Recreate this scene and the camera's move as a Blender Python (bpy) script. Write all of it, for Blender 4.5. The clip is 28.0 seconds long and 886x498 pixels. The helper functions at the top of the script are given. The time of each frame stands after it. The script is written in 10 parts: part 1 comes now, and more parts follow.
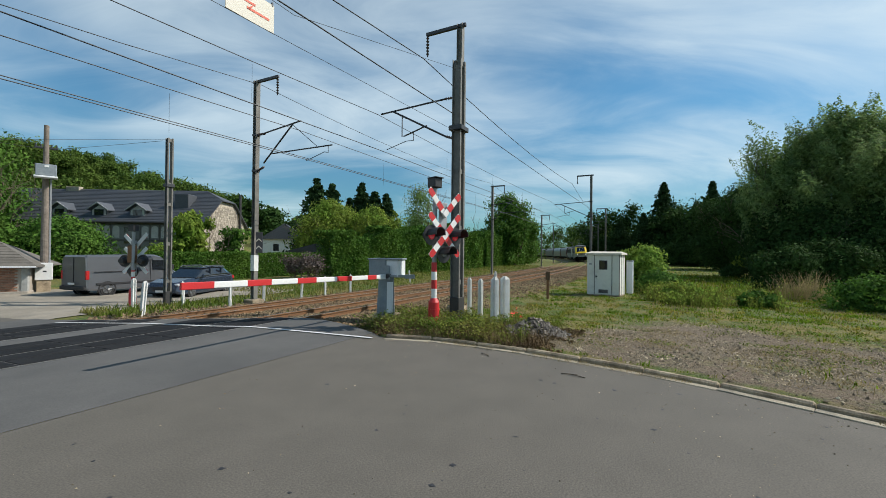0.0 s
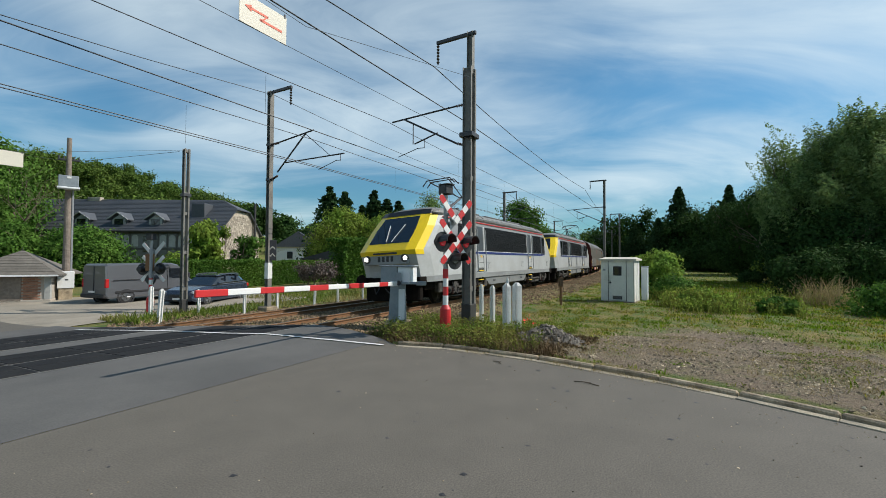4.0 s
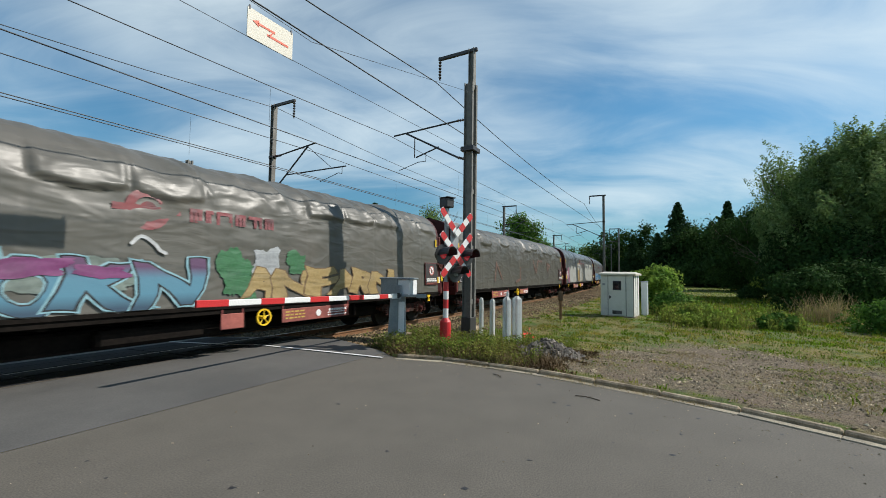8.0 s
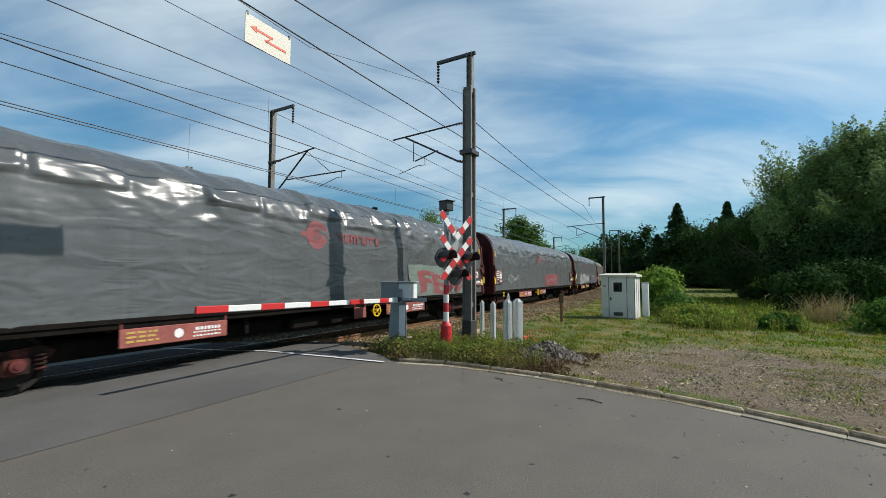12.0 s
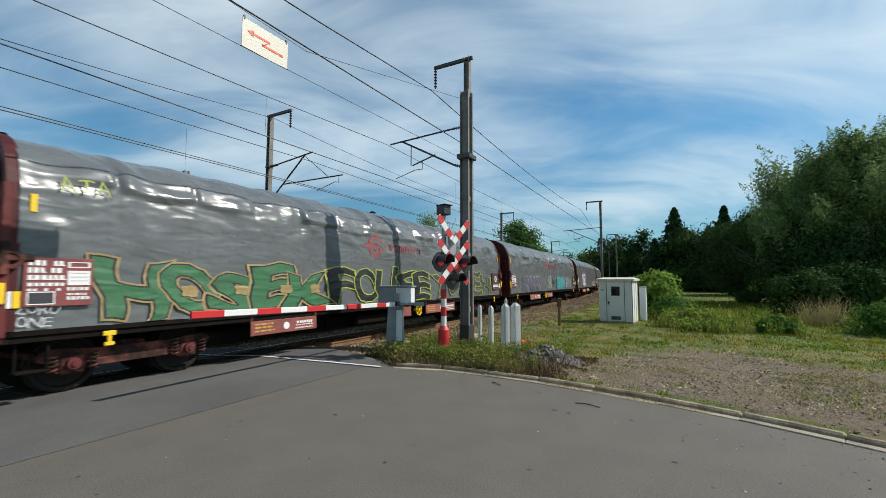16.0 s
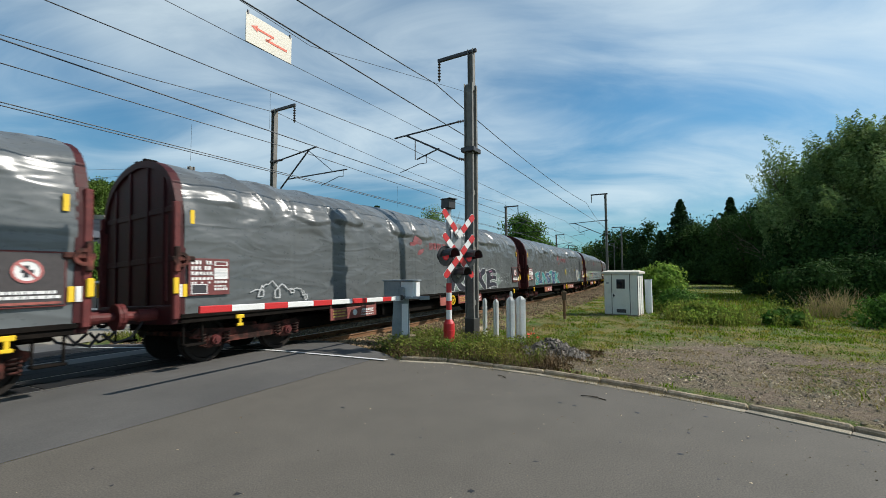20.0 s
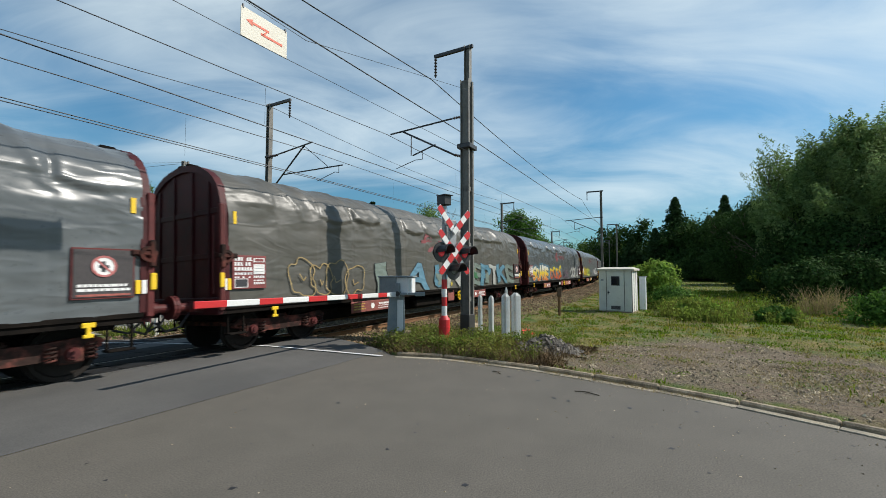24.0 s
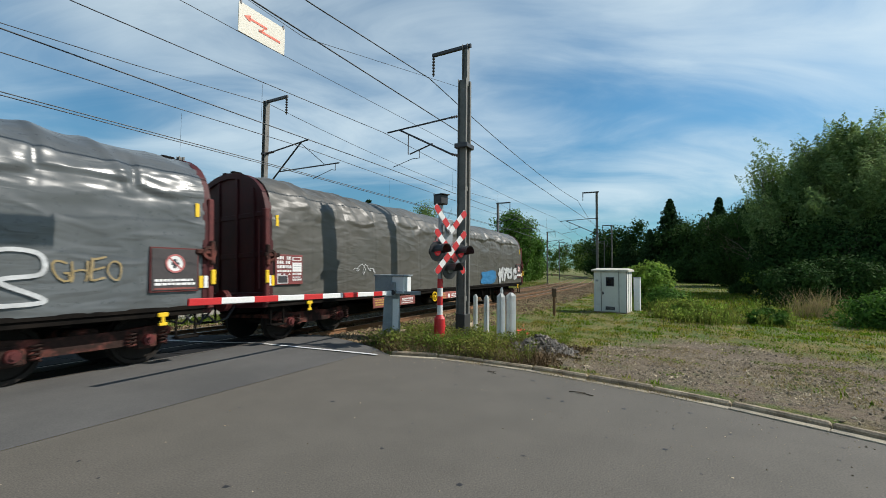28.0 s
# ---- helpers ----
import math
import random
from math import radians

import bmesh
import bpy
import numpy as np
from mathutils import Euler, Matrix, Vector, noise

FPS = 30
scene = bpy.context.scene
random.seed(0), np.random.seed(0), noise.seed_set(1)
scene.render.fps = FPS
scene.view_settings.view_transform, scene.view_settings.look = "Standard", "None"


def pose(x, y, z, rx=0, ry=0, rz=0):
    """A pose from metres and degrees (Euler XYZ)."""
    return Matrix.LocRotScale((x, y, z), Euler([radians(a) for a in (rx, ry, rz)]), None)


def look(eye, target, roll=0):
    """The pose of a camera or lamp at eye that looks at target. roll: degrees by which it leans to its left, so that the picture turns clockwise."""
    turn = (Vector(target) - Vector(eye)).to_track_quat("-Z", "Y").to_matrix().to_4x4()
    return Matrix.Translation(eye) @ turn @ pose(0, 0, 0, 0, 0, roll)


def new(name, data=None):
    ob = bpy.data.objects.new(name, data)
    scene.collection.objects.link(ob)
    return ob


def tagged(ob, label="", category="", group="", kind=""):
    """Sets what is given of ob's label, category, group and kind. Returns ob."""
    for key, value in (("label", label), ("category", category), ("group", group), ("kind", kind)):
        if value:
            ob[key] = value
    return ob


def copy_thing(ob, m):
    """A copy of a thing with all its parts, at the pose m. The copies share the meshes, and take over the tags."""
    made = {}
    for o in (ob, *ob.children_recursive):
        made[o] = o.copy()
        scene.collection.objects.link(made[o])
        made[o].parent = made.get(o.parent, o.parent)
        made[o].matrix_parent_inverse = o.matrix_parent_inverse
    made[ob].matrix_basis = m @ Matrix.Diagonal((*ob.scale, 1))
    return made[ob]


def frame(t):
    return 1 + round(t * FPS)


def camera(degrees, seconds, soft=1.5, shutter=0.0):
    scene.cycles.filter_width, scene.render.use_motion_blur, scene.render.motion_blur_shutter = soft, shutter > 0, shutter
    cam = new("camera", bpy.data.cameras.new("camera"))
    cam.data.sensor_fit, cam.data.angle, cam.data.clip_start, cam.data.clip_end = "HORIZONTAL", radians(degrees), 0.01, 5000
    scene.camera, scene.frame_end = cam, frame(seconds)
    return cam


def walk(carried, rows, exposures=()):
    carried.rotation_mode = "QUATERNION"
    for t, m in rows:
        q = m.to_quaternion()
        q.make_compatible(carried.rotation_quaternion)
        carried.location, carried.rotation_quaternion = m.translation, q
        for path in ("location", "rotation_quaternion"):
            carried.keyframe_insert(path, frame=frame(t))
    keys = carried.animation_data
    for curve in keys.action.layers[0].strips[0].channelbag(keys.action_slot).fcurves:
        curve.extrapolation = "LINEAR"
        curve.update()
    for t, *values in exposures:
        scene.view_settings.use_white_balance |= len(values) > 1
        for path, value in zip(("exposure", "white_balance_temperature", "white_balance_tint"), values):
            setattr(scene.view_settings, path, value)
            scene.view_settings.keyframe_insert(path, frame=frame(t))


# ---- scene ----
# Track space: s runs along the rails away from the crossing, lat across them to the far side, z up.
cam = camera(93.26, 28.0, soft=0.5, shutter=0.05)
PATH = [
    (0, (0.007, 0.003, 1.823), (0.075, 2.001, 1.84), 0.6),
    (0.5, (0.006, 0.0, 1.828), (0.08, 1.998, 1.852), 0.6),
    (1, (0.009, -0.021, 1.831), (0.086, 1.977, 1.859), 0.7),
    (1.5, (0.009, -0.006, 1.833), (0.086, 1.992, 1.865), 0.7),
    (2, (0.018, -0.002, 1.827), (0.085, 1.996, 1.865), 0.9),
    (2.5, (0.016, -0.024, 1.827), (0.069, 1.975, 1.867), 1.2),
    (3, (0.024, -0.02, 1.82), (0.06, 1.979, 1.862), 1.2),
    (3.5, (0.033, 0.0, 1.823), (0.054, 1.999, 1.868), 0.7),
    (5.5, (0.007, 0.023, 1.805), (0.006, 2.022, 1.871), -0.2),
    (6, (0.0, 0.023, 1.804), (0.004, 2.021, 1.877), -0.1),
    (6.5, (0.001, 0.007, 1.812), (0.011, 2.006, 1.89), 0.0),
    (7, (0.0, 0.007, 1.812), (0.012, 2.005, 1.898), 0.4),
    (7.5, (0.001, 0.005, 1.808), (0.013, 2.003, 1.905), 0.7),
    (8, (0.0, -0.015, 1.808), (0.012, 1.982, 1.92), 0.8),
    (8.5, (0.002, -0.015, 1.812), (0.014, 1.981, 1.939), 0.6),
    (9, (0.003, -0.015, 1.81), (0.019, 1.98, 1.948), 0.4),
    (9.5, (0.007, -0.013, 1.81), (0.022, 1.983, 1.948), 0.3),
    (10, (0.012, -0.008, 1.806), (0.027, 1.988, 1.943), 0.0),
    (10.5, (0.002, -0.002, 1.803), (0.014, 1.994, 1.937), -0.1),
    (11, (0.004, 0.003, 1.804), (0.016, 1.999, 1.932), 0.1),
    (11.5, (0.001, -0.006, 1.805), (0.013, 1.99, 1.933), 0.2),
    (12, (0.006, 0.0, 1.808), (0.017, 1.996, 1.936), 0.2),
    (12.5, (0.009, -0.008, 1.811), (0.018, 1.988, 1.939), 0.1),
    (14.5, (0.007, -0.012, 1.808), (0.022, 1.983, 1.947), 0.1),
    (15, (0.016, -0.008, 1.805), (0.033, 1.987, 1.948), 0.1),
    (15.5, (0.008, -0.001, 1.809), (0.031, 1.993, 1.956), 0.2),
    (16, (0.018, 0.017, 1.803), (0.039, 2.011, 1.952), 0.1),
    (16.5, (0.006, 0.006, 1.805), (0.028, 2.0, 1.953), 0.1),
    (17, (0.008, -0.001, 1.81), (0.028, 1.993, 1.961), -0.1),
    (17.5, (0.009, 0.0, 1.809), (0.026, 1.994, 1.96), -0.2),
    (18, (0.005, -0.007, 1.814), (0.019, 1.987, 1.961), -0.2),
    (18.5, (0.002, -0.006, 1.805), (0.011, 1.989, 1.948), -0.1),
    (19, (0.009, -0.004, 1.805), (0.015, 1.992, 1.94), -0.1),
    (19.5, (0.004, -0.003, 1.808), (0.007, 1.993, 1.935), -0.2),
    (20, (0.005, 0.002, 1.807), (0.005, 1.998, 1.926), -0.2),
    (20.5, (0.007, -0.005, 1.805), (0.006, 1.992, 1.921), -0.2),
    (21, (0.013, 0.002, 1.802), (0.012, 1.999, 1.918), -0.2),
    (21.5, (0.006, -0.009, 1.81), (0.006, 1.988, 1.924), -0.3),
    (23.5, (0.001, -0.002, 1.807), (0.018, 1.996, 1.908), -0.0),
    (24, (0.01, -0.011, 1.803), (0.03, 1.986, 1.905), 0.0),
    (24.5, (0.01, -0.016, 1.809), (0.032, 1.981, 1.909), 0.1),
    (25, (0.001, -0.014, 1.809), (0.026, 1.984, 1.907), 0.3),
    (25.5, (0.0, -0.006, 1.813), (0.029, 1.991, 1.909), 0.4),
    (26, (0.007, -0.01, 1.805), (0.04, 1.988, 1.902), 0.4),
    (26.5, (0.005, -0.003, 1.804), (0.041, 1.995, 1.9), 0.5),
    (27, (0.012, -0.007, 1.806), (0.048, 1.99, 1.901), 0.5),
    (27.5, (0.013, 0.005, 1.802), (0.051, 2.002, 1.899), 0.6),
    (28, (-0.003, -0.013, 1.812), (0.038, 1.984, 1.909), 0.6),
]
walk(cam, [(t, look(eye, target, roll)) for t, eye, target, roll in PATH])


TURN = 60.17                    # degrees from world x to the track's direction
TRACK = pose(0, 0, 0, 0, 0, TURN)
C1, GAP = 9.5, 3.9              # centre of the near track, distance to the far one
R, SC, AMAX = 415.0, 23.0, 0.65  # the left-hand curve: radius, start, angle turned
CANT = 0.05


def place(s, lat, z=0.0, rx=0, ry=0, rz=0):
    """A pose in track space."""
    return TRACK @ pose(s, lat, z, rx, ry, rz)


def along(q, off=0.0):
    """Distance q along the near track, off to its far side: s, lat and the turn in radians."""
    if q <= SC:
        return q, C1 + off, 0.0
    a = min((q - SC) / R, AMAX)
    s, lat = SC + (R - off) * math.sin(a), C1 + R - (R - off) * math.cos(a)
    rest = q - SC - a * R
    return s + rest * math.cos(a), lat + rest * math.sin(a), a


def plane(off):
    """Height of the canted rail plane at an offset from the near track's centre."""
    return -0.035 - CANT * min(max(off, -1.2), 6.6)


# ---------------------------------------------------------------- light
SUN_AZ, SUN_EL = 85.0, 44.0
world = bpy.data.worlds.new("sky_world")
scene.world = world
world.use_nodes = True
wn, wl = world.node_tree.nodes, world.node_tree.links
wn.clear()
w_out, w_bg = wn.new("ShaderNodeOutputWorld"), wn.new("ShaderNodeBackground")
sky = wn.new("ShaderNodeTexSky")
sky.sky_type, sky.sun_disc = "NISHITA", False
sky.sun_elevation, sky.sun_rotation = radians(SUN_EL), radians(SUN_AZ)
sky.air_density, sky.dust_density, sky.ozone_density = 0.9, 0.1, 1.0
w_bg.inputs["Strength"].default_value = 0.105


def wmath(op, a, b=None, clamp=False):
    node = wn.new("ShaderNodeMath")
    node.operation, node.use_clamp = op, clamp
    for n, x in enumerate((a, b)):
        if x is None:
            continue
        if isinstance(x, (int, float)):
            node.inputs[n].default_value = x
        else:
            wl.new(x, node.inputs[n])
    return node.outputs[0]


w_co = wn.new("ShaderNodeTexCoord")
w_sep = wn.new("ShaderNodeSeparateXYZ")
wl.new(w_co.outputs["Generated"], w_sep.inputs[0])
w_h = wmath("MAXIMUM", wmath("ADD", w_sep.outputs["Z"], 0.20), 0.06)
w_vec = wn.new("ShaderNodeCombineXYZ")
wl.new(wmath("DIVIDE", w_sep.outputs["X"], w_h), w_vec.inputs[0])
wl.new(wmath("DIVIDE", w_sep.outputs["Y"], w_h), w_vec.inputs[1])
clouds = []
for loc, turn, size, noise_scale, detail, rough, twist in (
        ((3.604, 1.770, 0), 32, (0.9, 1.2, 1), 0.62, 4, 0.45, 0.5), ((4.268, 2.431, 3), 48, (0.8, 1.6, 1), 1.5, 8, 0.58, 0.9)):
    w_map = wn.new("ShaderNodeMapping")
    w_map.inputs["Location"].default_value = loc
    w_map.inputs["Rotation"].default_value = (0, 0, radians(turn))
    w_map.inputs["Scale"].default_value = size
    w_noise = wn.new("ShaderNodeTexNoise")
    w_noise.inputs["Scale"].default_value, w_noise.inputs["Detail"].default_value = noise_scale, detail
    w_noise.inputs["Roughness"].default_value, w_noise.inputs["Distortion"].default_value = rough, twist
    wl.new(w_vec.outputs[0], w_map.inputs[0])
    wl.new(w_map.outputs[0], w_noise.inputs["Vector"])
    clouds.append(w_noise.outputs["Fac"])
w_mix = wmath("ADD", wmath("MULTIPLY", clouds[0], 0.68), wmath("MULTIPLY", clouds[1], 0.32))
# the veil thickens towards the sun and higher up
w_mix = wmath("ADD", w_mix, wmath("MULTIPLY", w_sep.outputs["X"], -0.10))
w_mix = wmath("ADD", w_mix, wmath("MULTIPLY", wmath("SUBTRACT", w_sep.outputs["Z"], 0.33), 0.28))
w_east = wmath("MULTIPLY", wmath("MAXIMUM", wmath("SUBTRACT", w_sep.outputs["X"], 0.32), 0.0), 0.42)
w_mix = wmath("ADD", wmath("SUBTRACT", w_mix, 0.035), w_east)
# the cirrus thins out overhead
w_over = wn.new("ShaderNodeMapRange")
w_over.interpolation_type = "SMOOTHSTEP"
w_over.inputs["From Min"].default_value, w_over.inputs["From Max"].default_value = 0.50, 0.78
w_over.inputs["To Min"].default_value, w_over.inputs["To Max"].default_value = 0.0, 0.34
wl.new(w_sep.outputs["Z"], w_over.inputs["Value"])
w_mix = wmath("SUBTRACT", w_mix, w_over.outputs[0])
w_ramp = wn.new("ShaderNodeValToRGB")
w_ramp.color_ramp.elements[0].position, w_ramp.color_ramp.elements[1].position = 0.345, 0.68
w_ramp.color_ramp.interpolation = "EASE"
wl.new(w_mix, w_ramp.inputs[0])
w_blend = wn.new("ShaderNodeMix")
w_blend.data_type = "RGBA"
wl.new(wmath("MULTIPLY", w_ramp.outputs[0], 0.80), w_blend.inputs["Factor"])
w_tint = wn.new("ShaderNodeMix")
w_tint.data_type, w_tint.blend_type = "RGBA", "MULTIPLY"
w_tint.inputs["Factor"].default_value = 1.0
w_tint.inputs["B"].default_value = (0.64, 1.10, 1.17, 1)
wl.new(sky.outputs[0], w_tint.inputs["A"])
# clear air: the sky stays deep down to the hills
w_low = wn.new("ShaderNodeMapRange")
w_low.interpolation_type = "SMOOTHSTEP"
w_low.inputs["From Min"].default_value, w_low.inputs["From Max"].default_value = 0.0, 0.38
w_low.inputs["To Min"].default_value, w_low.inputs["To Max"].default_value = 0.60, 1.0
wl.new(w_sep.outputs["Z"], w_low.inputs["Value"])
w_deep = wn.new("ShaderNodeMix")
w_deep.data_type, w_deep.blend_type = "RGBA", "MULTIPLY"
w_deep.inputs["Factor"].default_value = 1.0
wl.new(w_tint.outputs["Result"], w_deep.inputs["A"])
wl.new(w_low.outputs[0], w_deep.inputs["B"])
wl.new(w_deep.outputs["Result"], w_blend.inputs["A"])
w_blend.inputs["B"].default_value = (7.6, 8.8, 9.3, 1)
wl.new(w_blend.outputs["Result"], w_bg.inputs["Color"])
wl.new(w_bg.outputs[0], w_out.inputs[0])

sun_data = bpy.data.lights.new("sun", "SUN")
sun_data.energy, sun_data.angle, sun_data.color = 5.0, radians(0.55), (1.0, 0.95, 0.87)
sun = new("sun", sun_data)
az, el = radians(SUN_AZ), radians(SUN_EL)
sun.matrix_world = look((40 * math.sin(az) * math.cos(el), 40 * math.cos(az) * math.cos(el), 40 * math.sin(el)), (0, 0, 0))
scene.view_settings.exposure = 0.0


# ---------------------------------------------------------------- materials
def mat(name, col, rough=0.6, metal=0.0, var=0.18, scale=2.0, fine=35.0, bump=0.15, col2=None, spread=(0.35, 0.65), each=0.0, spec=0.5, coat=0.0, glow=0.0, through_light=0.0, island=0.0, dist=0.02):
    """A surface whose colour wanders at two scales, with fine relief. col2 shows in stains; each varies whole objects, island loose pieces."""
    m = bpy.data.materials.new(name)
    m.use_nodes = True
    n, l = m.node_tree.nodes, m.node_tree.links
    b = n["Principled BSDF"]
    co = n.new("ShaderNodeTexCoord")
    big, small = n.new("ShaderNodeTexNoise"), n.new("ShaderNodeTexNoise")
    for node, sc in ((big, scale), (small, fine)):
        node.inputs["Scale"].default_value, node.inputs["Detail"].default_value = sc, 5
        node.inputs["Roughness"].default_value = 0.6
        l.new(co.outputs["Object"], node.inputs["Vector"])
    ramp = n.new("ShaderNodeValToRGB")
    ramp.color_ramp.elements[0].position, ramp.color_ramp.elements[1].position = spread
    ramp.color_ramp.elements[0].color = (*col, 1)
    ramp.color_ramp.elements[1].color = (*(col2 or [min(1, c * (1 + var)) for c in col]), 1)
    l.new(big.outputs["Fac"], ramp.inputs[0])
    hsv = n.new("ShaderNodeHueSaturation")
    l.new(ramp.outputs[0], hsv.inputs["Color"])
    rng = n.new("ShaderNodeMapRange")
    rng.inputs["From Min"].default_value, rng.inputs["From Max"].default_value = 0.3, 0.7
    rng.inputs["To Min"].default_value, rng.inputs["To Max"].default_value = 1 - var, 1 + var
    l.new(small.outputs["Fac"], rng.inputs["Value"])
    value = rng.outputs[0]
    for amount, kind in ((each, "ShaderNodeObjectInfo"), (island, "ShaderNodeNewGeometry")):
        if amount:
            info = n.new(kind)
            more = n.new("ShaderNodeMapRange")
            more.inputs["To Min"].default_value, more.inputs["To Max"].default_value = 1 - amount, 1 + amount
            l.new(info.outputs["Random" if kind == "ShaderNodeObjectInfo" else "Random Per Island"], more.inputs["Value"])
            times = n.new("ShaderNodeMath")
            times.operation = "MULTIPLY"
            l.new(value, times.inputs[0])
            l.new(more.outputs[0], times.inputs[1])
            value = times.outputs[0]
    l.new(value, hsv.inputs["Value"])
    l.new(hsv.outputs[0], b.inputs["Base Color"])
    b.inputs["Metallic"].default_value = metal
    b.inputs["Specular IOR Level"].default_value = spec
    b.inputs["Coat Weight"].default_value = coat
    rr = n.new("ShaderNodeMapRange")
    rr.inputs["To Min"].default_value, rr.inputs["To Max"].default_value = max(0.02, rough - 0.1), min(1, rough + 0.1)
    l.new(small.outputs["Fac"], rr.inputs["Value"])
    l.new(rr.outputs[0], b.inputs["Roughness"])
    if bump:
        bp = n.new("ShaderNodeBump")
        bp.inputs["Strength"].default_value, bp.inputs["Distance"].default_value = bump, dist
        l.new(small.outputs["Fac"], bp.inputs["Height"])
        l.new(bp.outputs[0], b.inputs["Normal"])
    if glow:
        b.inputs["Emission Color"].default_value = (*col, 1)
        b.inputs["Emission Strength"].default_value = glow
    if through_light:
        tr = n.new("ShaderNodeBsdfTranslucent")
        l.new(hsv.outputs[0], tr.inputs["Color"])
        mx = n.new("ShaderNodeMixShader")
        mx.inputs[0].default_value = through_light
        l.new(b.outputs[0], mx.inputs[1])
        l.new(tr.outputs[0], mx.inputs[2])
        l.new(mx.outputs[0], n["Material Output"].inputs["Surface"])
    return m


def glass(name, col, rough=0.05):
    m = bpy.data.materials.new(name)
    m.use_nodes = True
    b = m.node_tree.nodes["Principled BSDF"]
    b.inputs["Base Color"].default_value = (*col, 1)
    b.inputs["Roughness"].default_value = rough
    b.inputs["IOR"].default_value = 1.5
    b.inputs["Coat Weight"].default_value = 0.6
    return m


M = {}
M["asphalt"] = mat("asphalt_worn", (0.098, 0.088, 0.072), 0.85, var=0.36, scale=1.6, fine=60, bump=0.25, col2=(0.113, 0.101, 0.083), dist=0.008)
M["asphalt_new"] = mat("asphalt_newer", (0.076, 0.074, 0.070), 0.82, var=0.28, scale=0.6, fine=60, bump=0.3, col2=(0.106, 0.102, 0.095), dist=0.005)
M["tar"] = mat("tar_seam", (0.022, 0.022, 0.023), 0.6, fine=60)
M["rubber"] = mat("crossing_rubber", (0.013, 0.0135, 0.015), 0.85, var=0.25, scale=1.5, fine=80, col2=(0.022, 0.022, 0.023), each=0.15, spec=0.15)
M["line"] = mat("road_paint", (0.62, 0.62, 0.60), 0.7, var=0.12, scale=6, fine=60, col2=(0.38, 0.38, 0.37), spread=(0.5, 0.75))
M["kerb"] = mat("kerb_concrete", (0.37, 0.295, 0.20), 0.9, var=0.35, scale=3.5, fine=45, bump=0.6, each=0.22, col2=(0.20, 0.155, 0.10), spread=(0.46, 0.66))
M["gutter"] = mat("gutter_concrete", (0.36, 0.31, 0.225), 0.9, var=0.3, scale=1.6, fine=60, bump=0.4, each=0.15, col2=(0.16, 0.145, 0.115), spread=(0.42, 0.66))
M["rail_top"] = mat("rail_polished", (0.27, 0.225, 0.18), 0.38, metal=0.7, var=0.1)
M["rail"] = mat("rail_rust", (0.165, 0.082, 0.036), 0.8, var=0.3, fine=50, bump=0.3)
M["sleeper"] = mat("sleeper_oak", (0.085, 0.052, 0.030), 0.9, var=0.3, scale=3, fine=40, bump=0.5, each=0.25)
M["ballast"] = mat("ballast_stone", (0.125, 0.080, 0.042), 0.95, var=0.25, scale=0.6, fine=12, bump=0.6, island=0.6, col2=(0.215, 0.155, 0.088))
M["pebble"] = mat("gravel_stone", (0.22, 0.172, 0.108), 0.95, var=0.25, scale=0.7, fine=20, bump=0.4, island=0.7, col2=(0.38, 0.315, 0.215))
M["blade"] = mat("grass_blade", (0.110, 0.190, 0.012), 0.8, var=0.4, scale=0.9, fine=3, bump=0, island=0.65, col2=(0.29, 0.23, 0.05), spread=(0.45, 0.66), through_light=0.45, spec=0.08)
M["dry"] = mat("dry_grass", (0.27, 0.21, 0.10), 0.8, var=0.2, scale=0.5, fine=3, bump=0, island=0.4, through_light=0.3)
M["weed"] = mat("weed_leaf", (0.095, 0.155, 0.022), 0.8, var=0.25, scale=0.8, fine=4, bump=0, island=0.5, col2=(0.205, 0.20, 0.05), through_light=0.4, spec=0.10)
M["litter"] = mat("dead_leaf", (0.115, 0.075, 0.040), 0.9, var=0.3, scale=1.2, fine=6, bump=0, island=0.5, col2=(0.20, 0.145, 0.075), spec=0.1)
M["bank"] = mat("bank_grass", (0.125, 0.175, 0.028), 0.8, var=0.3, scale=0.4, fine=3, bump=0, island=0.5, col2=(0.28, 0.23, 0.085), spread=(0.46, 0.66), through_light=0.4, spec=0.08)
M["rubble"] = mat("rubble_grey", (0.125, 0.108, 0.088), 0.95, var=0.25, scale=0.7, fine=20, bump=0.4, island=0.7, col2=(0.19, 0.165, 0.138))
M["poppy"] = mat("poppy_petal", (0.72, 0.06, 0.03), 0.7, var=0.1, bump=0)
M["leaf"] = mat("leaf_green", (0.048, 0.122, 0.018), 0.8, var=0.3, scale=0.25, fine=2, bump=0, island=0.4, col2=(0.105, 0.195, 0.032), through_light=0.30, spec=0.12)
# lowered below leaf green: carries the shade under the willow and in the woods
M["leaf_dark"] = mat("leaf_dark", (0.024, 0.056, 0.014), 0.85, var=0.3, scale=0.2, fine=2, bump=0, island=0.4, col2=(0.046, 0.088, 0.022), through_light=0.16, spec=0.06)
M["leaf_light"] = mat("leaf_light", (0.135, 0.245, 0.032), 0.75, var=0.25, scale=0.4, fine=2, bump=0, island=0.45, col2=(0.23, 0.28, 0.05), through_light=0.45, spec=0.12)
M["leaf_willow"] = mat("leaf_willow", (0.132, 0.215, 0.066), 0.7, var=0.25, scale=0.18, fine=2, bump=0, island=0.35, col2=(0.26, 0.35, 0.13), through_light=0.52, spec=0.12)
M["leaf_purple"] = mat("leaf_purple", (0.10, 0.075, 0.062), 0.6, var=0.25, scale=0.5, fine=2, bump=0, island=0.4, through_light=0.3)
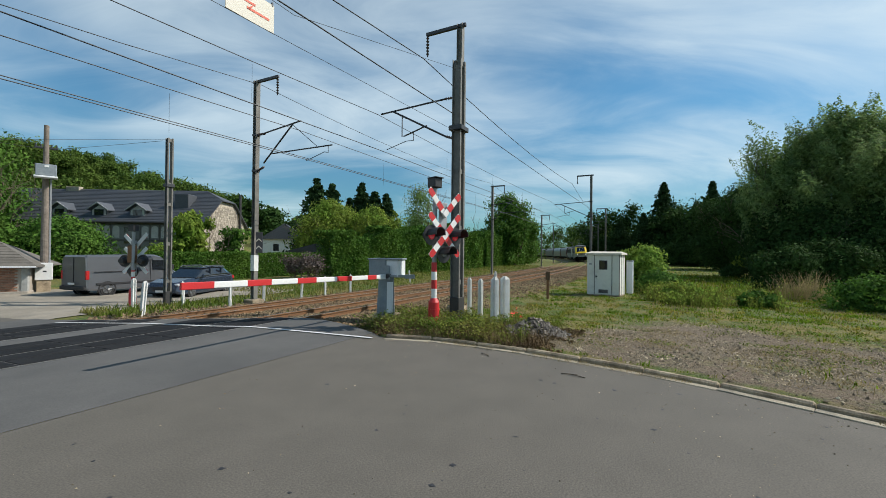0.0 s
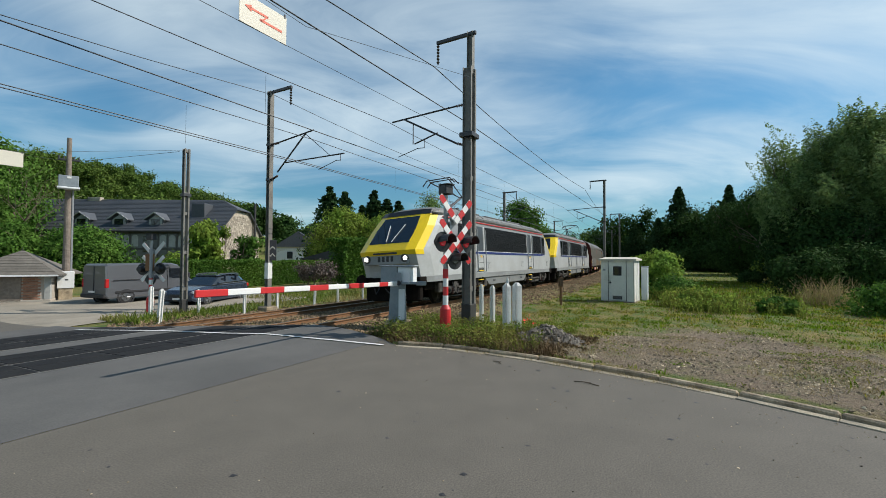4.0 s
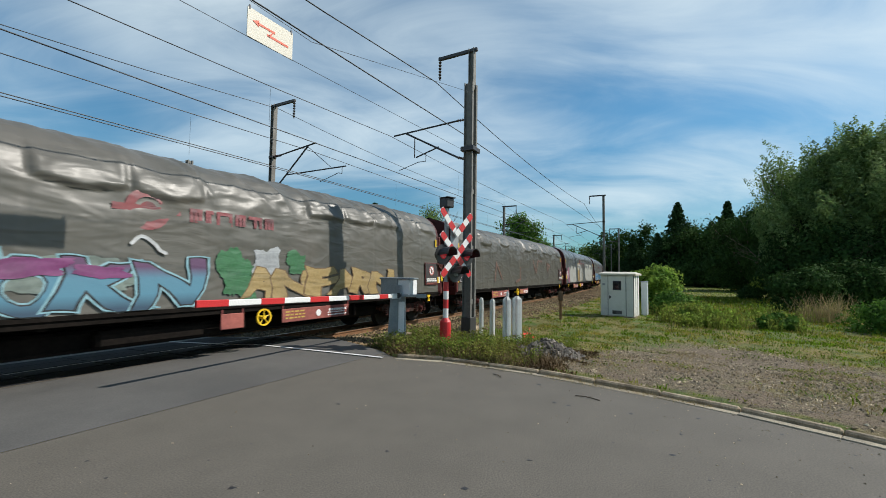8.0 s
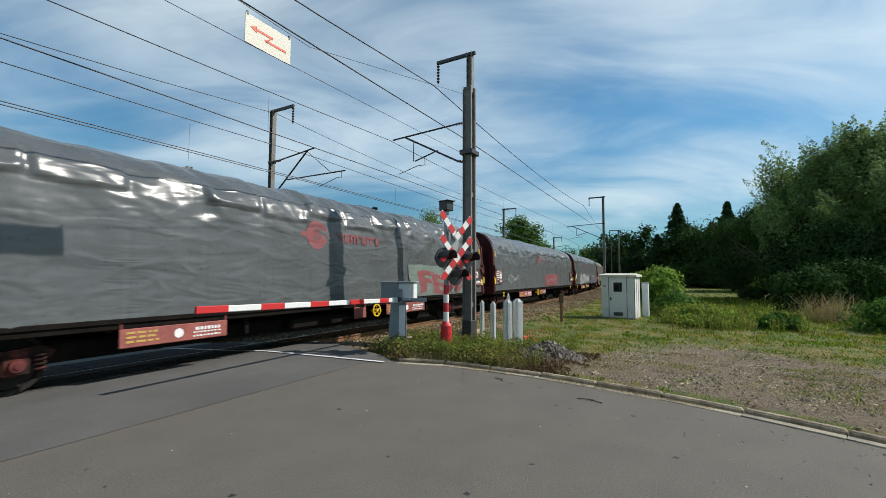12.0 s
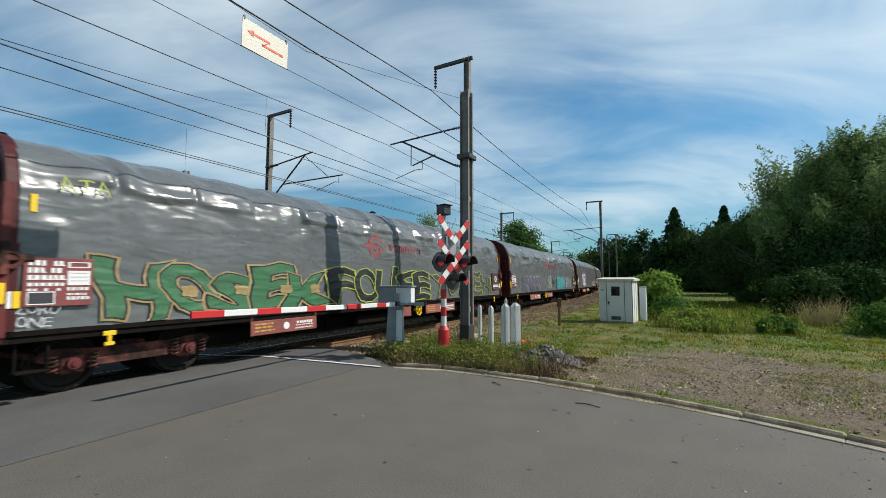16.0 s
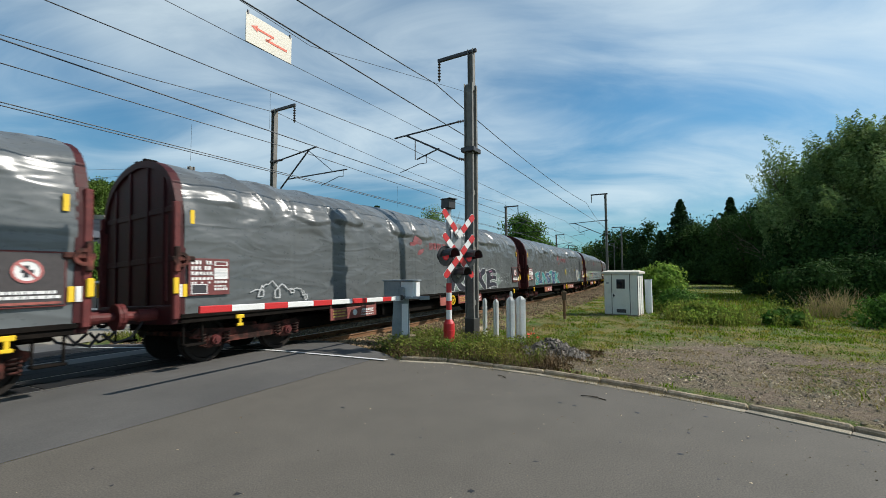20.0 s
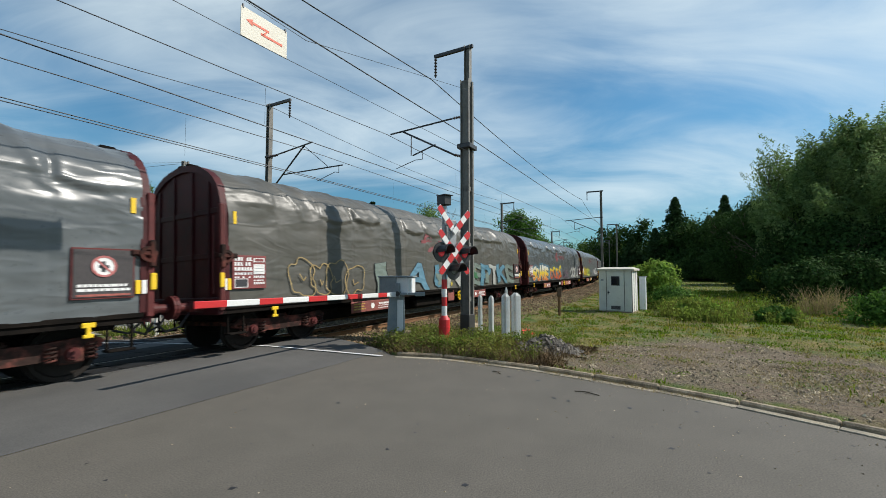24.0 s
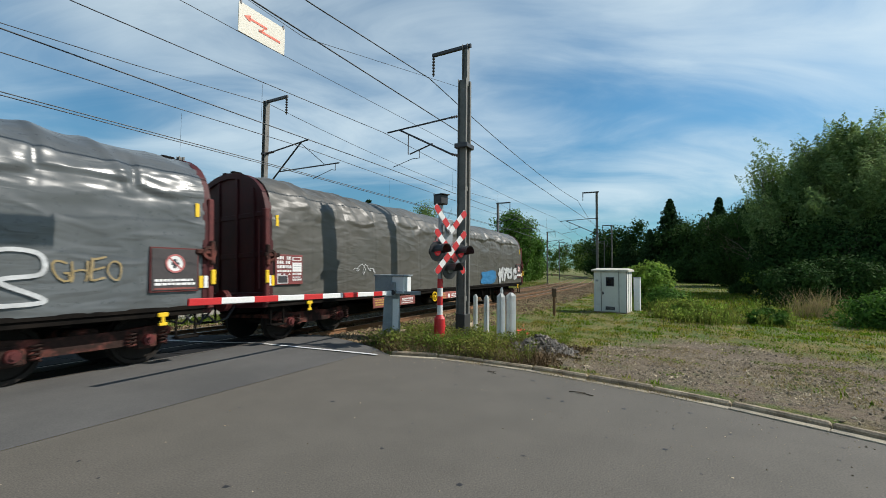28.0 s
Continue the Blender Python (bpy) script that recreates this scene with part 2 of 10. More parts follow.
M["needle"] = mat("conifer_needle", (0.026, 0.056, 0.021), 0.85, var=0.25, scale=0.3, fine=2, bump=0, island=0.4, col2=(0.045, 0.085, 0.032), through_light=0.10, spec=0.06)
M["leaf_hill"] = mat("leaf_hill", (0.048, 0.098, 0.018), 0.8, var=0.25, scale=0.06, fine=0.7, bump=0, island=0.4, col2=(0.105, 0.155, 0.030), through_light=0.22, spec=0.08)
M["leaf_bright"] = mat("leaf_bright", (0.15, 0.27, 0.040), 0.75, var=0.25, scale=0.4, fine=2, bump=0, island=0.45, col2=(0.22, 0.30, 0.05), through_light=0.45, spec=0.12)
M["bark"] = mat("bark", (0.11, 0.085, 0.06), 0.95, var=0.3, scale=2, fine=12, bump=0.7)
M["steel"] = mat("galvanised_steel", (0.30, 0.31, 0.32), 0.55, metal=0.35, var=0.12, scale=1.2, fine=25, bump=0.1)
M["mast"] = mat("mast_steel", (0.120, 0.120, 0.112), 0.6, metal=0.1, var=0.2, scale=1.0, fine=14, col2=(0.20, 0.19, 0.17))
M["mast_pale"] = mat("mast_weathered", (0.21, 0.20, 0.18), 0.7, metal=0.1, var=0.2, scale=1.2, fine=14, col2=(0.13, 0.12, 0.105))
M["mast_dark"] = mat("mast_dark", (0.045, 0.044, 0.043), 0.6, metal=0.3, var=0.2)
M["arm"] = mat("bracket_steel", (0.050, 0.052, 0.058), 0.5, metal=0.4, var=0.15)
M["insulator"] = mat("insulator_glaze", (0.05, 0.035, 0.03), 0.25, var=0.1)
M["wire"] = mat("wire_copper", (0.055, 0.06, 0.065), 0.5, metal=0.4, var=0.05, bump=0)
M["red"] = mat("red_paint", (0.56, 0.022, 0.026), 0.45, var=0.08, scale=3, col2=(0.50, 0.03, 0.03))
M["white"] = mat("white_paint", (0.74, 0.74, 0.72), 0.5, var=0.06, scale=2, col2=(0.62, 0.61, 0.57), spread=(0.5, 0.8))
M["post_white"] = mat("concrete_post_white", (0.70, 0.69, 0.66), 0.8, var=0.12, scale=3, fine=40, bump=0.3, col2=(0.48, 0.46, 0.42), spread=(0.5, 0.8))
M["black"] = mat("black_housing", (0.022, 0.022, 0.024), 0.45, var=0.1)
M["sign"] = mat("sign_plate", (0.60, 0.565, 0.475), 0.5, var=0.05, scale=3)
M["sign_red"] = mat("sign_red", (0.62, 0.085, 0.03), 0.5, var=0.05)
M["machine"] = mat("machine_grey", (0.20, 0.235, 0.26), 0.5, metal=0.1, var=0.12, scale=3, col2=(0.28, 0.31, 0.325))
# pale paint; on the barrier's drive box it stands for the sunlit side
M["machine_lit"] = mat("machine_pale_lit", (0.70, 0.72, 0.73), 0.45, metal=0.0, var=0.06)
M["lens_red"] = mat("lens_red", (0.45, 0.02, 0.03), 0.2, var=0.05, glow=0.25)
M["lens"] = mat("lens_clear", (0.10, 0.10, 0.10), 0.15, var=0.05)
M["hut"] = mat("hut_panel", (0.66, 0.66, 0.61), 0.65, var=0.07, scale=1.5, col2=(0.52, 0.51, 0.46), spread=(0.5, 0.8))
M["hut_roof"] = mat("hut_roof", (0.50, 0.47, 0.40), 0.8, var=0.2, scale=4)
M["seal"] = mat("dark_seal", (0.03, 0.03, 0.035), 0.6, var=0.1)
M["wood"] = mat("weathered_pole", (0.24, 0.20, 0.165), 0.9, var=0.25, scale=1.5, fine=10, bump=0.6, col2=(0.16, 0.13, 0.105))
M["slate"] = mat("slate", (0.060, 0.068, 0.080), 0.55, var=0.2, scale=0.4, fine=5, bump=0.3, each=0.25, col2=(0.08, 0.085, 0.095))
M["stone"] = mat("rubble_stone", (0.42, 0.37, 0.295), 0.95, var=0.25, scale=1.4, fine=5, bump=0.8, col2=(0.29, 0.25, 0.20), each=0.3, dist=0.05)
M["render"] = mat("wall_render", (0.46, 0.46, 0.43), 0.9, var=0.12, scale=0.8, fine=8, col2=(0.36, 0.36, 0.34))
M["timber"] = mat("dark_timber", (0.085, 0.078, 0.07), 0.8, var=0.2, fine=10)
M["timber_grey"] = mat("facade_grey", (0.20, 0.205, 0.195), 0.9, var=0.15, scale=0.8, fine=8, col2=(0.15, 0.15, 0.14))
M["shed_roof"] = mat("shed_roof", (0.16, 0.145, 0.125), 0.9, var=0.2, scale=1.5, fine=12, bump=0.4, col2=(0.11, 0.10, 0.085))
M["brick"] = mat("brick_red", (0.36, 0.16, 0.095), 0.9, var=0.2, scale=2, fine=20, bump=0.4, each=0.3, col2=(0.30, 0.18, 0.12))
M["mortar"] = mat("mortar", (0.36, 0.32, 0.27), 0.95, var=0.15)
M["pane"] = glass("window_pane", (0.015, 0.018, 0.022))
M["van"] = mat("van_paint", (0.125, 0.130, 0.140), 0.33, metal=0.4, var=0.04, coat=0.5, bump=0)
M["car"] = mat("car_paint", (0.045, 0.060, 0.088), 0.25, metal=0.5, var=0.04, coat=0.6, bump=0)
M["plastic"] = mat("black_plastic", (0.018, 0.018, 0.02), 0.6, var=0.1)
M["tyre"] = mat("tyre", (0.02, 0.02, 0.02), 0.85, var=0.15)
M["rim"] = mat("alloy_rim", (0.22, 0.225, 0.23), 0.35, metal=0.8, var=0.05)
M["lamp_red"] = mat("tail_lamp", (0.42, 0.02, 0.02), 0.2, var=0.05, coat=0.5)
M["lamp_clear"] = mat("head_lamp", (0.55, 0.57, 0.6), 0.15, var=0.05, coat=0.5)
M["dirt"] = mat("pale_gravel", (0.30, 0.265, 0.21), 0.95, var=0.2, scale=0.6, fine=25, bump=0.5, col2=(0.21, 0.185, 0.145))
# train
def creases(m, strength):
    """Relief of slack coated cloth: long crossing folds, and stacks of short level wrinkles in columns."""
    n, l = m.node_tree.nodes, m.node_tree.links
    b = n["Principled BSDF"]
    co, info = n.new("ShaderNodeTexCoord"), n.new("ShaderNodeObjectInfo")
    add = n.new("ShaderNodeVectorMath")
    add.operation = "MULTIPLY_ADD"
    l.new(info.outputs["Random"], add.inputs[0])
    add.inputs[1].default_value = (61.0, 17.0, 0.0)
    l.new(co.outputs["Object"], add.inputs[2])

    def math_node(op, p, q=None):
        x = n.new("ShaderNodeMath")
        x.operation = op
        for k, v in enumerate((p, q)):
            if isinstance(v, (int, float)):
                x.inputs[k].default_value = v
            elif v is not None:
                l.new(v, x.inputs[k])
        return x.outputs[0]

    def cloth(turn, size, scale, detail=3, twist=0.5):
        mp = n.new("ShaderNodeMapping")
        mp.inputs["Rotation"].default_value = (0, radians(turn), 0)
        mp.inputs["Scale"].default_value = size
        l.new(add.outputs[0], mp.inputs[0])
        tx = n.new("ShaderNodeTexNoise")
        tx.inputs["Scale"].default_value, tx.inputs["Detail"].default_value, tx.inputs["Roughness"].default_value = scale, detail, 0.45
        tx.inputs["Distortion"].default_value = twist
        l.new(mp.outputs[0], tx.inputs["Vector"])
        return tx.outputs["Fac"]

    def span(value, lo, hi, to_lo, to_hi):
        rg = n.new("ShaderNodeMapRange")
        rg.interpolation_type = "SMOOTHSTEP"
        for key, v in (("From Min", lo), ("From Max", hi), ("To Min", to_lo), ("To Max", to_hi)):
            rg.inputs[key].default_value = v
        l.new(value, rg.inputs["Value"])
        return rg.outputs[0]
    total = None
    for turn, size, scale, weight, sharp in ((12, (0.6, 1, 1.0), 0.9, 0.40, 5.0), (38, (0.7, 1, 2.0), 0.9, 0.9, 8.0), (-42, (0.7, 1, 2.0), 1.0, 0.8, 8.0), (0, (1, 1, 1), 6.0, 0.05, 1.5)):
        ridge = math_node("ABSOLUTE", math_node("SUBTRACT", cloth(turn, size, scale, 2), 0.5))
        fold = span(ridge, 0.0, 1.0 / sharp, weight, 0.0)
        total = fold if total is None else math_node("ADD", total, fold)
    level = math_node("ABSOLUTE", math_node("SUBTRACT", cloth(3, (1.2, 1, 7.0), 1.1, 2, 0.6), 0.5))
    columns = span(cloth(0, (1.2, 0.3, 0.45), 0.8, 1, 0.0), 0.55, 0.68, 0.0, 1.0)
    total = math_node("ADD", total, math_node("MULTIPLY", span(level, 0.0, 0.22, 0.30, 0.0), columns))
    bp = n.new("ShaderNodeBump")
    bp.inputs["Strength"].default_value, bp.inputs["Distance"].default_value = strength, 0.05
    l.new(total, bp.inputs["Height"])
    l.new(bp.outputs[0], b.inputs["Normal"])
    return m


def tarp_material(name, col, col2, rough):
    """Coated cloth with dust streaks, different on every wagon."""
    return creases(mat(name, col, rough, var=0.035, scale=0.7, fine=9, bump=0, each=0.14, col2=col2), 0.17)


M["tarp"] = tarp_material("tarp_grey", (0.093, 0.102, 0.105), (0.117, 0.125, 0.126), 0.30)
M["tarp_brown"] = tarp_material("tarp_brown", (0.084, 0.082, 0.070), (0.105, 0.098, 0.083), 0.44)
M["oxide"] = mat("oxide_red", (0.060, 0.0085, 0.0095), 0.6, var=0.25, scale=1.5, fine=15, bump=0.2, each=0.2, col2=(0.038, 0.006, 0.007), spec=0.3)
M["oxide_post"] = mat("oxide_post", (0.115, 0.024, 0.022), 0.6, var=0.25, scale=2, fine=15, each=0.2, col2=(0.09, 0.02, 0.019), spec=0.3)
M["oxide_light"] = mat("oxide_faded", (0.30, 0.085, 0.065), 0.65, var=0.2, scale=2, fine=15, each=0.25, col2=(0.22, 0.06, 0.05))
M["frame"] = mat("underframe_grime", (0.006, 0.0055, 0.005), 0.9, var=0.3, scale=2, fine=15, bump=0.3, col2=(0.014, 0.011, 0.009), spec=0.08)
M["bogie"] = mat("bogie_grime", (0.030, 0.018, 0.015), 0.9, var=0.3, scale=3, fine=15, bump=0.3, each=0.3, col2=(0.17, 0.055, 0.043), spread=(0.46, 0.66), spec=0.15)
M["wheel"] = mat("wheel_steel", (0.020, 0.017, 0.015), 0.7, metal=0.2, var=0.2, spec=0.2)
M["yellow"] = mat("yellow_paint", (0.78, 0.50, 0.015), 0.5, var=0.08)
M["panel_white"] = mat("stencil_white", (0.72, 0.71, 0.69), 0.6, var=0.08)
M["stencil_yellow"] = mat("stencil_yellow", (0.46, 0.31, 0.07), 0.6, var=0.1)
M["data_red"] = mat("data_panel_red", (0.20, 0.045, 0.042), 0.55, var=0.15, scale=2, fine=15, each=0.2, col2=(0.15, 0.04, 0.038))
M["warn_dark"] = mat("warning_panel", (0.045, 0.038, 0.038), 0.5, var=0.15, scale=2, fine=15, each=0.2)
M["sign_ring"] = mat("sign_ring_faded", (0.42, 0.13, 0.12), 0.5, var=0.12)
M["loco_white"] = mat("loco_white", (0.455, 0.47, 0.475), 0.35, var=0.05, scale=0.8, fine=10, coat=0.2, bump=0.03, col2=(0.385, 0.39, 0.385))
M["loco_grey"] = mat("loco_grey", (0.27, 0.285, 0.29), 0.4, var=0.1, scale=1.0, col2=(0.21, 0.215, 0.215))
M["loco_roof"] = mat("loco_roof", (0.19, 0.195, 0.19), 0.6, var=0.2, scale=0.8, metal=0.1, col2=(0.13, 0.13, 0.122))
M["loco_silver"] = mat("loco_silver", (0.20, 0.21, 0.213), 0.5, var=0.1, scale=1.0, metal=0.3, col2=(0.25, 0.255, 0.25))
M["loco_bogie"] = mat("loco_bogie_dust", (0.075, 0.070, 0.062), 0.85, var=0.3, scale=3, fine=15, bump=0.3, col2=(0.032, 0.029, 0.025), spread=(0.42, 0.62), spec=0.2)
M["tank"] = mat("dusty_tank", (0.125, 0.105, 0.075), 0.8, var=0.25, scale=1.2, fine=12, col2=(0.075, 0.062, 0.045))
M["door_slate"] = mat("door_slate", (0.060, 0.070, 0.080), 0.35, var=0.08, coat=0.3, bump=0.02)
M["grille"] = mat("grille_dark", (0.020, 0.021, 0.023), 0.45, metal=0.3, var=0.1)
M["loco_blue"] = mat("stripe_blue", (0.018, 0.035, 0.16), 0.4, var=0.05)
M["loco_yellow"] = mat("nose_yellow", (0.80, 0.56, 0.01), 0.4, var=0.06, coat=0.2, bump=0.02)
M["head_glow"] = mat("headlight", (1.0, 0.95, 0.82), 0.2, var=0.0, bump=0, glow=4.0)


def ground_material():
    """Grass, dry grass, earth and gravel, mixed by the sheet's gravel attribute and by noise."""
    m = bpy.data.materials.new("verge_ground")
    m.use_nodes = True
    n, l = m.node_tree.nodes, m.node_tree.links
    b = n["Principled BSDF"]
    b.inputs["Roughness"].default_value = 0.95
    co = n.new("ShaderNodeTexCoord")

    def tex(scale, detail=6, rough=0.6):
        x = n.new("ShaderNodeTexNoise")
        x.inputs["Scale"].default_value, x.inputs["Detail"].default_value, x.inputs["Roughness"].default_value = scale, detail, rough
        l.new(co.outputs["Object"], x.inputs["Vector"])
        return x.outputs["Fac"]

    def ramp(fac, a, c, lo=0.35, hi=0.65):
        x = n.new("ShaderNodeValToRGB")
        x.color_ramp.elements[0].position, x.color_ramp.elements[1].position = lo, hi
        x.color_ramp.elements[0].color, x.color_ramp.elements[1].color = (*a, 1), (*c, 1)
        l.new(fac, x.inputs[0])
        return x.outputs[0]

    def mix(fac, a, c, kind="MIX"):
        x = n.new("ShaderNodeMix")
        x.data_type, x.blend_type = "RGBA", kind
        for value, key in ((fac, "Factor"), (a, "A"), (c, "B")):
            if isinstance(value, (float, tuple)):
                x.inputs[key].default_value = value
            else:
                l.new(value, x.inputs[key])
        return x.outputs["Result"]

    green = ramp(tex(0.7, 8, 0.75), (0.075, 0.125, 0.012), (0.25, 0.19, 0.055), 0.42, 0.62)
    green = mix(ramp(tex(9), (0, 0, 0), (0.75, 0.75, 0.75), 0.46, 0.66), green, (0.042, 0.052, 0.014, 1))
    stone = ramp(tex(11, 10, 0.85), (0.035, 0.027, 0.019), (0.29, 0.222, 0.138), 0.38, 0.64)
    stone = mix(ramp(tex(0.8), (0, 0, 0), (0.8, 0.8, 0.8), 0.45, 0.65), stone, (0.165, 0.115, 0.078, 1))
    attr = n.new("ShaderNodeAttribute")
    attr.attribute_name = "gravel"
    edge = n.new("ShaderNodeMath")
    edge.operation = "ADD"
    l.new(attr.outputs["Fac"], edge.inputs[0])
    l.new(ramp(tex(0.9, 10, 0.75), (0, 0, 0), (1, 1, 1), 0.25, 0.75), edge.inputs[1])
    fac = n.new("ShaderNodeMapRange")
    fac.inputs["From Min"].default_value, fac.inputs["From Max"].default_value = 0.75, 1.15
    l.new(edge.outputs[0], fac.inputs["Value"])
    l.new(mix(fac.outputs[0], green, stone), b.inputs["Base Color"])
    bp = n.new("ShaderNodeBump")
    bp.inputs["Strength"].default_value, bp.inputs["Distance"].default_value = 0.9, 0.08
    l.new(tex(22, 8), bp.inputs["Height"])
    l.new(bp.outputs[0], b.inputs["Normal"])
    return m


M["ground"] = ground_material()


# ---------------------------------------------------------------- mesh helpers
class Build:
    """Collects faces of one part."""

    def __init__(self):
        self.v, self.f = [], []

    def add(self, verts, faces):
        k = len(self.v)
        self.v += [tuple(x) for x in verts]
        self.f += [tuple(i + k for i in face) for face in faces]
        return self

    def box(self, x0, x1, y0, y1, z0, z1, c=0.0, m=None):
        """A box whose edges are cut by c."""
        lo, hi = (min(x0, x1), min(y0, y1), min(z0, z1)), (max(x0, x1), max(y0, y1), max(z0, z1))
        c = min(c, 0.45 * min(h - l for l, h in zip(lo, hi)))
        if c <= 0:
            vs = [(x, y, z) for x in (lo[0], hi[0]) for y in (lo[1], hi[1]) for z in (lo[2], hi[2])]
            fs = [(0, 1, 3, 2), (4, 6, 7, 5), (0, 4, 5, 1), (2, 3, 7, 6), (0, 2, 6, 4), (1, 5, 7, 3)]
        else:
            vs, idx = [], {}
            for sx in (0, 1):
                for sy in (0, 1):
                    for sz in (0, 1):
                        sg = (sx, sy, sz)
                        outer = [hi[a] if sg[a] else lo[a] for a in range(3)]
                        inner = [outer[a] + (-c if sg[a] else c) for a in range(3)]
                        for a in range(3):
                            idx[sg, a] = len(vs)
                            vs.append(tuple(outer[b] if b == a else inner[b] for b in range(3)))
            fs = []
            for a in range(3):
                b, d = (a + 1) % 3, (a + 2) % 3
                for sg in (0, 1):
                    def key(p, q):
                        k = [0, 0, 0]
                        k[a], k[b], k[d] = sg, p, q
                        return tuple(k)
                    fs.append(tuple(idx[key(p, q), a] for p, q in ((0, 0), (1, 0), (1, 1), (0, 1))))
                for p in (0, 1):
                    for q in (0, 1):
                        def edge(r):
                            k = [0, 0, 0]
                            k[a], k[b], k[d] = r, p, q
                            return tuple(k)
                        fs.append((idx[edge(0), b], idx[edge(1), b], idx[edge(1), d], idx[edge(0), d]))
            for sx in (0, 1):
                for sy in (0, 1):
                    for sz in (0, 1):
                        fs.append(tuple(idx[(sx, sy, sz), a] for a in range(3)))
        if m is not None:
            vs = [tuple(m @ Vector(v)) for v in vs]
        return self.add(vs, fs)

    def cyl(self, p0, p1, r0, r1=None, n=12, caps=True):
        r1 = r0 if r1 is None else r1
        p0, p1 = Vector(p0), Vector(p1)
        d = (p1 - p0).normalized()
        u = d.orthogonal().normalized()
        w = d.cross(u)
        ring = [(math.cos(2 * math.pi * i / n), math.sin(2 * math.pi * i / n)) for i in range(n)]
        vs = [p0 + r0 * (a * u + b * w) for a, b in ring] + [p1 + r1 * (a * u + b * w) for a, b in ring]
        fs = [(i, (i + 1) % n, n + (i + 1) % n, n + i) for i in range(n)]
        if caps:
            fs += [tuple(range(n))[::-1], tuple(range(n, 2 * n))]
        return self.add(vs, fs)

    def tube(self, pts, r, n=6):
        """One bent tube through the points."""
        pts = [Vector(p) for p in pts]
        rings, side = [], None
        for k, p in enumerate(pts):
            d = (pts[min(k + 1, len(pts) - 1)] - pts[max(k - 1, 0)]).normalized()
            side = d.orthogonal() if side is None else side - d * side.dot(d)
            if side.length < 1e-4:
                side = d.orthogonal()
            side.normalize()
            w = d.cross(side)
            rings.append([p + r * (math.cos(2 * math.pi * i / n) * side + math.sin(2 * math.pi * i / n) * w) for i in range(n)])
        return self.loft(rings)

    def loft(self, rings, caps=True, closed=True):
        n = len(rings[0])
        vs = [v for ring in rings for v in ring]
        fs = []
        for k in range(len(rings) - 1):
            for i in range(n if closed else n - 1):
                j = (i + 1) % n
                fs.append((k * n + i, k * n + j, (k + 1) * n + j, (k + 1) * n + i))
        if caps:
            fs += [tuple(range(n))[::-1], tuple(range((len(rings) - 1) * n, len(rings) * n))]
        return self.add(vs, fs)

    def prism(self, outline, put):
        """outline: 2D points; put(a, b, k) gives the 3D point for side k = 0 or 1."""
        return self.loft([[put(a, b, 0) for a, b in outline], [put(a, b, 1) for a, b in outline]])

    def ring(self, centre, axis, r_out, r_in, thick, n=20):
        c, d = Vector(centre), Vector(axis).normalized()
        u = d.orthogonal().normalized()
        w = d.cross(u)
        vs, fs = [], []
        for i in range(n):
            a = 2 * math.pi * i / n
            e = math.cos(a) * u + math.sin(a) * w
            vs += [c + r_out * e - d * thick / 2, c + r_out * e + d * thick / 2, c + r_in * e + d * thick / 2, c + r_in * e - d * thick / 2]
        for i in range(n):
            j = (i + 1) % n
            for k in range(4):
                fs.append((4 * i + k, 4 * j + k, 4 * j + (k + 1) % 4, 4 * i + (k + 1) % 4))
        return self.add(vs, fs)


def mesh_of(name, b, material, smooth=False):
    me = bpy.data.meshes.new(name)
    me.from_pydata(b.v, [], b.f)
    me.materials.append(material)
    bm = bmesh.new()
    bm.from_mesh(me)
    bmesh.ops.recalc_face_normals(bm, faces=bm.faces)
    bm.to_mesh(me)
    bm.free()
    if smooth:
        me.polygons.foreach_set("use_smooth", [True] * len(me.polygons))
    return me


def part(name, b, material, parent, label="", m=None, smooth=False):
    """One mesh as a part under a thing or under a part. b: a Build, or a mesh to share."""
    ob = new(name, b if isinstance(b, bpy.types.Mesh) else mesh_of(name, b, material, smooth))
    ob.parent = parent
    if m is not None:
        ob.matrix_basis = m
    return tagged(ob, label)


def thing(name, label, category, m, b=None, material=None, group="", kind="", smooth=False):
    """A top-level thing: an empty at its base, or one mesh."""
    ob = new(name, mesh_of(name, b, material, smooth) if b is not None else None)
    ob.matrix_basis = m
    return tagged(ob, label, category, group, kind)


def quads_mesh(name, corners, material):
    """One mesh from an array of separate quads, (n, 4, 3)."""
    corners = np.asarray(corners, np.float32)
    k = len(corners)
    me = bpy.data.meshes.new(name)
    me.vertices.add(4 * k)
    me.vertices.foreach_set("co", corners.reshape(-1))
    me.loops.add(4 * k)
    me.loops.foreach_set("vertex_index", np.arange(4 * k, dtype=np.int32))
    me.polygons.add(k)
    me.polygons.foreach_set("loop_start", np.arange(0, 4 * k, 4, dtype=np.int32))
    me.polygons.foreach_set("loop_total", np.full(k, 4, np.int32))
    me.update(calc_edges=True)
    me.materials.append(material)
    return me


def to_world(pts):
    """Track-space points (n, 3) to world."""
    a = radians(TURN)
    pts = np.asarray(pts, float)
    out = pts.copy()
    out[:, 0] = pts[:, 0] * math.cos(a) - pts[:, 1] * math.sin(a)
    out[:, 1] = pts[:, 0] * math.sin(a) + pts[:, 1] * math.cos(a)
    return out


# ---------------------------------------------------------------- ground, road and track
def smooth(a, b, x):
    t = np.clip((np.asarray(x, float) - a) / (b - a), 0, 1)
    return t * t * (3 - 2 * t)


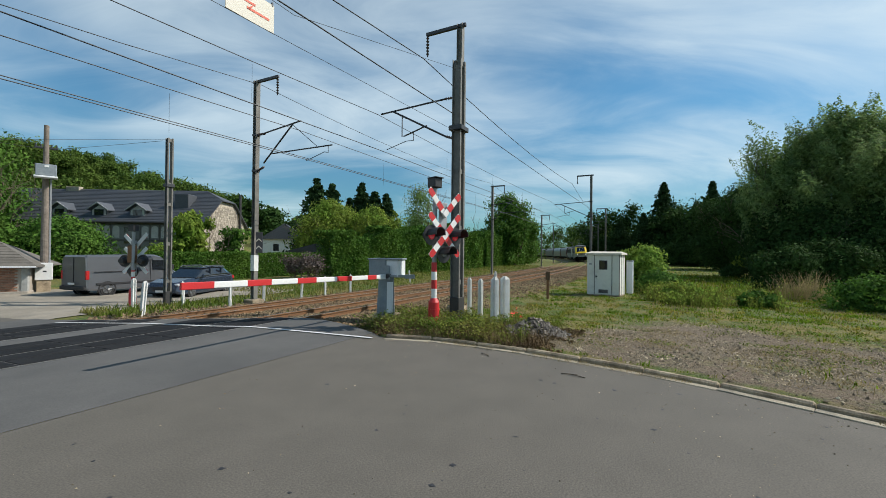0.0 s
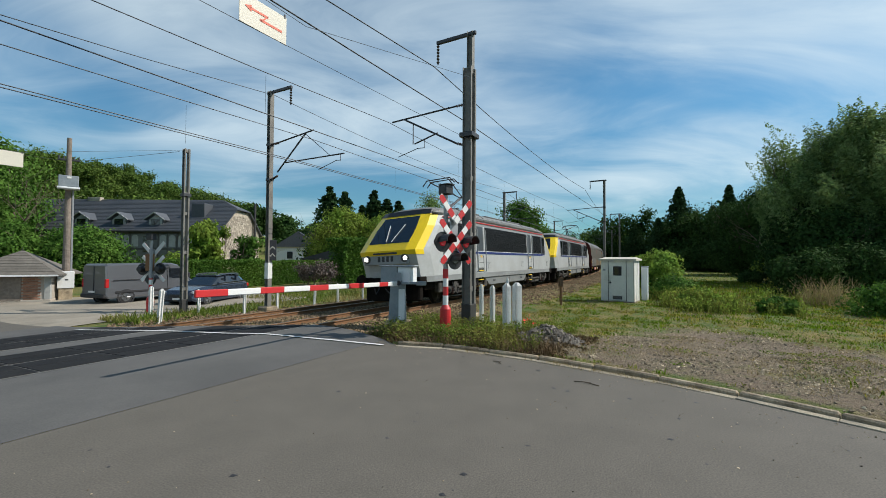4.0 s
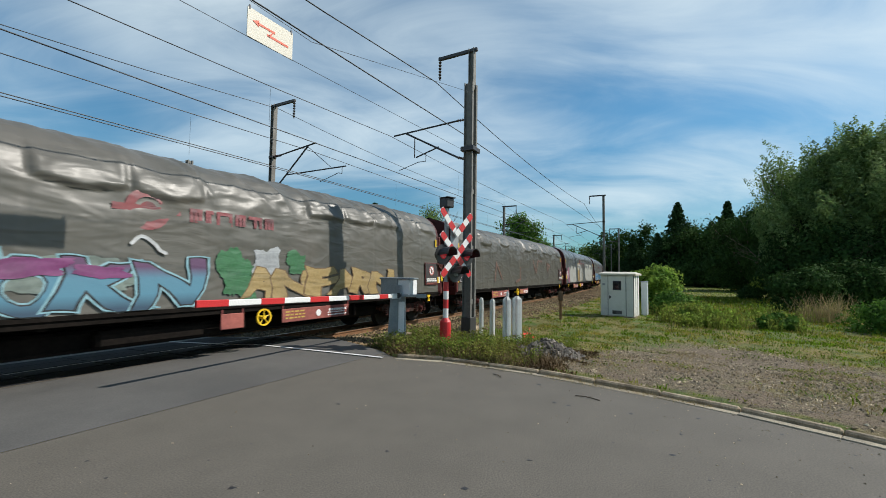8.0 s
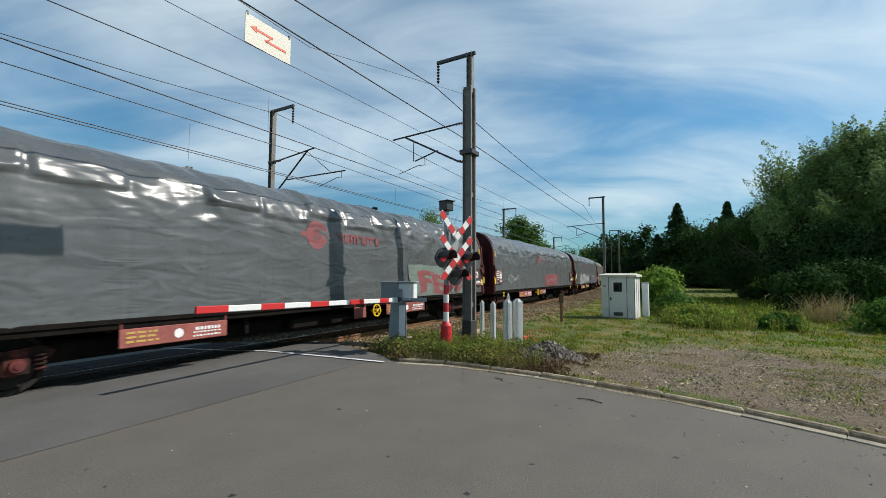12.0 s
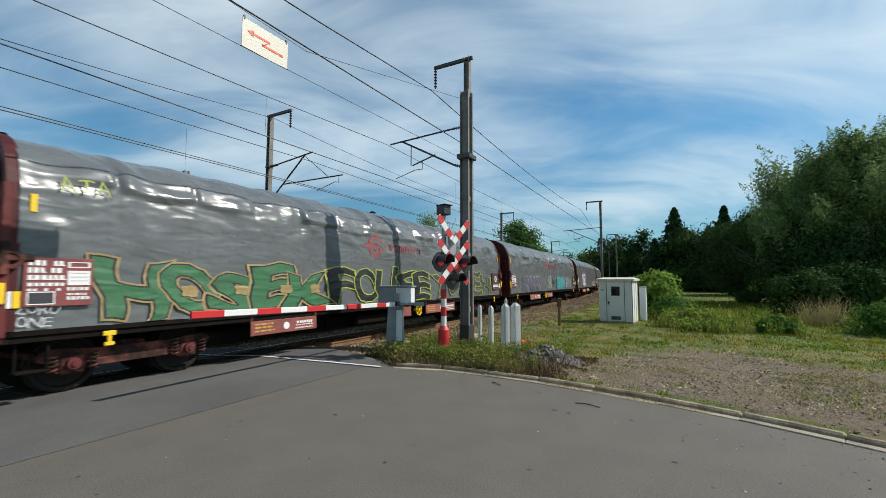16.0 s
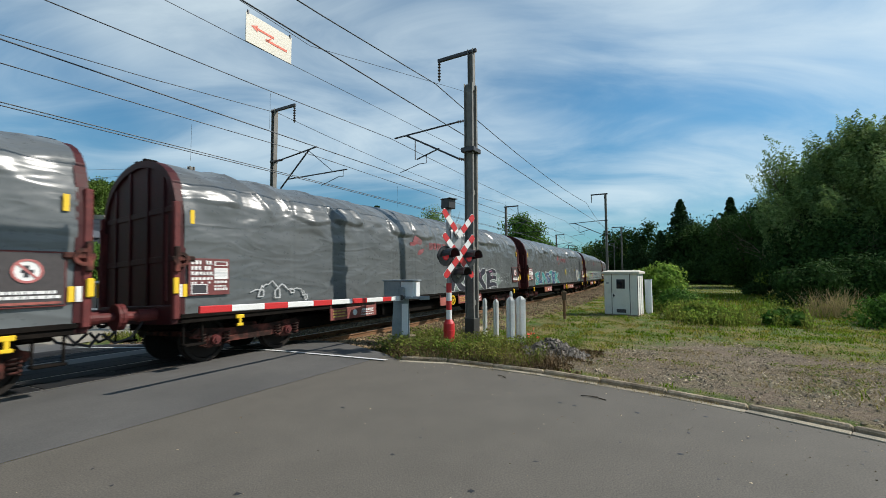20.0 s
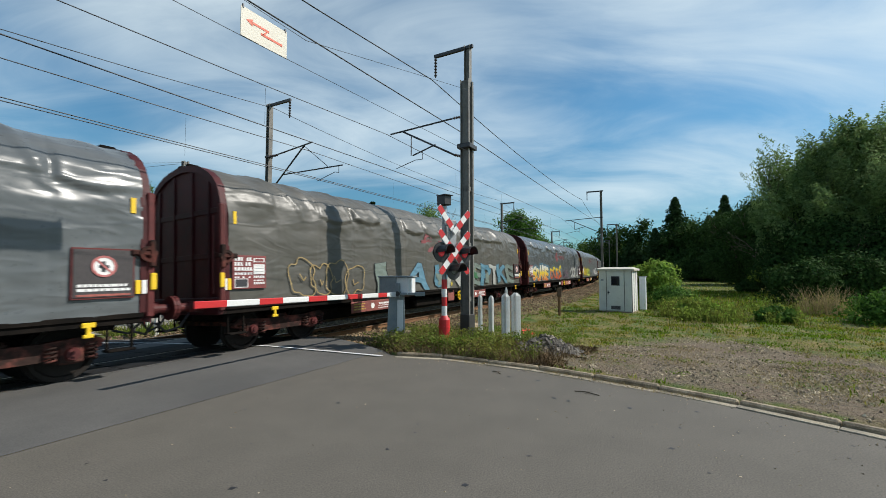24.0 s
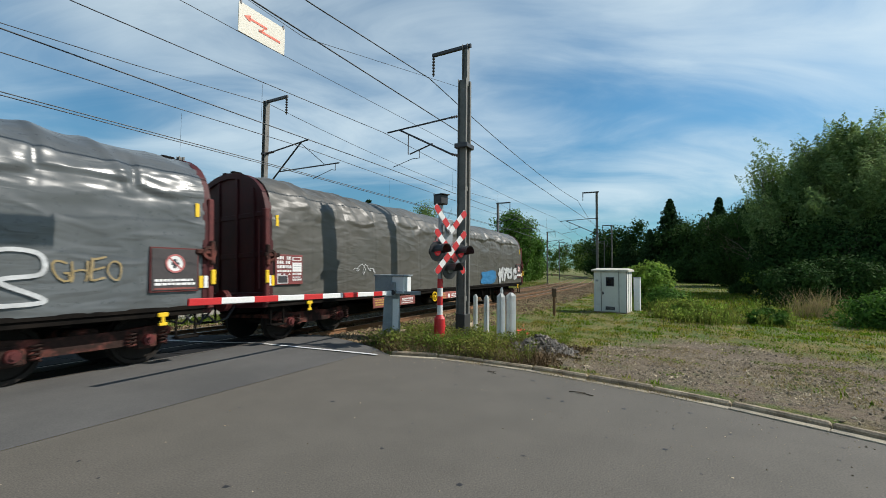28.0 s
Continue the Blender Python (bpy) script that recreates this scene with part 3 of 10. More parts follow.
# edge of the asphalt in track space: the kerb's curve, then the white line over the crossing
KERB = [(-3.0, -13.0), (1.2, -9.0), (3.6, -6.6), (5.2, -4.4), (6.3, -2.14), (6.66, -1.18), (7.05, -0.19), (7.24, 0.67), (7.57, 2.58), (7.55, 4.28), (7.24, 5.3)]
EDGE = KERB + [(7.50, 5.55), (7.80, 6.16), (8.05, 6.8), (8.24, 7.4), (8.36, 7.9), (8.36, 8.7), (8.15, 9.6), (7.75, 10.6), (7.40, 11.8), (6.95, 13.2), (6.35, 15.0), (5.8, 17.0), (5.3, 19.0), (5.0, 60.0)]
EDGE_LAT, EDGE_S = np.array([e[1] for e in EDGE]), np.array([e[0] for e in EDGE])
# the painted line runs inside it
LINE_LAT, LINE_S = (5.3, 6.62, 8.36, 9.7, 12.2, 15.0, 17.0), (7.10, 6.95, 6.72, 6.43, 6.21, 5.62, 5.26)


def road_edge(lat):
    return np.interp(lat, EDGE_LAT, EDGE_S)


def track_offset(s, lat):
    s, lat = np.asarray(s, float), np.asarray(lat, float)
    return np.where(s <= SC, lat - C1, R - np.hypot(s - SC, lat - (C1 + R)))


def road_z(lat):
    return -CANT * np.clip(np.asarray(lat, float) - 8.75, 0, 7.9) + 0.0


def ground_z(s, lat):
    """Height of the ground sheet."""
    s, lat = np.asarray(s, float), np.asarray(lat, float)
    out = s - road_edge(lat)
    off = track_offset(s, lat)
    low = np.where(off < 2, -0.35, -0.44)
    verge = 0.05 + (low - 0.05) * smooth(0.5, 8, out)
    verge = np.where(lat > 16, -0.44, verge)
    bed = -0.035 - CANT * np.clip(off, -1.2, 6.6) - 0.15
    side = np.where(off < 2, smooth(-3.9, -2.1, off), 1 - smooth(6.0, 7.4, off))
    open_track = verge + (bed - verge) * side
    z = np.where((off > -3.9) & (off < 7.4), np.where(out > 0.35, open_track, road_z(lat) - 0.07), verge)
    z = np.where(out < 0.1, road_z(lat) - 0.07, z)
    bumps = 0.035 * np.sin(1.7 * s + 0.6 * lat) * np.sin(1.1 * lat - 0.4 * s) * smooth(2, 6, out) * (1 - side)
    hill = 19 * smooth(62, 135, lat) * (1 - smooth(40, 150, s)) + 10 * smooth(120, 320, lat) * (1 - smooth(250, 500, s) * 0)
    hill = hill * (1 - smooth(-25, -10, -np.abs(off - 2)) * 1.0)
    return z + bumps + hill


def gravel_mask(s, lat):
    """The worn gravel lot inside the kerb."""
    out = s - road_edge(lat)
    m = smooth(0.1, 0.5, out) * (1 - smooth(7.0, 10.0, out + 0.35 * np.sin(lat * 1.3))) * (1 - smooth(1.3, 3.3, lat + 0.30 * (out - 2)))
    m = m * (0.55 + 0.75 * wander(s, lat, 2.2, 3))
    return 0.80 * np.clip(m, 0, 1)


def wander(s, lat, size, seed):
    """Smooth random values from 0 to 1 over the plan, in patches of the given size."""
    table = np.random.RandomState(seed).uniform(0, 1, (256, 256))
    total, weight = 0.0, 0.0
    for k, amp in enumerate((1.0, 0.5, 0.25)):
        x, y = np.asarray(s, float) / size * 2 ** k + 17 * k + 90, np.asarray(lat, float) / size * 2 ** k + 5 * k + 90
        i, j = np.floor(x).astype(int), np.floor(y).astype(int)
        u, v = x - i, y - j
        u, v = u * u * (3 - 2 * u), v * v * (3 - 2 * v)
        i0, i1, j0, j1 = i % 256, (i + 1) % 256, j % 256, (j + 1) % 256
        total = total + amp * (table[i0, j0] * (1 - u) * (1 - v) + table[i1, j0] * u * (1 - v) + table[i0, j1] * (1 - u) * v + table[i1, j1] * u * v)
        weight += amp
    return total / weight


def axis(stops):
    out = []
    for (a, b, step) in stops:
        out += list(np.arange(a, b, step))
    return np.array(out + [stops[-1][1]])


def build_ground():
    ss = axis([(-900, -60, 60), (-60, -14, 4), (-14, 34, 0.4), (34, 130, 2.0), (130, 400, 15), (400, 1500, 100)])
    ll = axis([(-1200, -60, 60), (-60, -16, 3), (-16, 24, 0.4), (24, 60, 2.0), (60, 200, 8), (200, 1300, 100)])
    s, lat = np.meshgrid(ss, ll, indexing="ij")
    z = ground_z(s, lat)
    pts = np.stack([s, lat, z], -1).reshape(-1, 3)
    a, b = s.shape
    i = np.arange((a - 1) * (b - 1))
    i = (i // (b - 1)) * b + i % (b - 1)
    faces = np.stack([i, i + b, i + b + 1, i + 1], 1)
    me = bpy.data.meshes.new("ground")
    me.from_pydata(pts.tolist(), [], faces.tolist())
    me.polygons.foreach_set("use_smooth", [True] * len(me.polygons))
    me.materials.append(M["ground"])
    attr = me.attributes.new("gravel", "FLOAT", "POINT")
    attr.data.foreach_set("value", gravel_mask(s, lat).reshape(-1).astype(np.float32))
    ob = new("ground", me)
    ob.matrix_basis = TRACK
    return tagged(ob, "grassy verge with a worn gravel lot beside the road", "ground", kind="structure")


build_ground()


def strip(lat0, lat1, s_lo, s_hi, lift, n_lat, n_s=1):
    """A sheet over the road between two laterals; s_lo and s_hi are functions of lat."""
    b = Build()
    vs, fs = [], []
    for lat in np.linspace(lat0, lat1, n_lat + 1):
        for k in range(n_s + 1):
            s = s_lo(lat) + (s_hi(lat) - s_lo(lat)) * k / n_s
            vs.append((s, lat, float(road_z(lat)) + lift))
    for i in range(n_lat):
        for k in range(n_s):
            j = i * (n_s + 1) + k
            fs.append((j, j + 1, j + n_s + 2, j + n_s + 1))
    return b.add(vs, fs)


road = thing("road", "worn grey-brown asphalt road before the level crossing", "road", TRACK, strip(-13, 5.75, lambda x: -40, lambda x: float(road_edge(x)), 0.0, 60), M["asphalt"], kind="structure")
thing("crossing_road", "newer blue-grey asphalt across the rails", "road", TRACK, strip(5.75, 17.5, lambda x: -9, lambda x: float(road_edge(x)), 0.004, 48), M["asphalt_new"], kind="structure")
thing("far_road", "asphalt road leading away past a house", "road", TRACK, strip(17.5, 60, lambda x: -9, lambda x: float(road_edge(x)) - 0.2, 0.004, 40), M["asphalt"], kind="structure")
thing("edge_line", "white painted edge line over the crossing", "road marking", TRACK, strip(5.42, 15.6, lambda x: float(np.interp(x, LINE_LAT, LINE_S)) - 0.045, lambda x: float(np.interp(x, LINE_LAT, LINE_S)) + 0.05, 0.022, 40), M["line"], kind="structure")


def build_kerb():
    kerb = thing("kerb", "low concrete kerb with a pale gutter strip", "kerb", TRACK, kind="structure")
    pts = [Vector((s, lat, 0)) for s, lat in KERB]
    lengths = [0]
    for a, b in zip(pts, pts[1:]):
        lengths.append(lengths[-1] + (b - a).length)

    def at(d):
        for i in range(len(pts) - 1):
            if d <= lengths[i + 1] or i == len(pts) - 2:
                f = (d - lengths[i]) / (lengths[i + 1] - lengths[i])
                return pts[i].lerp(pts[i + 1], f), (pts[i + 1] - pts[i]).normalized()
    stone = mesh_of("kerb_stone", Build().box(0.004, 0.996, -0.12, -0.02, -0.25, 0.072, 0.024), M["kerb"])
    gutter = mesh_of("gutter_slab", Build().box(0.004, 0.996, 0.0, 0.13, -0.1, 0.012, 0.006), M["gutter"])
    rnd = random.Random(4)
    d = 0.0
    while d + 1.0 <= lengths[-1]:
        p, _ = at(d)
        q, _ = at(d + 1.0)
        ang = math.degrees(math.atan2(q.y - p.y, q.x - p.x))
        for name, me in (("kerb_stone", stone), ("gutter_slab", gutter)):
            m = pose(p.x, p.y, rnd.uniform(-0.006, 0.006), rnd.uniform(-1.2, 1.2), 0, ang + rnd.uniform(-0.7, 0.7))
            part(name, me, None, kerb, m=m)
        d += 1.0


build_kerb()


# ---------------------------------------------------------------- rails
def rail_profile():
    return [(-0.07, -0.17), (0.07, -0.17), (0.07, -0.155), (0.012, -0.135), (0.012, -0.045), (0.036, -0.03), (0.036, -0.008), (0.028, 0.0), (-0.028, 0.0), (-0.036, -0.008), (-0.036, -0.03), (-0.012, -0.045), (-0.012, -0.135), (-0.07, -0.155)]


def build_track(name, off, label):
    track = thing(name, label, "railway track", TRACK, kind="structure")
    qs = list(np.arange(-60, SC + 1, 6.0)) + list(np.arange(SC + 2, 330, 6.0)) + [400, 560]
    for side in (-0.7175, 0.7175):
        rings, tops = [], []
        for q in qs:
            s, lat, a = along(q, off + side)
            nx, ny = -math.sin(a), math.cos(a)
            z = plane(off + side)
            rings.append([(s + nx * u, lat + ny * u, z + v) for u, v in rail_profile()])
            tops.append([(s + nx * u, lat + ny * u, z + 0.003) for u in (-0.026, 0.026)])
        rail = part("rail", Build().loft(rings), M["rail"], track)
        part("running_surface", Build().loft(tops, caps=False, closed=False), M["rail_top"], rail, "polished rail head")
    wood = mesh_of("sleeper", Build().box(-0.125, 0.125, -1.3, 1.3, -0.30, -0.165, 0.02), M["sleeper"])
    tilt = -math.degrees(math.atan(CANT))
    n = 0
    q = 7.3
    rnd = random.Random(7 + int(off))
    rest = Build()
    while q < 160:
        s, lat, a = along(q, off)
        m = pose(s, lat, plane(off), 0, 0, math.degrees(a)) @ pose(0, 0, rnd.uniform(-0.01, 0.01), tilt, 0, rnd.uniform(-1, 1))
        if q < 75:
            part("sleeper", wood, None, track, m=m)
        else:
            rest.box(-0.125, 0.125, -1.3, 1.3, -0.30, -0.165, m=m)
        q += 0.6
        n += 1
    far = part("far_sleepers", rest, M["sleeper"], track)
    tagged(far, kind="stuff")
    return track


near_track = build_track("near_track", 0.0, "rusty rails on oak sleepers in brown ballast")
far_track = build_track("far_track", GAP, "rusty far rails on oak sleepers in ballast")


def build_panels(name, off, label):
    """Rubber crossing panels between and beside the rails."""
    crossing = thing(name, label, "crossing panels", TRACK, kind="structure")
    tilt = -math.degrees(math.atan(CANT))
    for lo, hi in ((-0.655, -0.02), (0.02, 0.655), (0.765, 1.45), (1.46, 2.15)):
        me = mesh_of("rubber_panel", Build().box(0.01, 1.19, lo, hi, -0.12, 0.012, 0.012), M["rubber"])
        for k in range(14):
            s = -6.9 + 1.2 * k
            limit = float(road_edge(C1 + off + hi))
            if s + 0.35 > limit:
                continue
            if s + 1.2 > limit + 0.01:
                me = mesh_of("rubber_panel", Build().box(0.01, limit - s - 0.01, lo, hi, -0.12, 0.012, 0.012), M["rubber"])
            part("rubber_panel", me, None, crossing, m=pose(s, C1 + off, plane(off)) @ pose(0, 0, 0, tilt, 0, 0))


build_panels("near_crossing_panels", 0.0, "dark rubber panels between the near rails")
build_panels("far_crossing_panels", GAP, "dark rubber panels between the far rails")


# ---------------------------------------------------------------- loose stones and grass
def stone_cloud(name, label, spots, sizes, material, flat=0.7, seed=1):
    """Small irregular stones in one mesh."""
    rs = np.random.RandomState(seed)
    base = np.array([(1, 0, 0), (0, 1, 0), (-1, 0, 0), (0, -1, 0), (0, 0, 1), (0, 0, -1)], float)
    tri = np.array([(0, 1, 4), (1, 2, 4), (2, 3, 4), (3, 0, 4), (1, 0, 5), (2, 1, 5), (3, 2, 5), (0, 3, 5)])
    k = len(spots)
    v = base[None] * rs.uniform(0.6, 1.25, (k, 6, 1)) + rs.uniform(-0.25, 0.25, (k, 6, 3))
    v[:, :, 2] *= flat
    a = rs.uniform(0, 2 * np.pi, k)
    c, s = np.cos(a)[:, None], np.sin(a)[:, None]
    x, y = v[:, :, 0] * c - v[:, :, 1] * s, v[:, :, 0] * s + v[:, :, 1] * c
    v = np.stack([x, y, v[:, :, 2]], -1) * sizes[:, None, None] + spots[:, None]
    me = bpy.data.meshes.new(name)
    f = (tri[None] + 6 * np.arange(k)[:, None, None]).reshape(-1, 3)
    me.from_pydata(v.reshape(-1, 3).tolist(), [], f.tolist())
    me.materials.append(material)
    ob = new(name, me)
    ob.matrix_basis = TRACK
    return tagged(ob, label, "stones", kind="stuff")


def scatter_ballast():
    rs = np.random.RandomState(11)
    k = 62000
    q = 6.4 + 63 * rs.uniform(0, 1, k) ** 1.7
    off = rs.uniform(-3.5, 6.6, k)
    near_rail = np.zeros(k, bool)
    for o in (0, GAP):
        for side in (-0.7175, 0.7175):
            near_rail |= np.abs(off - o - side) < 0.10
    keep = ~near_rail
    q, off = q[keep], off[keep]
    pts = np.array([along(a, b)[:2] for a, b in zip(q, off)])
    z = ground_z(pts[:, 0], pts[:, 1])
    in_bed = (off > -2.1) & (off < 6.0)
    z = z + np.where(in_bed, rs.uniform(-0.02, 0.03, len(q)), rs.uniform(-0.03, 0.02, len(q)))
    out = pts[:, 0] - road_edge(pts[:, 1])
    keep = out > 0.10
    stone_cloud("ballast", "brown ballast stones along both tracks", np.c_[pts, z][keep], rs.uniform(0.025, 0.055, keep.sum()) * (1 + q[keep] / 60), M["ballast"], 0.8, 12)


scatter_ballast()


def scatter_gravel():
    rs = np.random.RandomState(21)
    k = 230000
    s, lat = rs.uniform(2, 18.5, k), rs.uniform(-14, 6.5, k)
    out = s - road_edge(lat)
    chance = gravel_mask(s, lat) / 0.8
    patch = np.clip(2.2 * (wander(s, lat, 0.9, 5) - 0.32), 0, 1)
    keep = (out > 0.2) & (rs.uniform(0, 1, k) < chance * (0.08 + 0.92 * patch))
    s, lat = s[keep], lat[keep]
    z = ground_z(s, lat)
    stone_cloud("gravel", "loose grey-brown gravel on the worn lot", np.c_[s, lat, z + 0.004], 0.006 + 0.030 * rs.uniform(0, 1, len(s)) ** 3.4, M["pebble"], 0.8, 22)
    # a small heap of rubble by the white posts
    k = 3000
    a, r = rs.uniform(0, 2 * np.pi, k), rs.uniform(0, 1, k) ** 0.6
    s, lat = 9.35 + 0.58 * r * np.cos(a), 2.55 + 0.78 * r * np.sin(a)
    z = ground_z(s, lat) + 0.40 * np.clip(1 - r, 0, 1) ** 1.2 * (0.6 + 0.8 * wander(s, lat, 0.35, 24)) * rs.uniform(0.6, 1, k)
    stone_cloud("rubble_heap", "low heap of grey rubble at the lot's edge", np.c_[s, lat, z], 0.014 + 0.085 * rs.uniform(0, 1, k) ** 4, M["rubble"], 0.8, 23)


scatter_gravel()


def scatter_grit():
    """Grit and crumbs swept to the road's edges."""
    rs = np.random.RandomState(61)
    k = 2600
    lat = rs.uniform(-12, 5.2, k)
    s = road_edge(lat) - 0.2 - 6.5 * rs.uniform(0, 1, k) ** 3.2
    stone_cloud("grit", "loose grit and crumbs on the asphalt", np.c_[s, lat, np.full(k, 0.003)], 0.003 + 0.011 * rs.uniform(0, 1, k) ** 4, M["pebble"], 0.6, 62)
    k = 800
    lat = rs.uniform(-9, 5.4, k)
    s = road_edge(lat) - 0.4 - 11 * rs.uniform(0, 1, k)
    stone_cloud("tar_crumbs", "dark tar crumbs and stains on the asphalt", np.c_[s, lat, np.full(k, 0.001)], 0.006 + 0.034 * rs.uniform(0, 1, k) ** 4, M["tar"], 0.06, 65)
    k = 5600
    lat = rs.uniform(-11, 5.2, k)
    s = road_edge(lat) - 0.02 - np.abs(rs.normal(0, 0.09, k))
    keep = wander(s, lat, 0.6, 63) > 0.5
    blades("gutter_weeds", "weeds and dirt in the gutter", np.c_[s, lat, np.full(k, 0.01)][keep], rs.uniform(0.008, 0.04, keep.sum()), rs.uniform(0.004, 0.009, keep.sum()), M["dry"], 64, 1.2)




def blades(name, label, spots, heights, widths, material, seed=1, lean=0.45, category="grass"):
    """Bent grass blades, each of two quads, in one mesh."""
    rs = np.random.RandomState(seed)
    k = len(spots)
    a = rs.uniform(0, 2 * np.pi, k)
    side = np.stack([np.cos(a), np.sin(a), np.zeros(k)], -1) * widths[:, None] / 2
    b = rs.uniform(0, 2 * np.pi, k)
    bend = np.stack([np.cos(b), np.sin(b), np.zeros(k)], -1) * (heights * rs.uniform(0.1, lean, k))[:, None]
    up = np.zeros((k, 3))
    up[:, 2] = heights
    mid, tip = spots + 0.55 * up + 0.35 * bend, spots + up * 0.97 + bend
    q1 = np.stack([spots - side, spots + side, mid + 0.8 * side, mid - 0.8 * side], 1)
    q2 = np.stack([mid - 0.8 * side, mid + 0.8 * side, tip + 0.12 * side, tip - 0.12 * side], 1)
    ob = new(name, quads_mesh(name, np.concatenate([q1, q2]), material))
    ob.matrix_basis = TRACK
    return tagged(ob, label, category, kind="stuff")


def scatter_grass():
    rs = np.random.RandomState(31)
    # short verge grass
    k = 300000
    s = 7.2 + 45 * rs.uniform(0, 1, k) ** 1.8
    lat = rs.uniform(-22, 6.6, k)
    out = s - road_edge(lat)
    g = gravel_mask(s, lat) / 0.8
    off = track_offset(s, lat)
    keep = (out > 0.25) & (off < -3.2) & (rs.uniform(0, 1, k) > g * 1.25) & (rs.uniform(0, 1, k) < (0.05 + 2.6 * np.clip(wander(s, lat, 0.45, 8) - 0.36, 0, 1)) * np.where((lat > 2) & (s < 10.2), 0.3, 1.0))
    s, lat = s[keep], lat[keep]
    z = ground_z(s, lat)
    lush = 0.30 + 2.6 * np.clip(wander(s, lat, 0.45, 8) - 0.36, 0, 1) + 0.5 * wander(s, lat, 1.3, 9)
    blades("verge_grass", "short green and dry verge grass", np.c_[s, lat, z], rs.uniform(0.02, 0.085, len(s)) * lush, rs.uniform(0.006, 0.016, len(s)) * (1 + s / 14), M["blade"], 32, 1.3)
    # straw among it, and green tufts in the gravel
    k = 80000
    s, lat = 7.2 + 22 * rs.uniform(0, 1, k) ** 1.5, rs.uniform(-16, 6.4, k)
    out = s - road_edge(lat)
    keep = (out > 0.3) & (track_offset(s, lat) < -3.4) & (rs.uniform(0, 1, k) < np.clip(3.5 * (wander(s, lat, 1.6, 12) - 0.45), 0, 1))
    s, lat = s[keep], lat[keep]
    blades("straw", "flattened dry straw in the verge", np.c_[s, lat, ground_z(s, lat)], rs.uniform(0.02, 0.075, len(s)), rs.uniform(0.004, 0.010, len(s)) * (1 + s / 18), M["dry"], 42, 1.8)
    k = 60000
    s, lat = rs.uniform(4, 17, k), rs.uniform(-13, 3, k)
    keep = (s - road_edge(lat) > 0.3) & (wander(s, lat, 0.55, 14) > 0.62)
    s, lat = s[keep], lat[keep]
    leaf_quads("low_weeds", "low weeds and clover between the stones", np.c_[s, lat, ground_z(s, lat) + rs.uniform(0.004, 0.05, len(s))], 0.028, M["weed"], 43, track=True, facing=np.tile((0.1, 0.0, 1.0), (len(s), 1)))
    # tall weeds at the kerb round the signal and posts
    k = 9000
    s, lat = rs.uniform(7.3, 11.9, k), rs.uniform(2.4, 7.0, k)
    out = s - road_edge(lat)
    dens = np.clip(3.4 * (wander(s, lat, 0.45, 16) - 0.40), 0.05, 1)
    keep = (out > 0.12) & (rs.uniform(0, 1, k) < dens) & (np.hypot(s - 9.35, lat - 2.55) > 0.85)
    s, lat = s[keep], lat[keep]
    z = ground_z(s, lat)
    blades("tall_grass", "tall uncut grass round the signal post", np.c_[s, lat, z], rs.uniform(0.08, 0.46, len(s)) * rs.uniform(0.25, 1, len(s)), rs.uniform(0.005, 0.012, len(s)), M["weed"], 33, 1.1)
    k = 16000
    s, lat = rs.uniform(7.3, 11.5, k), rs.uniform(2.4, 7.1, k)
    out = s - road_edge(lat)
    keep = (out > 0.1) & (wander(s, lat, 0.5, 18) > 0.47)
    s, lat = s[keep], lat[keep]
    h = rs.uniform(0.01, 0.34, len(s)) * (0.3 + 1.1 * wander(s, lat, 0.4, 53))
    leaf_quads("weeds", "leafy weeds along the kerb", np.c_[s, lat, ground_z(s, lat) + h], 0.040, M["weed"], 34, track=True, facing=np.tile((0.3, -0.3, 1.0), (len(s), 1)))
    k = 10000
    s, lat = rs.uniform(7.4, 10.2, k), rs.uniform(2.0, 6.4, k)
    keep = (s - road_edge(lat) > 0.1)
    blades("dry_weeds", "withered brown weeds by the kerb", np.c_[s, lat, ground_z(s, lat)][keep], (0.04 + 0.42 * rs.uniform(0, 1, k) ** 2 * wander(s, lat, 0.4, 52))[keep], rs.uniform(0.005, 0.012, keep.sum()), M["litter"], 35, 1.1)
    k = 14000
    s, lat = rs.uniform(7.3, 10.6, k), rs.uniform(1.6, 6.9, k)
    keep = (s - road_edge(lat) > 0.08) & (wander(s, lat, 0.5, 41) > 0.45)
    s, lat = s[keep], lat[keep]
    leaf_quads("dead_leaves", "brown dead leaves and trampled weeds by the kerb", np.c_[s, lat, ground_z(s, lat) + rs.uniform(0.003, 0.05, len(s))], 0.035, M["litter"], 44, track=True)
    # poppies
    k = 26
    s, lat = rs.normal(11.0, 0.45, k), rs.normal(3.75, 0.28, k)
    leaf_quads("poppies", "a few red poppies by the white posts", np.c_[s, lat, ground_z(s, lat) + rs.uniform(0.15, 0.38, k)], 0.06, M["poppy"], 36, track=True)
    # nettles and tall weeds behind the lot
    k = 11000
    x, y = np.r_[rs.normal(11.8, 0.62, k // 2), rs.normal(13.9, 0.4, k // 8), rs.normal(12.6, 0.45, k // 4), rs.normal(18.2, 2.0, k // 8)], np.r_[rs.normal(18.9, 0.8, k // 2), rs.normal(17.2, 0.5, k // 8), rs.normal(22.3, 0.8, k // 4), rs.normal(21.5, 1.0, k // 8)]
    keep = wander(x, y, 0.7, 46) > 0.44
    x, y = x[keep], y[keep]
    a = radians(TURN)
    s, lat = x * math.cos(a) + y * math.sin(a), -x * math.sin(a) + y * math.cos(a)
    h = rs.uniform(0.2, 1.15, len(s)) * (0.15 + 1.0 * wander(x, y, 0.8, 47))
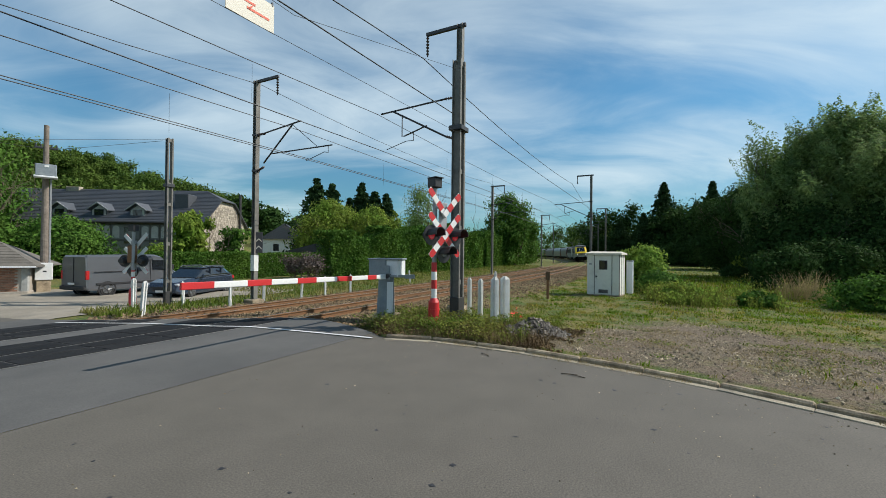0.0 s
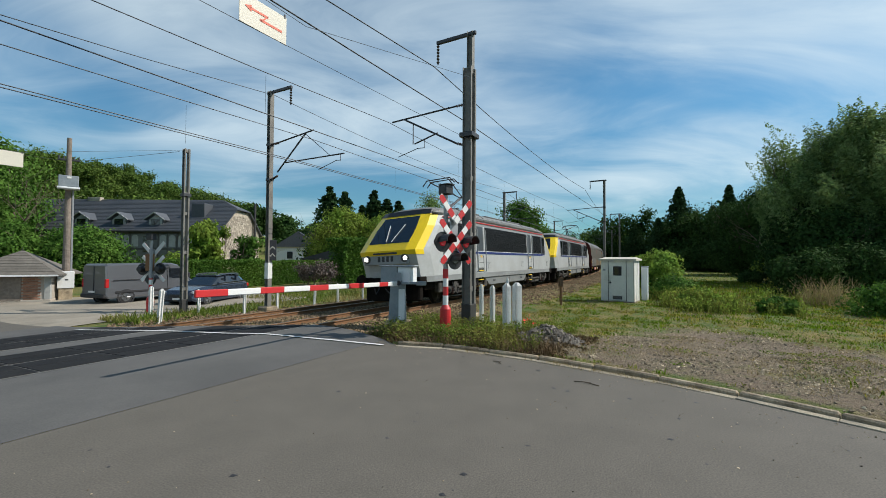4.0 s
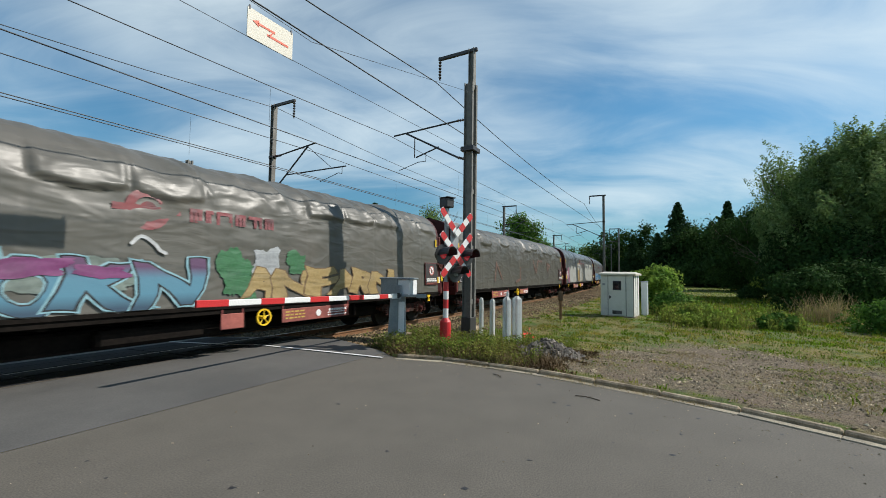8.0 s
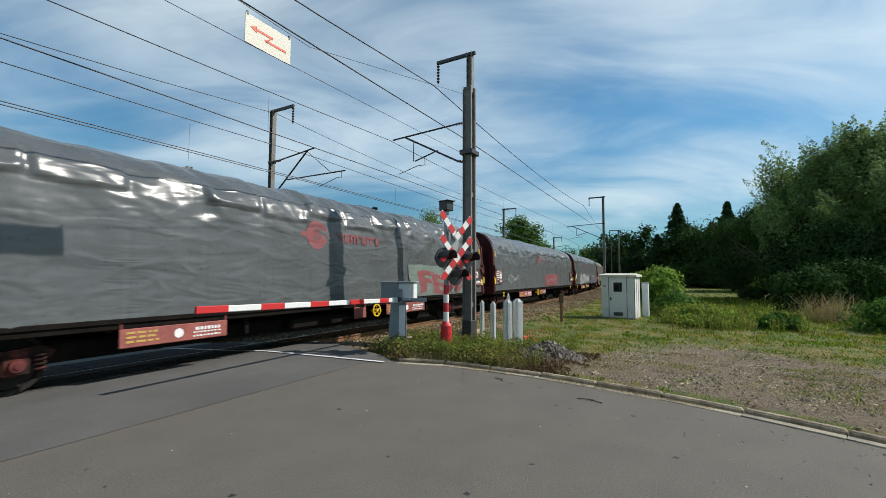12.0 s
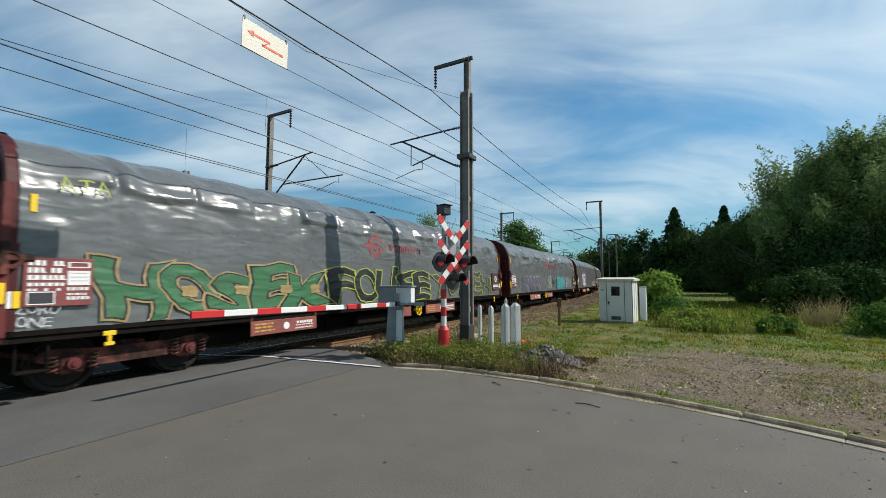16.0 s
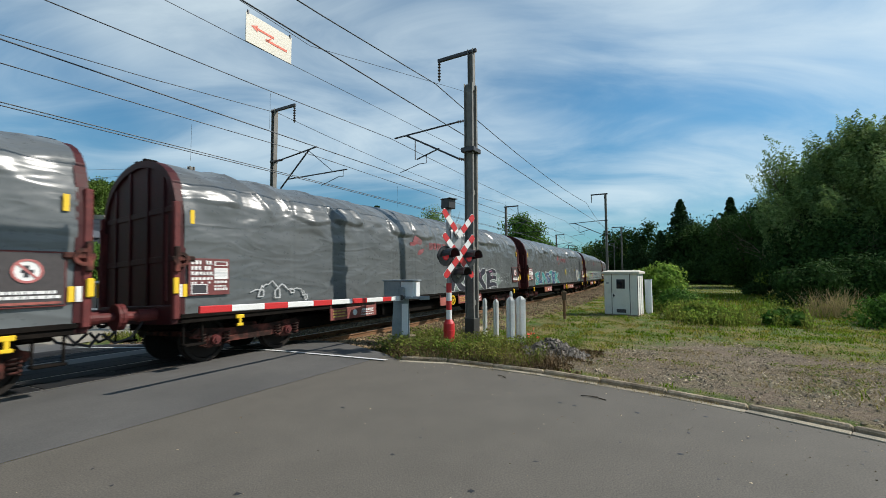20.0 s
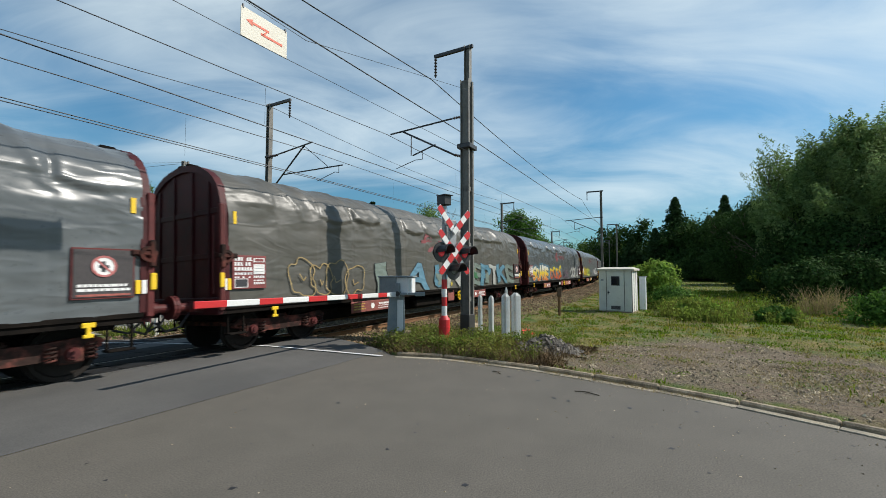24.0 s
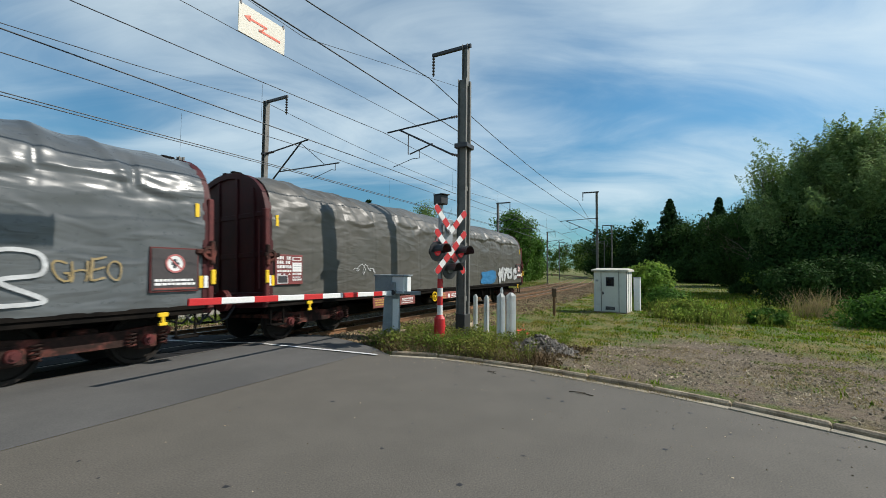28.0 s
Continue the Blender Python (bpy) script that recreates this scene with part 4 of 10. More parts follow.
    blades("tall_weeds", "tall yellow-green weeds and nettles behind the lot", np.c_[s, lat, ground_z(s, lat)], h, rs.uniform(0.012, 0.030, len(s)), M["weed"], 48, 0.5)
    keep = rs.uniform(0, 1, len(s)) < 0.8
    leaf_quads("weed_heads", "leafy heads of tall weeds behind the lot", np.c_[s, lat, ground_z(s, lat) + h * rs.uniform(0.4, 1.0, len(s))][keep], 0.075, M["leaf_light"], 49, track=True)
    # the far side of the tracks
    k = 30000
    q = 7 + 70 * rs.uniform(0, 1, k) ** 1.6
    off = rs.uniform(6.3, 16, k)
    pts = np.array([along(a, b)[:2] for a, b in zip(q, off)])
    keep = (pts[:, 0] - road_edge(pts[:, 1]) > 0.5) & ~((pts[:, 1] > 18.2) & (pts[:, 0] < 15))
    pts = pts[keep]
    n = len(pts)
    blades("bank_grass", "long dry-tipped grass on the far bank", np.c_[pts, ground_z(pts[:, 0], pts[:, 1])], rs.uniform(0.06, 0.30, n), rs.uniform(0.018, 0.04, n), M["bank"], 37, 0.9)
    # rough field and tall stems to the right
    k = 60000
    s = 17 + 78 * rs.uniform(0, 1, k) ** 1.5
    lat = rs.uniform(-40, 4, k)
    keep = (track_offset(s, lat) < -5) & ((s > 26) | (lat < 0.5)) & ~((np.abs(s - 22.8) < 1.6) & (np.abs(lat - 2.3) < 1.8))
    s, lat = s[keep], lat[keep]
    tall = (0.12 + 0.34 * smooth(24, 30, s) * (1 - smooth(42, 55, s))) * (0.3 + 1.2 * wander(s, lat, 2.5, 20))
    blades("rough_field", "rough meadow grass in the field", np.c_[s, lat, ground_z(s, lat)], rs.uniform(0.4, 1, len(s)) * tall, rs.uniform(0.012, 0.03, len(s)) * (1 + s / 50), M["blade"], 38)
    k = 420
    s, lat = rs.normal(26.6, 0.5, k), rs.normal(-6.1, 0.55, k)
    blades("dry_reeds", "clump of pale dry reeds under the big tree", np.c_[s, lat, ground_z(s, lat)], rs.uniform(0.6, 1.6, k), rs.uniform(0.010, 0.022, k), M["dry"], 39, 0.8)


def leaf_quads(name, label, spots, size, material, seed=1, track=False, category="plant", tag=True, stretch=1.6, facing=None):
    """Small leaves at the given places, in random directions or roughly facing the given ones."""
    rs = np.random.RandomState(seed)
    k = len(spots)
    u = rs.normal(size=(k, 3))
    if facing is not None:
        n = facing / np.maximum(1e-6, np.linalg.norm(facing, axis=1, keepdims=True)) + rs.normal(size=(k, 3)) * 0.42
        u = np.cross(n, u)
    u /= np.linalg.norm(u, axis=1, keepdims=True)
    w = np.cross(u, rs.normal(size=(k, 3)) if facing is None else n)
    w /= np.linalg.norm(w, axis=1, keepdims=True)
    sz = size * rs.uniform(0.6, 1.4, (k, 1))
    u, w = u * sz * stretch * 0.5, w * sz * 0.5
    me = quads_mesh(name, np.stack([spots - u, spots + 0.15 * u - w, spots + u, spots + 0.15 * u + w], 1), material)
    if not tag:
        return me
    ob = new(name, me)
    if track:
        ob.matrix_basis = TRACK
    return tagged(ob, label, category, kind="stuff")


scatter_grass()
scatter_grit()


def dry_sticks():
    """A few broken twigs on the asphalt."""
    for s, lat, turn, ln in ((7.0, 2.9, -110, 0.20), (6.47, 1.37, -95, 0.36)):
        b = Build().tube([(0, 0, 0.012), (0.4 * ln, 0.02, 0.02), (ln, -0.015, 0.010)], 0.008, 5)
        b.tube([(0.4 * ln, 0.02, 0.02), (0.62 * ln, 0.07, 0.015)], 0.005, 5)
        thing("twig", "dark broken twig lying on the asphalt", "twig", place(s, lat, 0.0, 0, 0, turn), b, M["bark"])


dry_sticks()


# ---------------------------------------------------------------- trees and hedges
def limb(b, p, d, length, r, depth, rnd, tips, spread=0.55, up=0.25):
    """A tapered limb that forks."""
    p, d = Vector(p), Vector(d).normalized()
    pts, rad = [p], [r]
    n = 4
    for i in range(n):
        d = (d + Vector((rnd.uniform(-1, 1), rnd.uniform(-1, 1), rnd.uniform(-0.6, 1))) * 0.12 + Vector((0, 0, up * 0.15))).normalized()
        p = p + d * length / n
        pts.append(p)
        rad.append(r * (1 - 0.62 * (i + 1) / n))
    for i in range(n):
        b.cyl(pts[i], pts[i + 1], rad[i], rad[i + 1], n=7 if r > 0.06 else 5, caps=False)
    tips.append((pts[-1], length))
    tips.append((pts[2], length * 0.8))
    if depth <= 0:
        return
    for i in range(3 if depth > 1 else 4):
        a = rnd.uniform(0, 2 * math.pi)
        side = d.orthogonal().normalized()
        side.rotate(Matrix.Rotation(a, 3, d))
        nd = (d * (1 - spread) + side * spread + Vector((0, 0, up))).normalized()
        at = pts[2 + i % 3]
        limb(b, at, nd, length * rnd.uniform(0.55, 0.75), rad[2] * 0.62, depth - 1, rnd, tips, spread, up)


def broadleaf(name, label, m, height, width, leaves, size, material, seed, trunk=0.25, low=0.15, category="tree", clump=0.85, shape=1.0, stems=1, plume=0.0, stretch=1.6, bunch=110):
    """A tree: tapered trunk, forking limbs, and a crown of clumps of small leaves with gaps."""
    rnd, rs = random.Random(seed), np.random.RandomState(seed)
    tree = thing(name, label, category, m)
    tips = []
    for k in range(stems):
        b = Build()
        a = 2 * math.pi * k / stems
        lean = Vector((math.cos(a), math.sin(a), 2.4 if stems > 1 else 9))
        base = Vector((0.12 * width * math.cos(a), 0.12 * width * math.sin(a), -0.15)) if stems > 1 else Vector((0, 0, -0.15))
        limb(b, base, lean, height * 0.5, height * 0.022 * (trunk / 0.25), 3, rnd, tips, 0.5, 0.2)
        part("trunk", b, M["bark"], tree, smooth=True)
    # clumps fill an uneven envelope
    n_clump = max(14, int(leaves / bunch))
    centres = []
    while len(centres) < n_clump:
        a, zz, rr = rnd.uniform(0, 2 * math.pi), rnd.uniform(low, 1.0), rnd.uniform(0, 1) ** 0.45
        t = (zz - low) / (1 - low)
        env = (math.sin(math.pi * min(1, 0.18 + 0.82 * t ** 0.8)) ** 0.6) if shape > 0.5 else (1 - t) ** 0.8 + 0.05
        if shape > 1.5:
            env = min(1.0, 0.10 + (1.02 - zz) / 0.52) ** 0.9 * min(1.0, 0.55 + zz)
        env *= 0.86 + 0.14 * math.sin(4 * a + 3 * t + seed) if shape > 1.5 else 0.72 + 0.28 * math.sin(3 * a + seed) * math.sin(2.3 * a + 5 * t + seed)
        r = width / 2 * env * rr
        centres.append((r * math.cos(a), r * math.sin(a), zz * height))
    for tip, ln in tips:
        if rnd.random() < 0.4 and tip.z < height * 0.93 and math.hypot(tip.x, tip.y) < 0.42 * width:
            centres.append(tuple(tip))
    centres = np.array(centres)
    per = max(8, leaves // len(centres))
    spread = clump * (0.045 * height + 0.05 * width)
    scatter = rs.normal(size=(len(centres) * per, 3))
    scatter /= np.maximum(1, np.linalg.norm(scatter, axis=1, keepdims=True) / 1.9)
    scatter = scatter * spread * np.repeat(rs.uniform(0.5, 1.25, len(centres)), per)[:, None]
    if plume:
        # each clump is a plume that rises outwards
        out = centres * (1, 1, 0) / (0.5 * width) * 0.9 + (0, 0, 1.0) + rs.normal(size=centres.shape) * 0.15
        out /= np.linalg.norm(out, axis=1, keepdims=True)
        out = np.repeat(out, per, 0)
        lengthwise = (scatter * out).sum(1, keepdims=True)
        taper = np.clip(1 - 0.42 * lengthwise / spread, 0.12, 1.5)
        scatter = (scatter - out * lengthwise) * 0.62 * taper + out * lengthwise * plume
    else:
        scatter = scatter * (1, 1, 0.8)
    pts = np.repeat(centres, per, 0) + scatter
    facing = scatter / spread + pts * (1, 1, 0) / (0.5 * width) * 0.9 + (0, 0, 0.45)
    facing = facing[pts[:, 2] > 0.05]
    pts = pts[pts[:, 2] > 0.05]
    part("crown", leaf_quads("crown", "", pts, size, material, seed + 1, tag=False, stretch=stretch, facing=facing), None, tree)
    return tree


def conifer(name, label, m, height, width, seed, needles=16000, material=None):
    """A spruce: straight trunk and drooping whorls of needle sprays, ragged outline."""
    rnd, rs = random.Random(seed), np.random.RandomState(seed)
    tree = thing(name, label, "conifer", m)
    part("trunk", Build().cyl((0, 0, -0.2), (0, 0, height * 0.96), height * 0.018, 0.02, n=8), M["bark"], tree)
    quads = []
    levels = int(height * 2.4)
    per = max(6, needles // (levels * 14))
    for i in range(levels):
        t = i / levels
        z = height * (0.05 + 0.95 * t)
        rmax = width / 2 * 1.3 * (1 - t) ** 0.84 * rnd.uniform(0.72, 1.12) + 0.10
        for k in range(14):
            a = rnd.uniform(0, 2 * math.pi)
            ln = rmax * rnd.uniform(0.55, 1.12)
            f = rs.uniform(0.12, 1, per)
            x, y = np.cos(a) * f * ln, np.sin(a) * f * ln
            zz = z - 0.32 * ln * f ** 1.5 + 0.12 * ln * f ** 6
            p = np.stack([x, y, zz], -1) + rs.normal(size=(per, 3)) * (0.02 + 0.05 * ln)
            quads.append(p)
    pts = np.concatenate(quads)
    part("crown", leaf_quads("crown", "", pts, 0.10 + 0.009 * height, material or M["needle"], seed + 1, tag=False, stretch=2.2), None, tree)
    return tree


def hedge(name, label, m, length, depth, height, leaves, size, material, seed, rough=0.12, category="hedge"):
    """A hedge: twigs inside and a dense shell of leaves."""
    rs, rnd = np.random.RandomState(seed), random.Random(seed)
    h = thing(name, label, category, m)
    b = Build()
    for k in range(int(length * 1.5)):
        x, y = rnd.uniform(0.1, length - 0.1), rnd.uniform(0.25 * depth, 0.75 * depth)
        b.cyl((x, y, -0.3), (x + rnd.uniform(-0.2, 0.2), y + rnd.uniform(-0.2, 0.2), height * 0.8), 0.03, 0.012, n=5)
    tagged(part("twigs", b, M["bark"], h), kind="stuff")
    k = leaves
    x, y, z = rs.uniform(0, length, k), rs.uniform(0, depth, k), rs.uniform(-0.2, height, k)
    face = rs.randint(0, 5, k)
    y = np.where(face < 2, rs.exponential(0.10, k), y)
    y = np.where(face == 2, depth - rs.exponential(0.1, k), y)
    z = np.where(face == 3, height - rs.exponential(0.08, k), z)
    swell = rough * (np.sin(1.1 * x + 0.7 * z + seed) + np.sin(2.9 * x - 1.3 * z) * 0.6 + np.sin(0.43 * x + seed) * 1.2)
    pts = np.stack([x, np.where(y < depth / 2, y - swell, y + swell), z + np.where(z > height - 0.6, swell, 0)], -1) + rs.normal(size=(k, 3)) * 0.05
    part("leaves", leaf_quads("leaves", "", pts, size, material, seed + 1, tag=False, stretch=1.4), None, h)
    return h


def far_wood(name, label, spots, material, seed, leaf=0.9, per=420, conif=False):
    """A far wood in one mesh: many tree crowns built of leaf clumps. spots: rows of track-space s, lat, ground, height, width."""
    rs = np.random.RandomState(seed)
    out, face = [], []
    for s, lat, z, h, w in spots:
        n_c = 26
        t = rs.uniform(0.15, 1, n_c)
        a = rs.uniform(0, 2 * np.pi, n_c)
        env = np.sqrt(np.clip(1 - (1.9 * (t - 0.5)) ** 2, 0.03, 1)) if not conif else (1 - t) * 0.9 + 0.05
        r = w / 2 * env * rs.uniform(0.25, 1, n_c)
        c = np.stack([s + r * np.cos(a), lat + r * np.sin(a), z + t * h * 0.95], -1)
        p = np.repeat(c, per // n_c, 0)
        p = p + rs.normal(size=p.shape) * (0.085 * w, 0.085 * w, 0.06 * h)
        out.append(p)
        face.append((p - np.repeat(c, per // n_c, 0)) / (0.07 * w) + (p - (s, lat, z + 0.5 * h)) / (0.5 * w) * 0.6 + (0, 0, 0.4))
    pts = to_world(np.concatenate(out))
    leaf_quads(name, label, pts, leaf, material, seed + 1, category="wood", stretch=1.3, facing=np.concatenate(face) @ np.array(TRACK.to_3x3()).T)


def W(x, y, z=0.0, rz=0.0):
    return pose(x, y, z, 0, 0, rz)


# the big willow and its neighbours
broadleaf("willow_tree", "big grey-green willow with a dense low crown", W(37.0, 35.8, -0.4), 13.9, 20.0, 230000, 0.105, M["leaf_willow"], 101, low=0.14, clump=0.50, shape=2.0, stems=4, plume=1.5, stretch=2.4, bunch=420)
broadleaf("dark_tree", "dark broad tree at the field's edge", W(46.5, 60, -0.4), 11.5, 15, 52000, 0.20, M["leaf_dark"], 103, low=0.03, stems=2)
broadleaf("bush", "bright green bush behind the white hut", W(15.9, 30.6, -0.4), 2.7, 4.2, 9000, 0.15, M["leaf_bright"], 104, low=0.05, category="bush", stems=4)
broadleaf("bush", "low bush in front of the willow", W(14.0, 17.3, -0.45), 0.75, 1.9, 4000, 0.085, M["leaf"], 105, low=0.05, category="bush", stems=4)
broadleaf("bush", "leafy brambles at the meadow's edge", W(18.4, 16.4, -0.45), 1.35, 5.0, 13000, 0.075, M["leaf"], 106, low=0.05, category="bush", stems=4)
broadleaf("bush", "overgrown green weeds beside the hut", W(12.9, 23.2, -0.45), 1.2, 2.8, 6000, 0.085, M["leaf"], 107, clump=1.7, low=0.05, category="bush", stems=4)
broadleaf("bush", "yellow-green weeds in the meadow", W(11.9, 19.6, -0.45), 0.8, 1.9, 5000, 0.07, M["leaf_light"], 108, clump=1.7, low=0.05, category="bush", stems=4)
# the deep shade under the willow is put into these dark leaves
broadleaf("bush", "undergrowth beneath the willow, with its deep shade put into dark leaves", W(25.8, 26.4, -0.45), 3.0, 7.0, 16000, 0.11, M["leaf_dark"], 144, low=0.02, category="bush", stems=4)
broadleaf("bush", "undergrowth beneath the willow, with its deep shade put into dark leaves", W(21.3, 24.2, -0.45), 2.6, 4.6, 12000, 0.10, M["leaf_dark"], 145, low=0.02, category="bush", stems=4)
broadleaf("bush", "undergrowth beneath the willow, with its deep shade put into dark leaves", W(31.0, 27.6, -0.45), 3.6, 8.0, 18000, 0.12, M["leaf_dark"], 146, low=0.02, category="bush", stems=4)
# added dark crowns stand in for the willow's own shaded lower branches
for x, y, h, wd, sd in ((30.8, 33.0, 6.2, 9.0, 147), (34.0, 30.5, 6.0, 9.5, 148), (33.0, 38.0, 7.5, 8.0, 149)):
    broadleaf("undergrowth_tree", "dense low tree standing in for the willow's shaded lower branches", W(x, y, -0.45), h, wd, 26000, 0.15, M["leaf_dark"], sd, low=0.02, stems=3)
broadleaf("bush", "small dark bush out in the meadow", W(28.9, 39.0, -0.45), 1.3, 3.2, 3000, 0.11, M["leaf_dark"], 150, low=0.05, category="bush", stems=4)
broadleaf("sapling", "small pale sapling in the meadow", W(33.5, 43, -0.4), 2.6, 3.6, 900, 0.28, M["leaf_light"], 109, low=0.3, category="tree")
# conifers across the meadow
for x, y, h, w, sd in ((54.3, 95, 19.2, 10.5, 111), (57.4, 88, 14.0, 10, 112), (61.0, 88, 18.4, 10.5, 113), (64.0, 84, 16.0, 10, 114), (49.0, 94, 12.0, 8, 115), (45.5, 98, 10.5, 8, 116)):
    conifer("conifer", "dark conifer at the edge of the meadow", W(x, y, -0.4), h, w, sd)
# behind the far hedge
for x, y, h, w, sd in ((-16.0, 60, 12.8, 8.5, 121), (-14.0, 61, 12.2, 7.5, 122), (-9.9, 62, 12.6, 7.5, 123), (-7.9, 61, 11.2, 6.6, 124), (-6.2, 61, 10.9, 6.4, 125), (-12.1, 64, 10.6, 6.0, 126)):
    conifer("conifer", "dark spruce behind the garden hedge", W(x, y, -0.4), h, w, sd, 16000)
broadleaf("garden_tree", "bright green young maple over the hedge", W(-11.2, 47, -0.4), 7.4, 8.0, 30000, 0.15, M["leaf_light"], 131, low=0.1, stems=3)
broadleaf("garden_tree", "green maple beside the tall hedge", W(-6.3, 47, -0.4), 6.6, 8.0, 30000, 0.15, M["leaf_light"], 132, low=0.05, stems=3)
broadleaf("birch", "thin pale birch behind the hedge", W(-1.0, 51, -0.4), 9.7, 4.6, 6000, 0.13, M["leaf_willow"], 133, low=0.35, clump=1.1)
broadleaf("garden_tree", "dense green tree above the hedge", W(14.6, 77, -0.4), 12.4, 10.5, 18000, 0.24, M["leaf"], 134, low=0.05, stems=2)
broadleaf("garden_tree", "dense tree by the curve of the track", W(20.5, 92, -0.4), 10, 11, 14000, 0.26, M["leaf"], 135, low=0.05, stems=2)
broadleaf("garden_tree", "small round tree with large leaves", W(-17.9, 32.2, -0.4), 4.9, 3.2, 7000, 0.17, M["leaf_light"], 136, low=0.1, stems=2)
broadleaf("shrub", "rounded yew-like shrub by the gable", W(-16.4, 36.0, -0.4), 4.2, 2.8, 4200, 0.15, M["leaf"], 137, low=0.05, category="bush", shape=0.4, stems=3)
broadleaf("purple_shrub", "purple-brown shrub before the hedge", W(-8.9, 30.6, -0.4), 2.0, 3.8, 2600, 0.10, M["leaf_purple"], 138, low=0.05, category="bush", stems=4)
broadleaf("garden_tree", "tall dark green tree at the wood's edge", W(-38.8, 35.0, -0.4), 10.4, 7.5, 52000, 0.16, M["leaf"], 139, low=0.05, stems=3)
broadleaf("garden_tree", "low green trees before the house", W(-29.3, 34.5, -0.4), 4.3, 8.5, 30000, 0.14, M["leaf"], 140, low=0.05, stems=3)
broadleaf("garden_tree", "green tree behind the brick shed", W(-32.5, 32.0, -0.4), 4.4, 6.0, 24000, 0.15, M["leaf"], 141, low=0.05, stems=3)
broadleaf("garden_tree", "broad tree at the edge of the wood", W(-44, 40, -0.4), 13, 12, 50000, 0.20, M["leaf"], 142, low=0.05, stems=3)
broadleaf("shrub", "flowering shrub before the house wall", W(-23.0, 36.5, -0.4), 2.5, 4.6, 6000, 0.13, M["leaf_light"], 143, low=0.05, category="bush", stems=4)
# hedges: the clipped one, then the tall rough one along the line
hedge("clipped_hedge", "long clipped green hedge along the garden", TRACK @ pose(15.5, 29.0, -0.44, 0, 0, 5), 19, 1.3, 2.05, 60000, 0.085, M["leaf"], 151, 0.03)
s_h = 26.0
for k in range(9):
    ln = 7.0 + 1.2 * k
    s0, lat0, a0 = along(s_h, 14.2 - 0.25 * k)
    hedge("tall_hedge", "tall rough leafy hedge along the railway", TRACK @ pose(s0, lat0, -0.44, 0, 0, math.degrees(a0) - 1), ln + 0.5, 2.2, 3.9 + 0.5 * (k % 3) + 0.2 * k, int(22000 + 1500 * k), 0.13 + 0.018 * k, M["leaf"], 160 + k, 0.22)
    s_h += ln


def woods():
    rs = np.random.RandomState(7)
    a = radians(TURN)

    def to_track(x, y):
        return x * math.cos(a) + y * math.sin(a), -x * math.sin(a) + y * math.cos(a)

    def row(x0, y0, x1, y1, n, h0, h1, w, jitter=4.0):
        out = []
        for k in range(n):
            f = k / max(1, n - 1)
            x, y = x0 + (x1 - x0) * f + rs.uniform(-jitter, jitter), y0 + (y1 - y0) * f + rs.uniform(-jitter, jitter)
            s, lat = to_track(x, y)
            out.append((s, lat, float(ground_z(s, lat)), (h0 + (h1 - h0) * f) * rs.uniform(0.85, 1.12), w * rs.uniform(0.8, 1.3)))
        return out

    far_wood("hill_wood", "leafy wood covering the hill behind the house", row(-150, 78, -60, 92, 24, 9, 8, 9) + row(-160, 95, -56, 108, 28, 9.5, 8, 9) + row(-170, 118, -58, 128, 28, 10.5, 8.5, 10)
             + row(-70, 62, -46, 80, 9, 9, 9, 9, 3), M["leaf_hill"], 201, 0.34, 2800)
    far_wood("valley_wood", "distant wood down the valley", row(-52, 118, -8, 122, 18, 8, 7, 8) + row(-60, 135, 20, 150, 22, 9, 10, 9) + row(-40, 100, -14, 104, 10, 6.5, 6, 7), M["leaf_dark"], 203, 0.6, 900)
    far_wood("track_wood", "distant trees beyond the curve of the line", row(72, 250, 110, 200, 14, 17, 18, 12, 3) + row(62, 172, 92, 140, 14, 13, 16, 10, 2) + row(-20, 215, 32, 290, 16, 17, 20, 12, 3) + row(56, 410, 90, 395, 9, 24, 24, 14, 3) + row(74, 300, 120, 260, 10, 20, 20, 12, 3), M["leaf_hill"], 205, 0.55, 1000)
    far_wood("line_bushes", "dark low trees beside the curve of the line", row(54.0, 139, 46.2, 110, 13, 7.4, 7.0, 5.0, 0.7), M["leaf_dark"], 211, 0.30, 1400)
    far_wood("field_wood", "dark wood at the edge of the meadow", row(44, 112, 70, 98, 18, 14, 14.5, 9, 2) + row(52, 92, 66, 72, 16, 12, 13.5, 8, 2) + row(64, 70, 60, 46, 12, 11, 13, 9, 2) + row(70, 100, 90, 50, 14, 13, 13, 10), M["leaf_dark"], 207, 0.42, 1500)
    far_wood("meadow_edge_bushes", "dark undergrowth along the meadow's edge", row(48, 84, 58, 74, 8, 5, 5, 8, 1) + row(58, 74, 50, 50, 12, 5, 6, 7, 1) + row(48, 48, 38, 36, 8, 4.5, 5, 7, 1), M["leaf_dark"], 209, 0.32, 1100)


woods()


# ---------------------------------------------------------------- the train
WAGON, BODY = 19.9, 18.48
PROFILE = [(1.45, 1.02), (1.455, 1.4), (1.46, 1.8), (1.46, 2.2), (1.46, 2.6), (1.45, 2.9), (1.42, 3.15), (1.36, 3.38), (1.27, 3.58), (1.13, 3.76), (0.95, 3.90), (0.72, 4.02), (0.46, 4.10), (0.2, 4.145), (0.0, 4.16)]


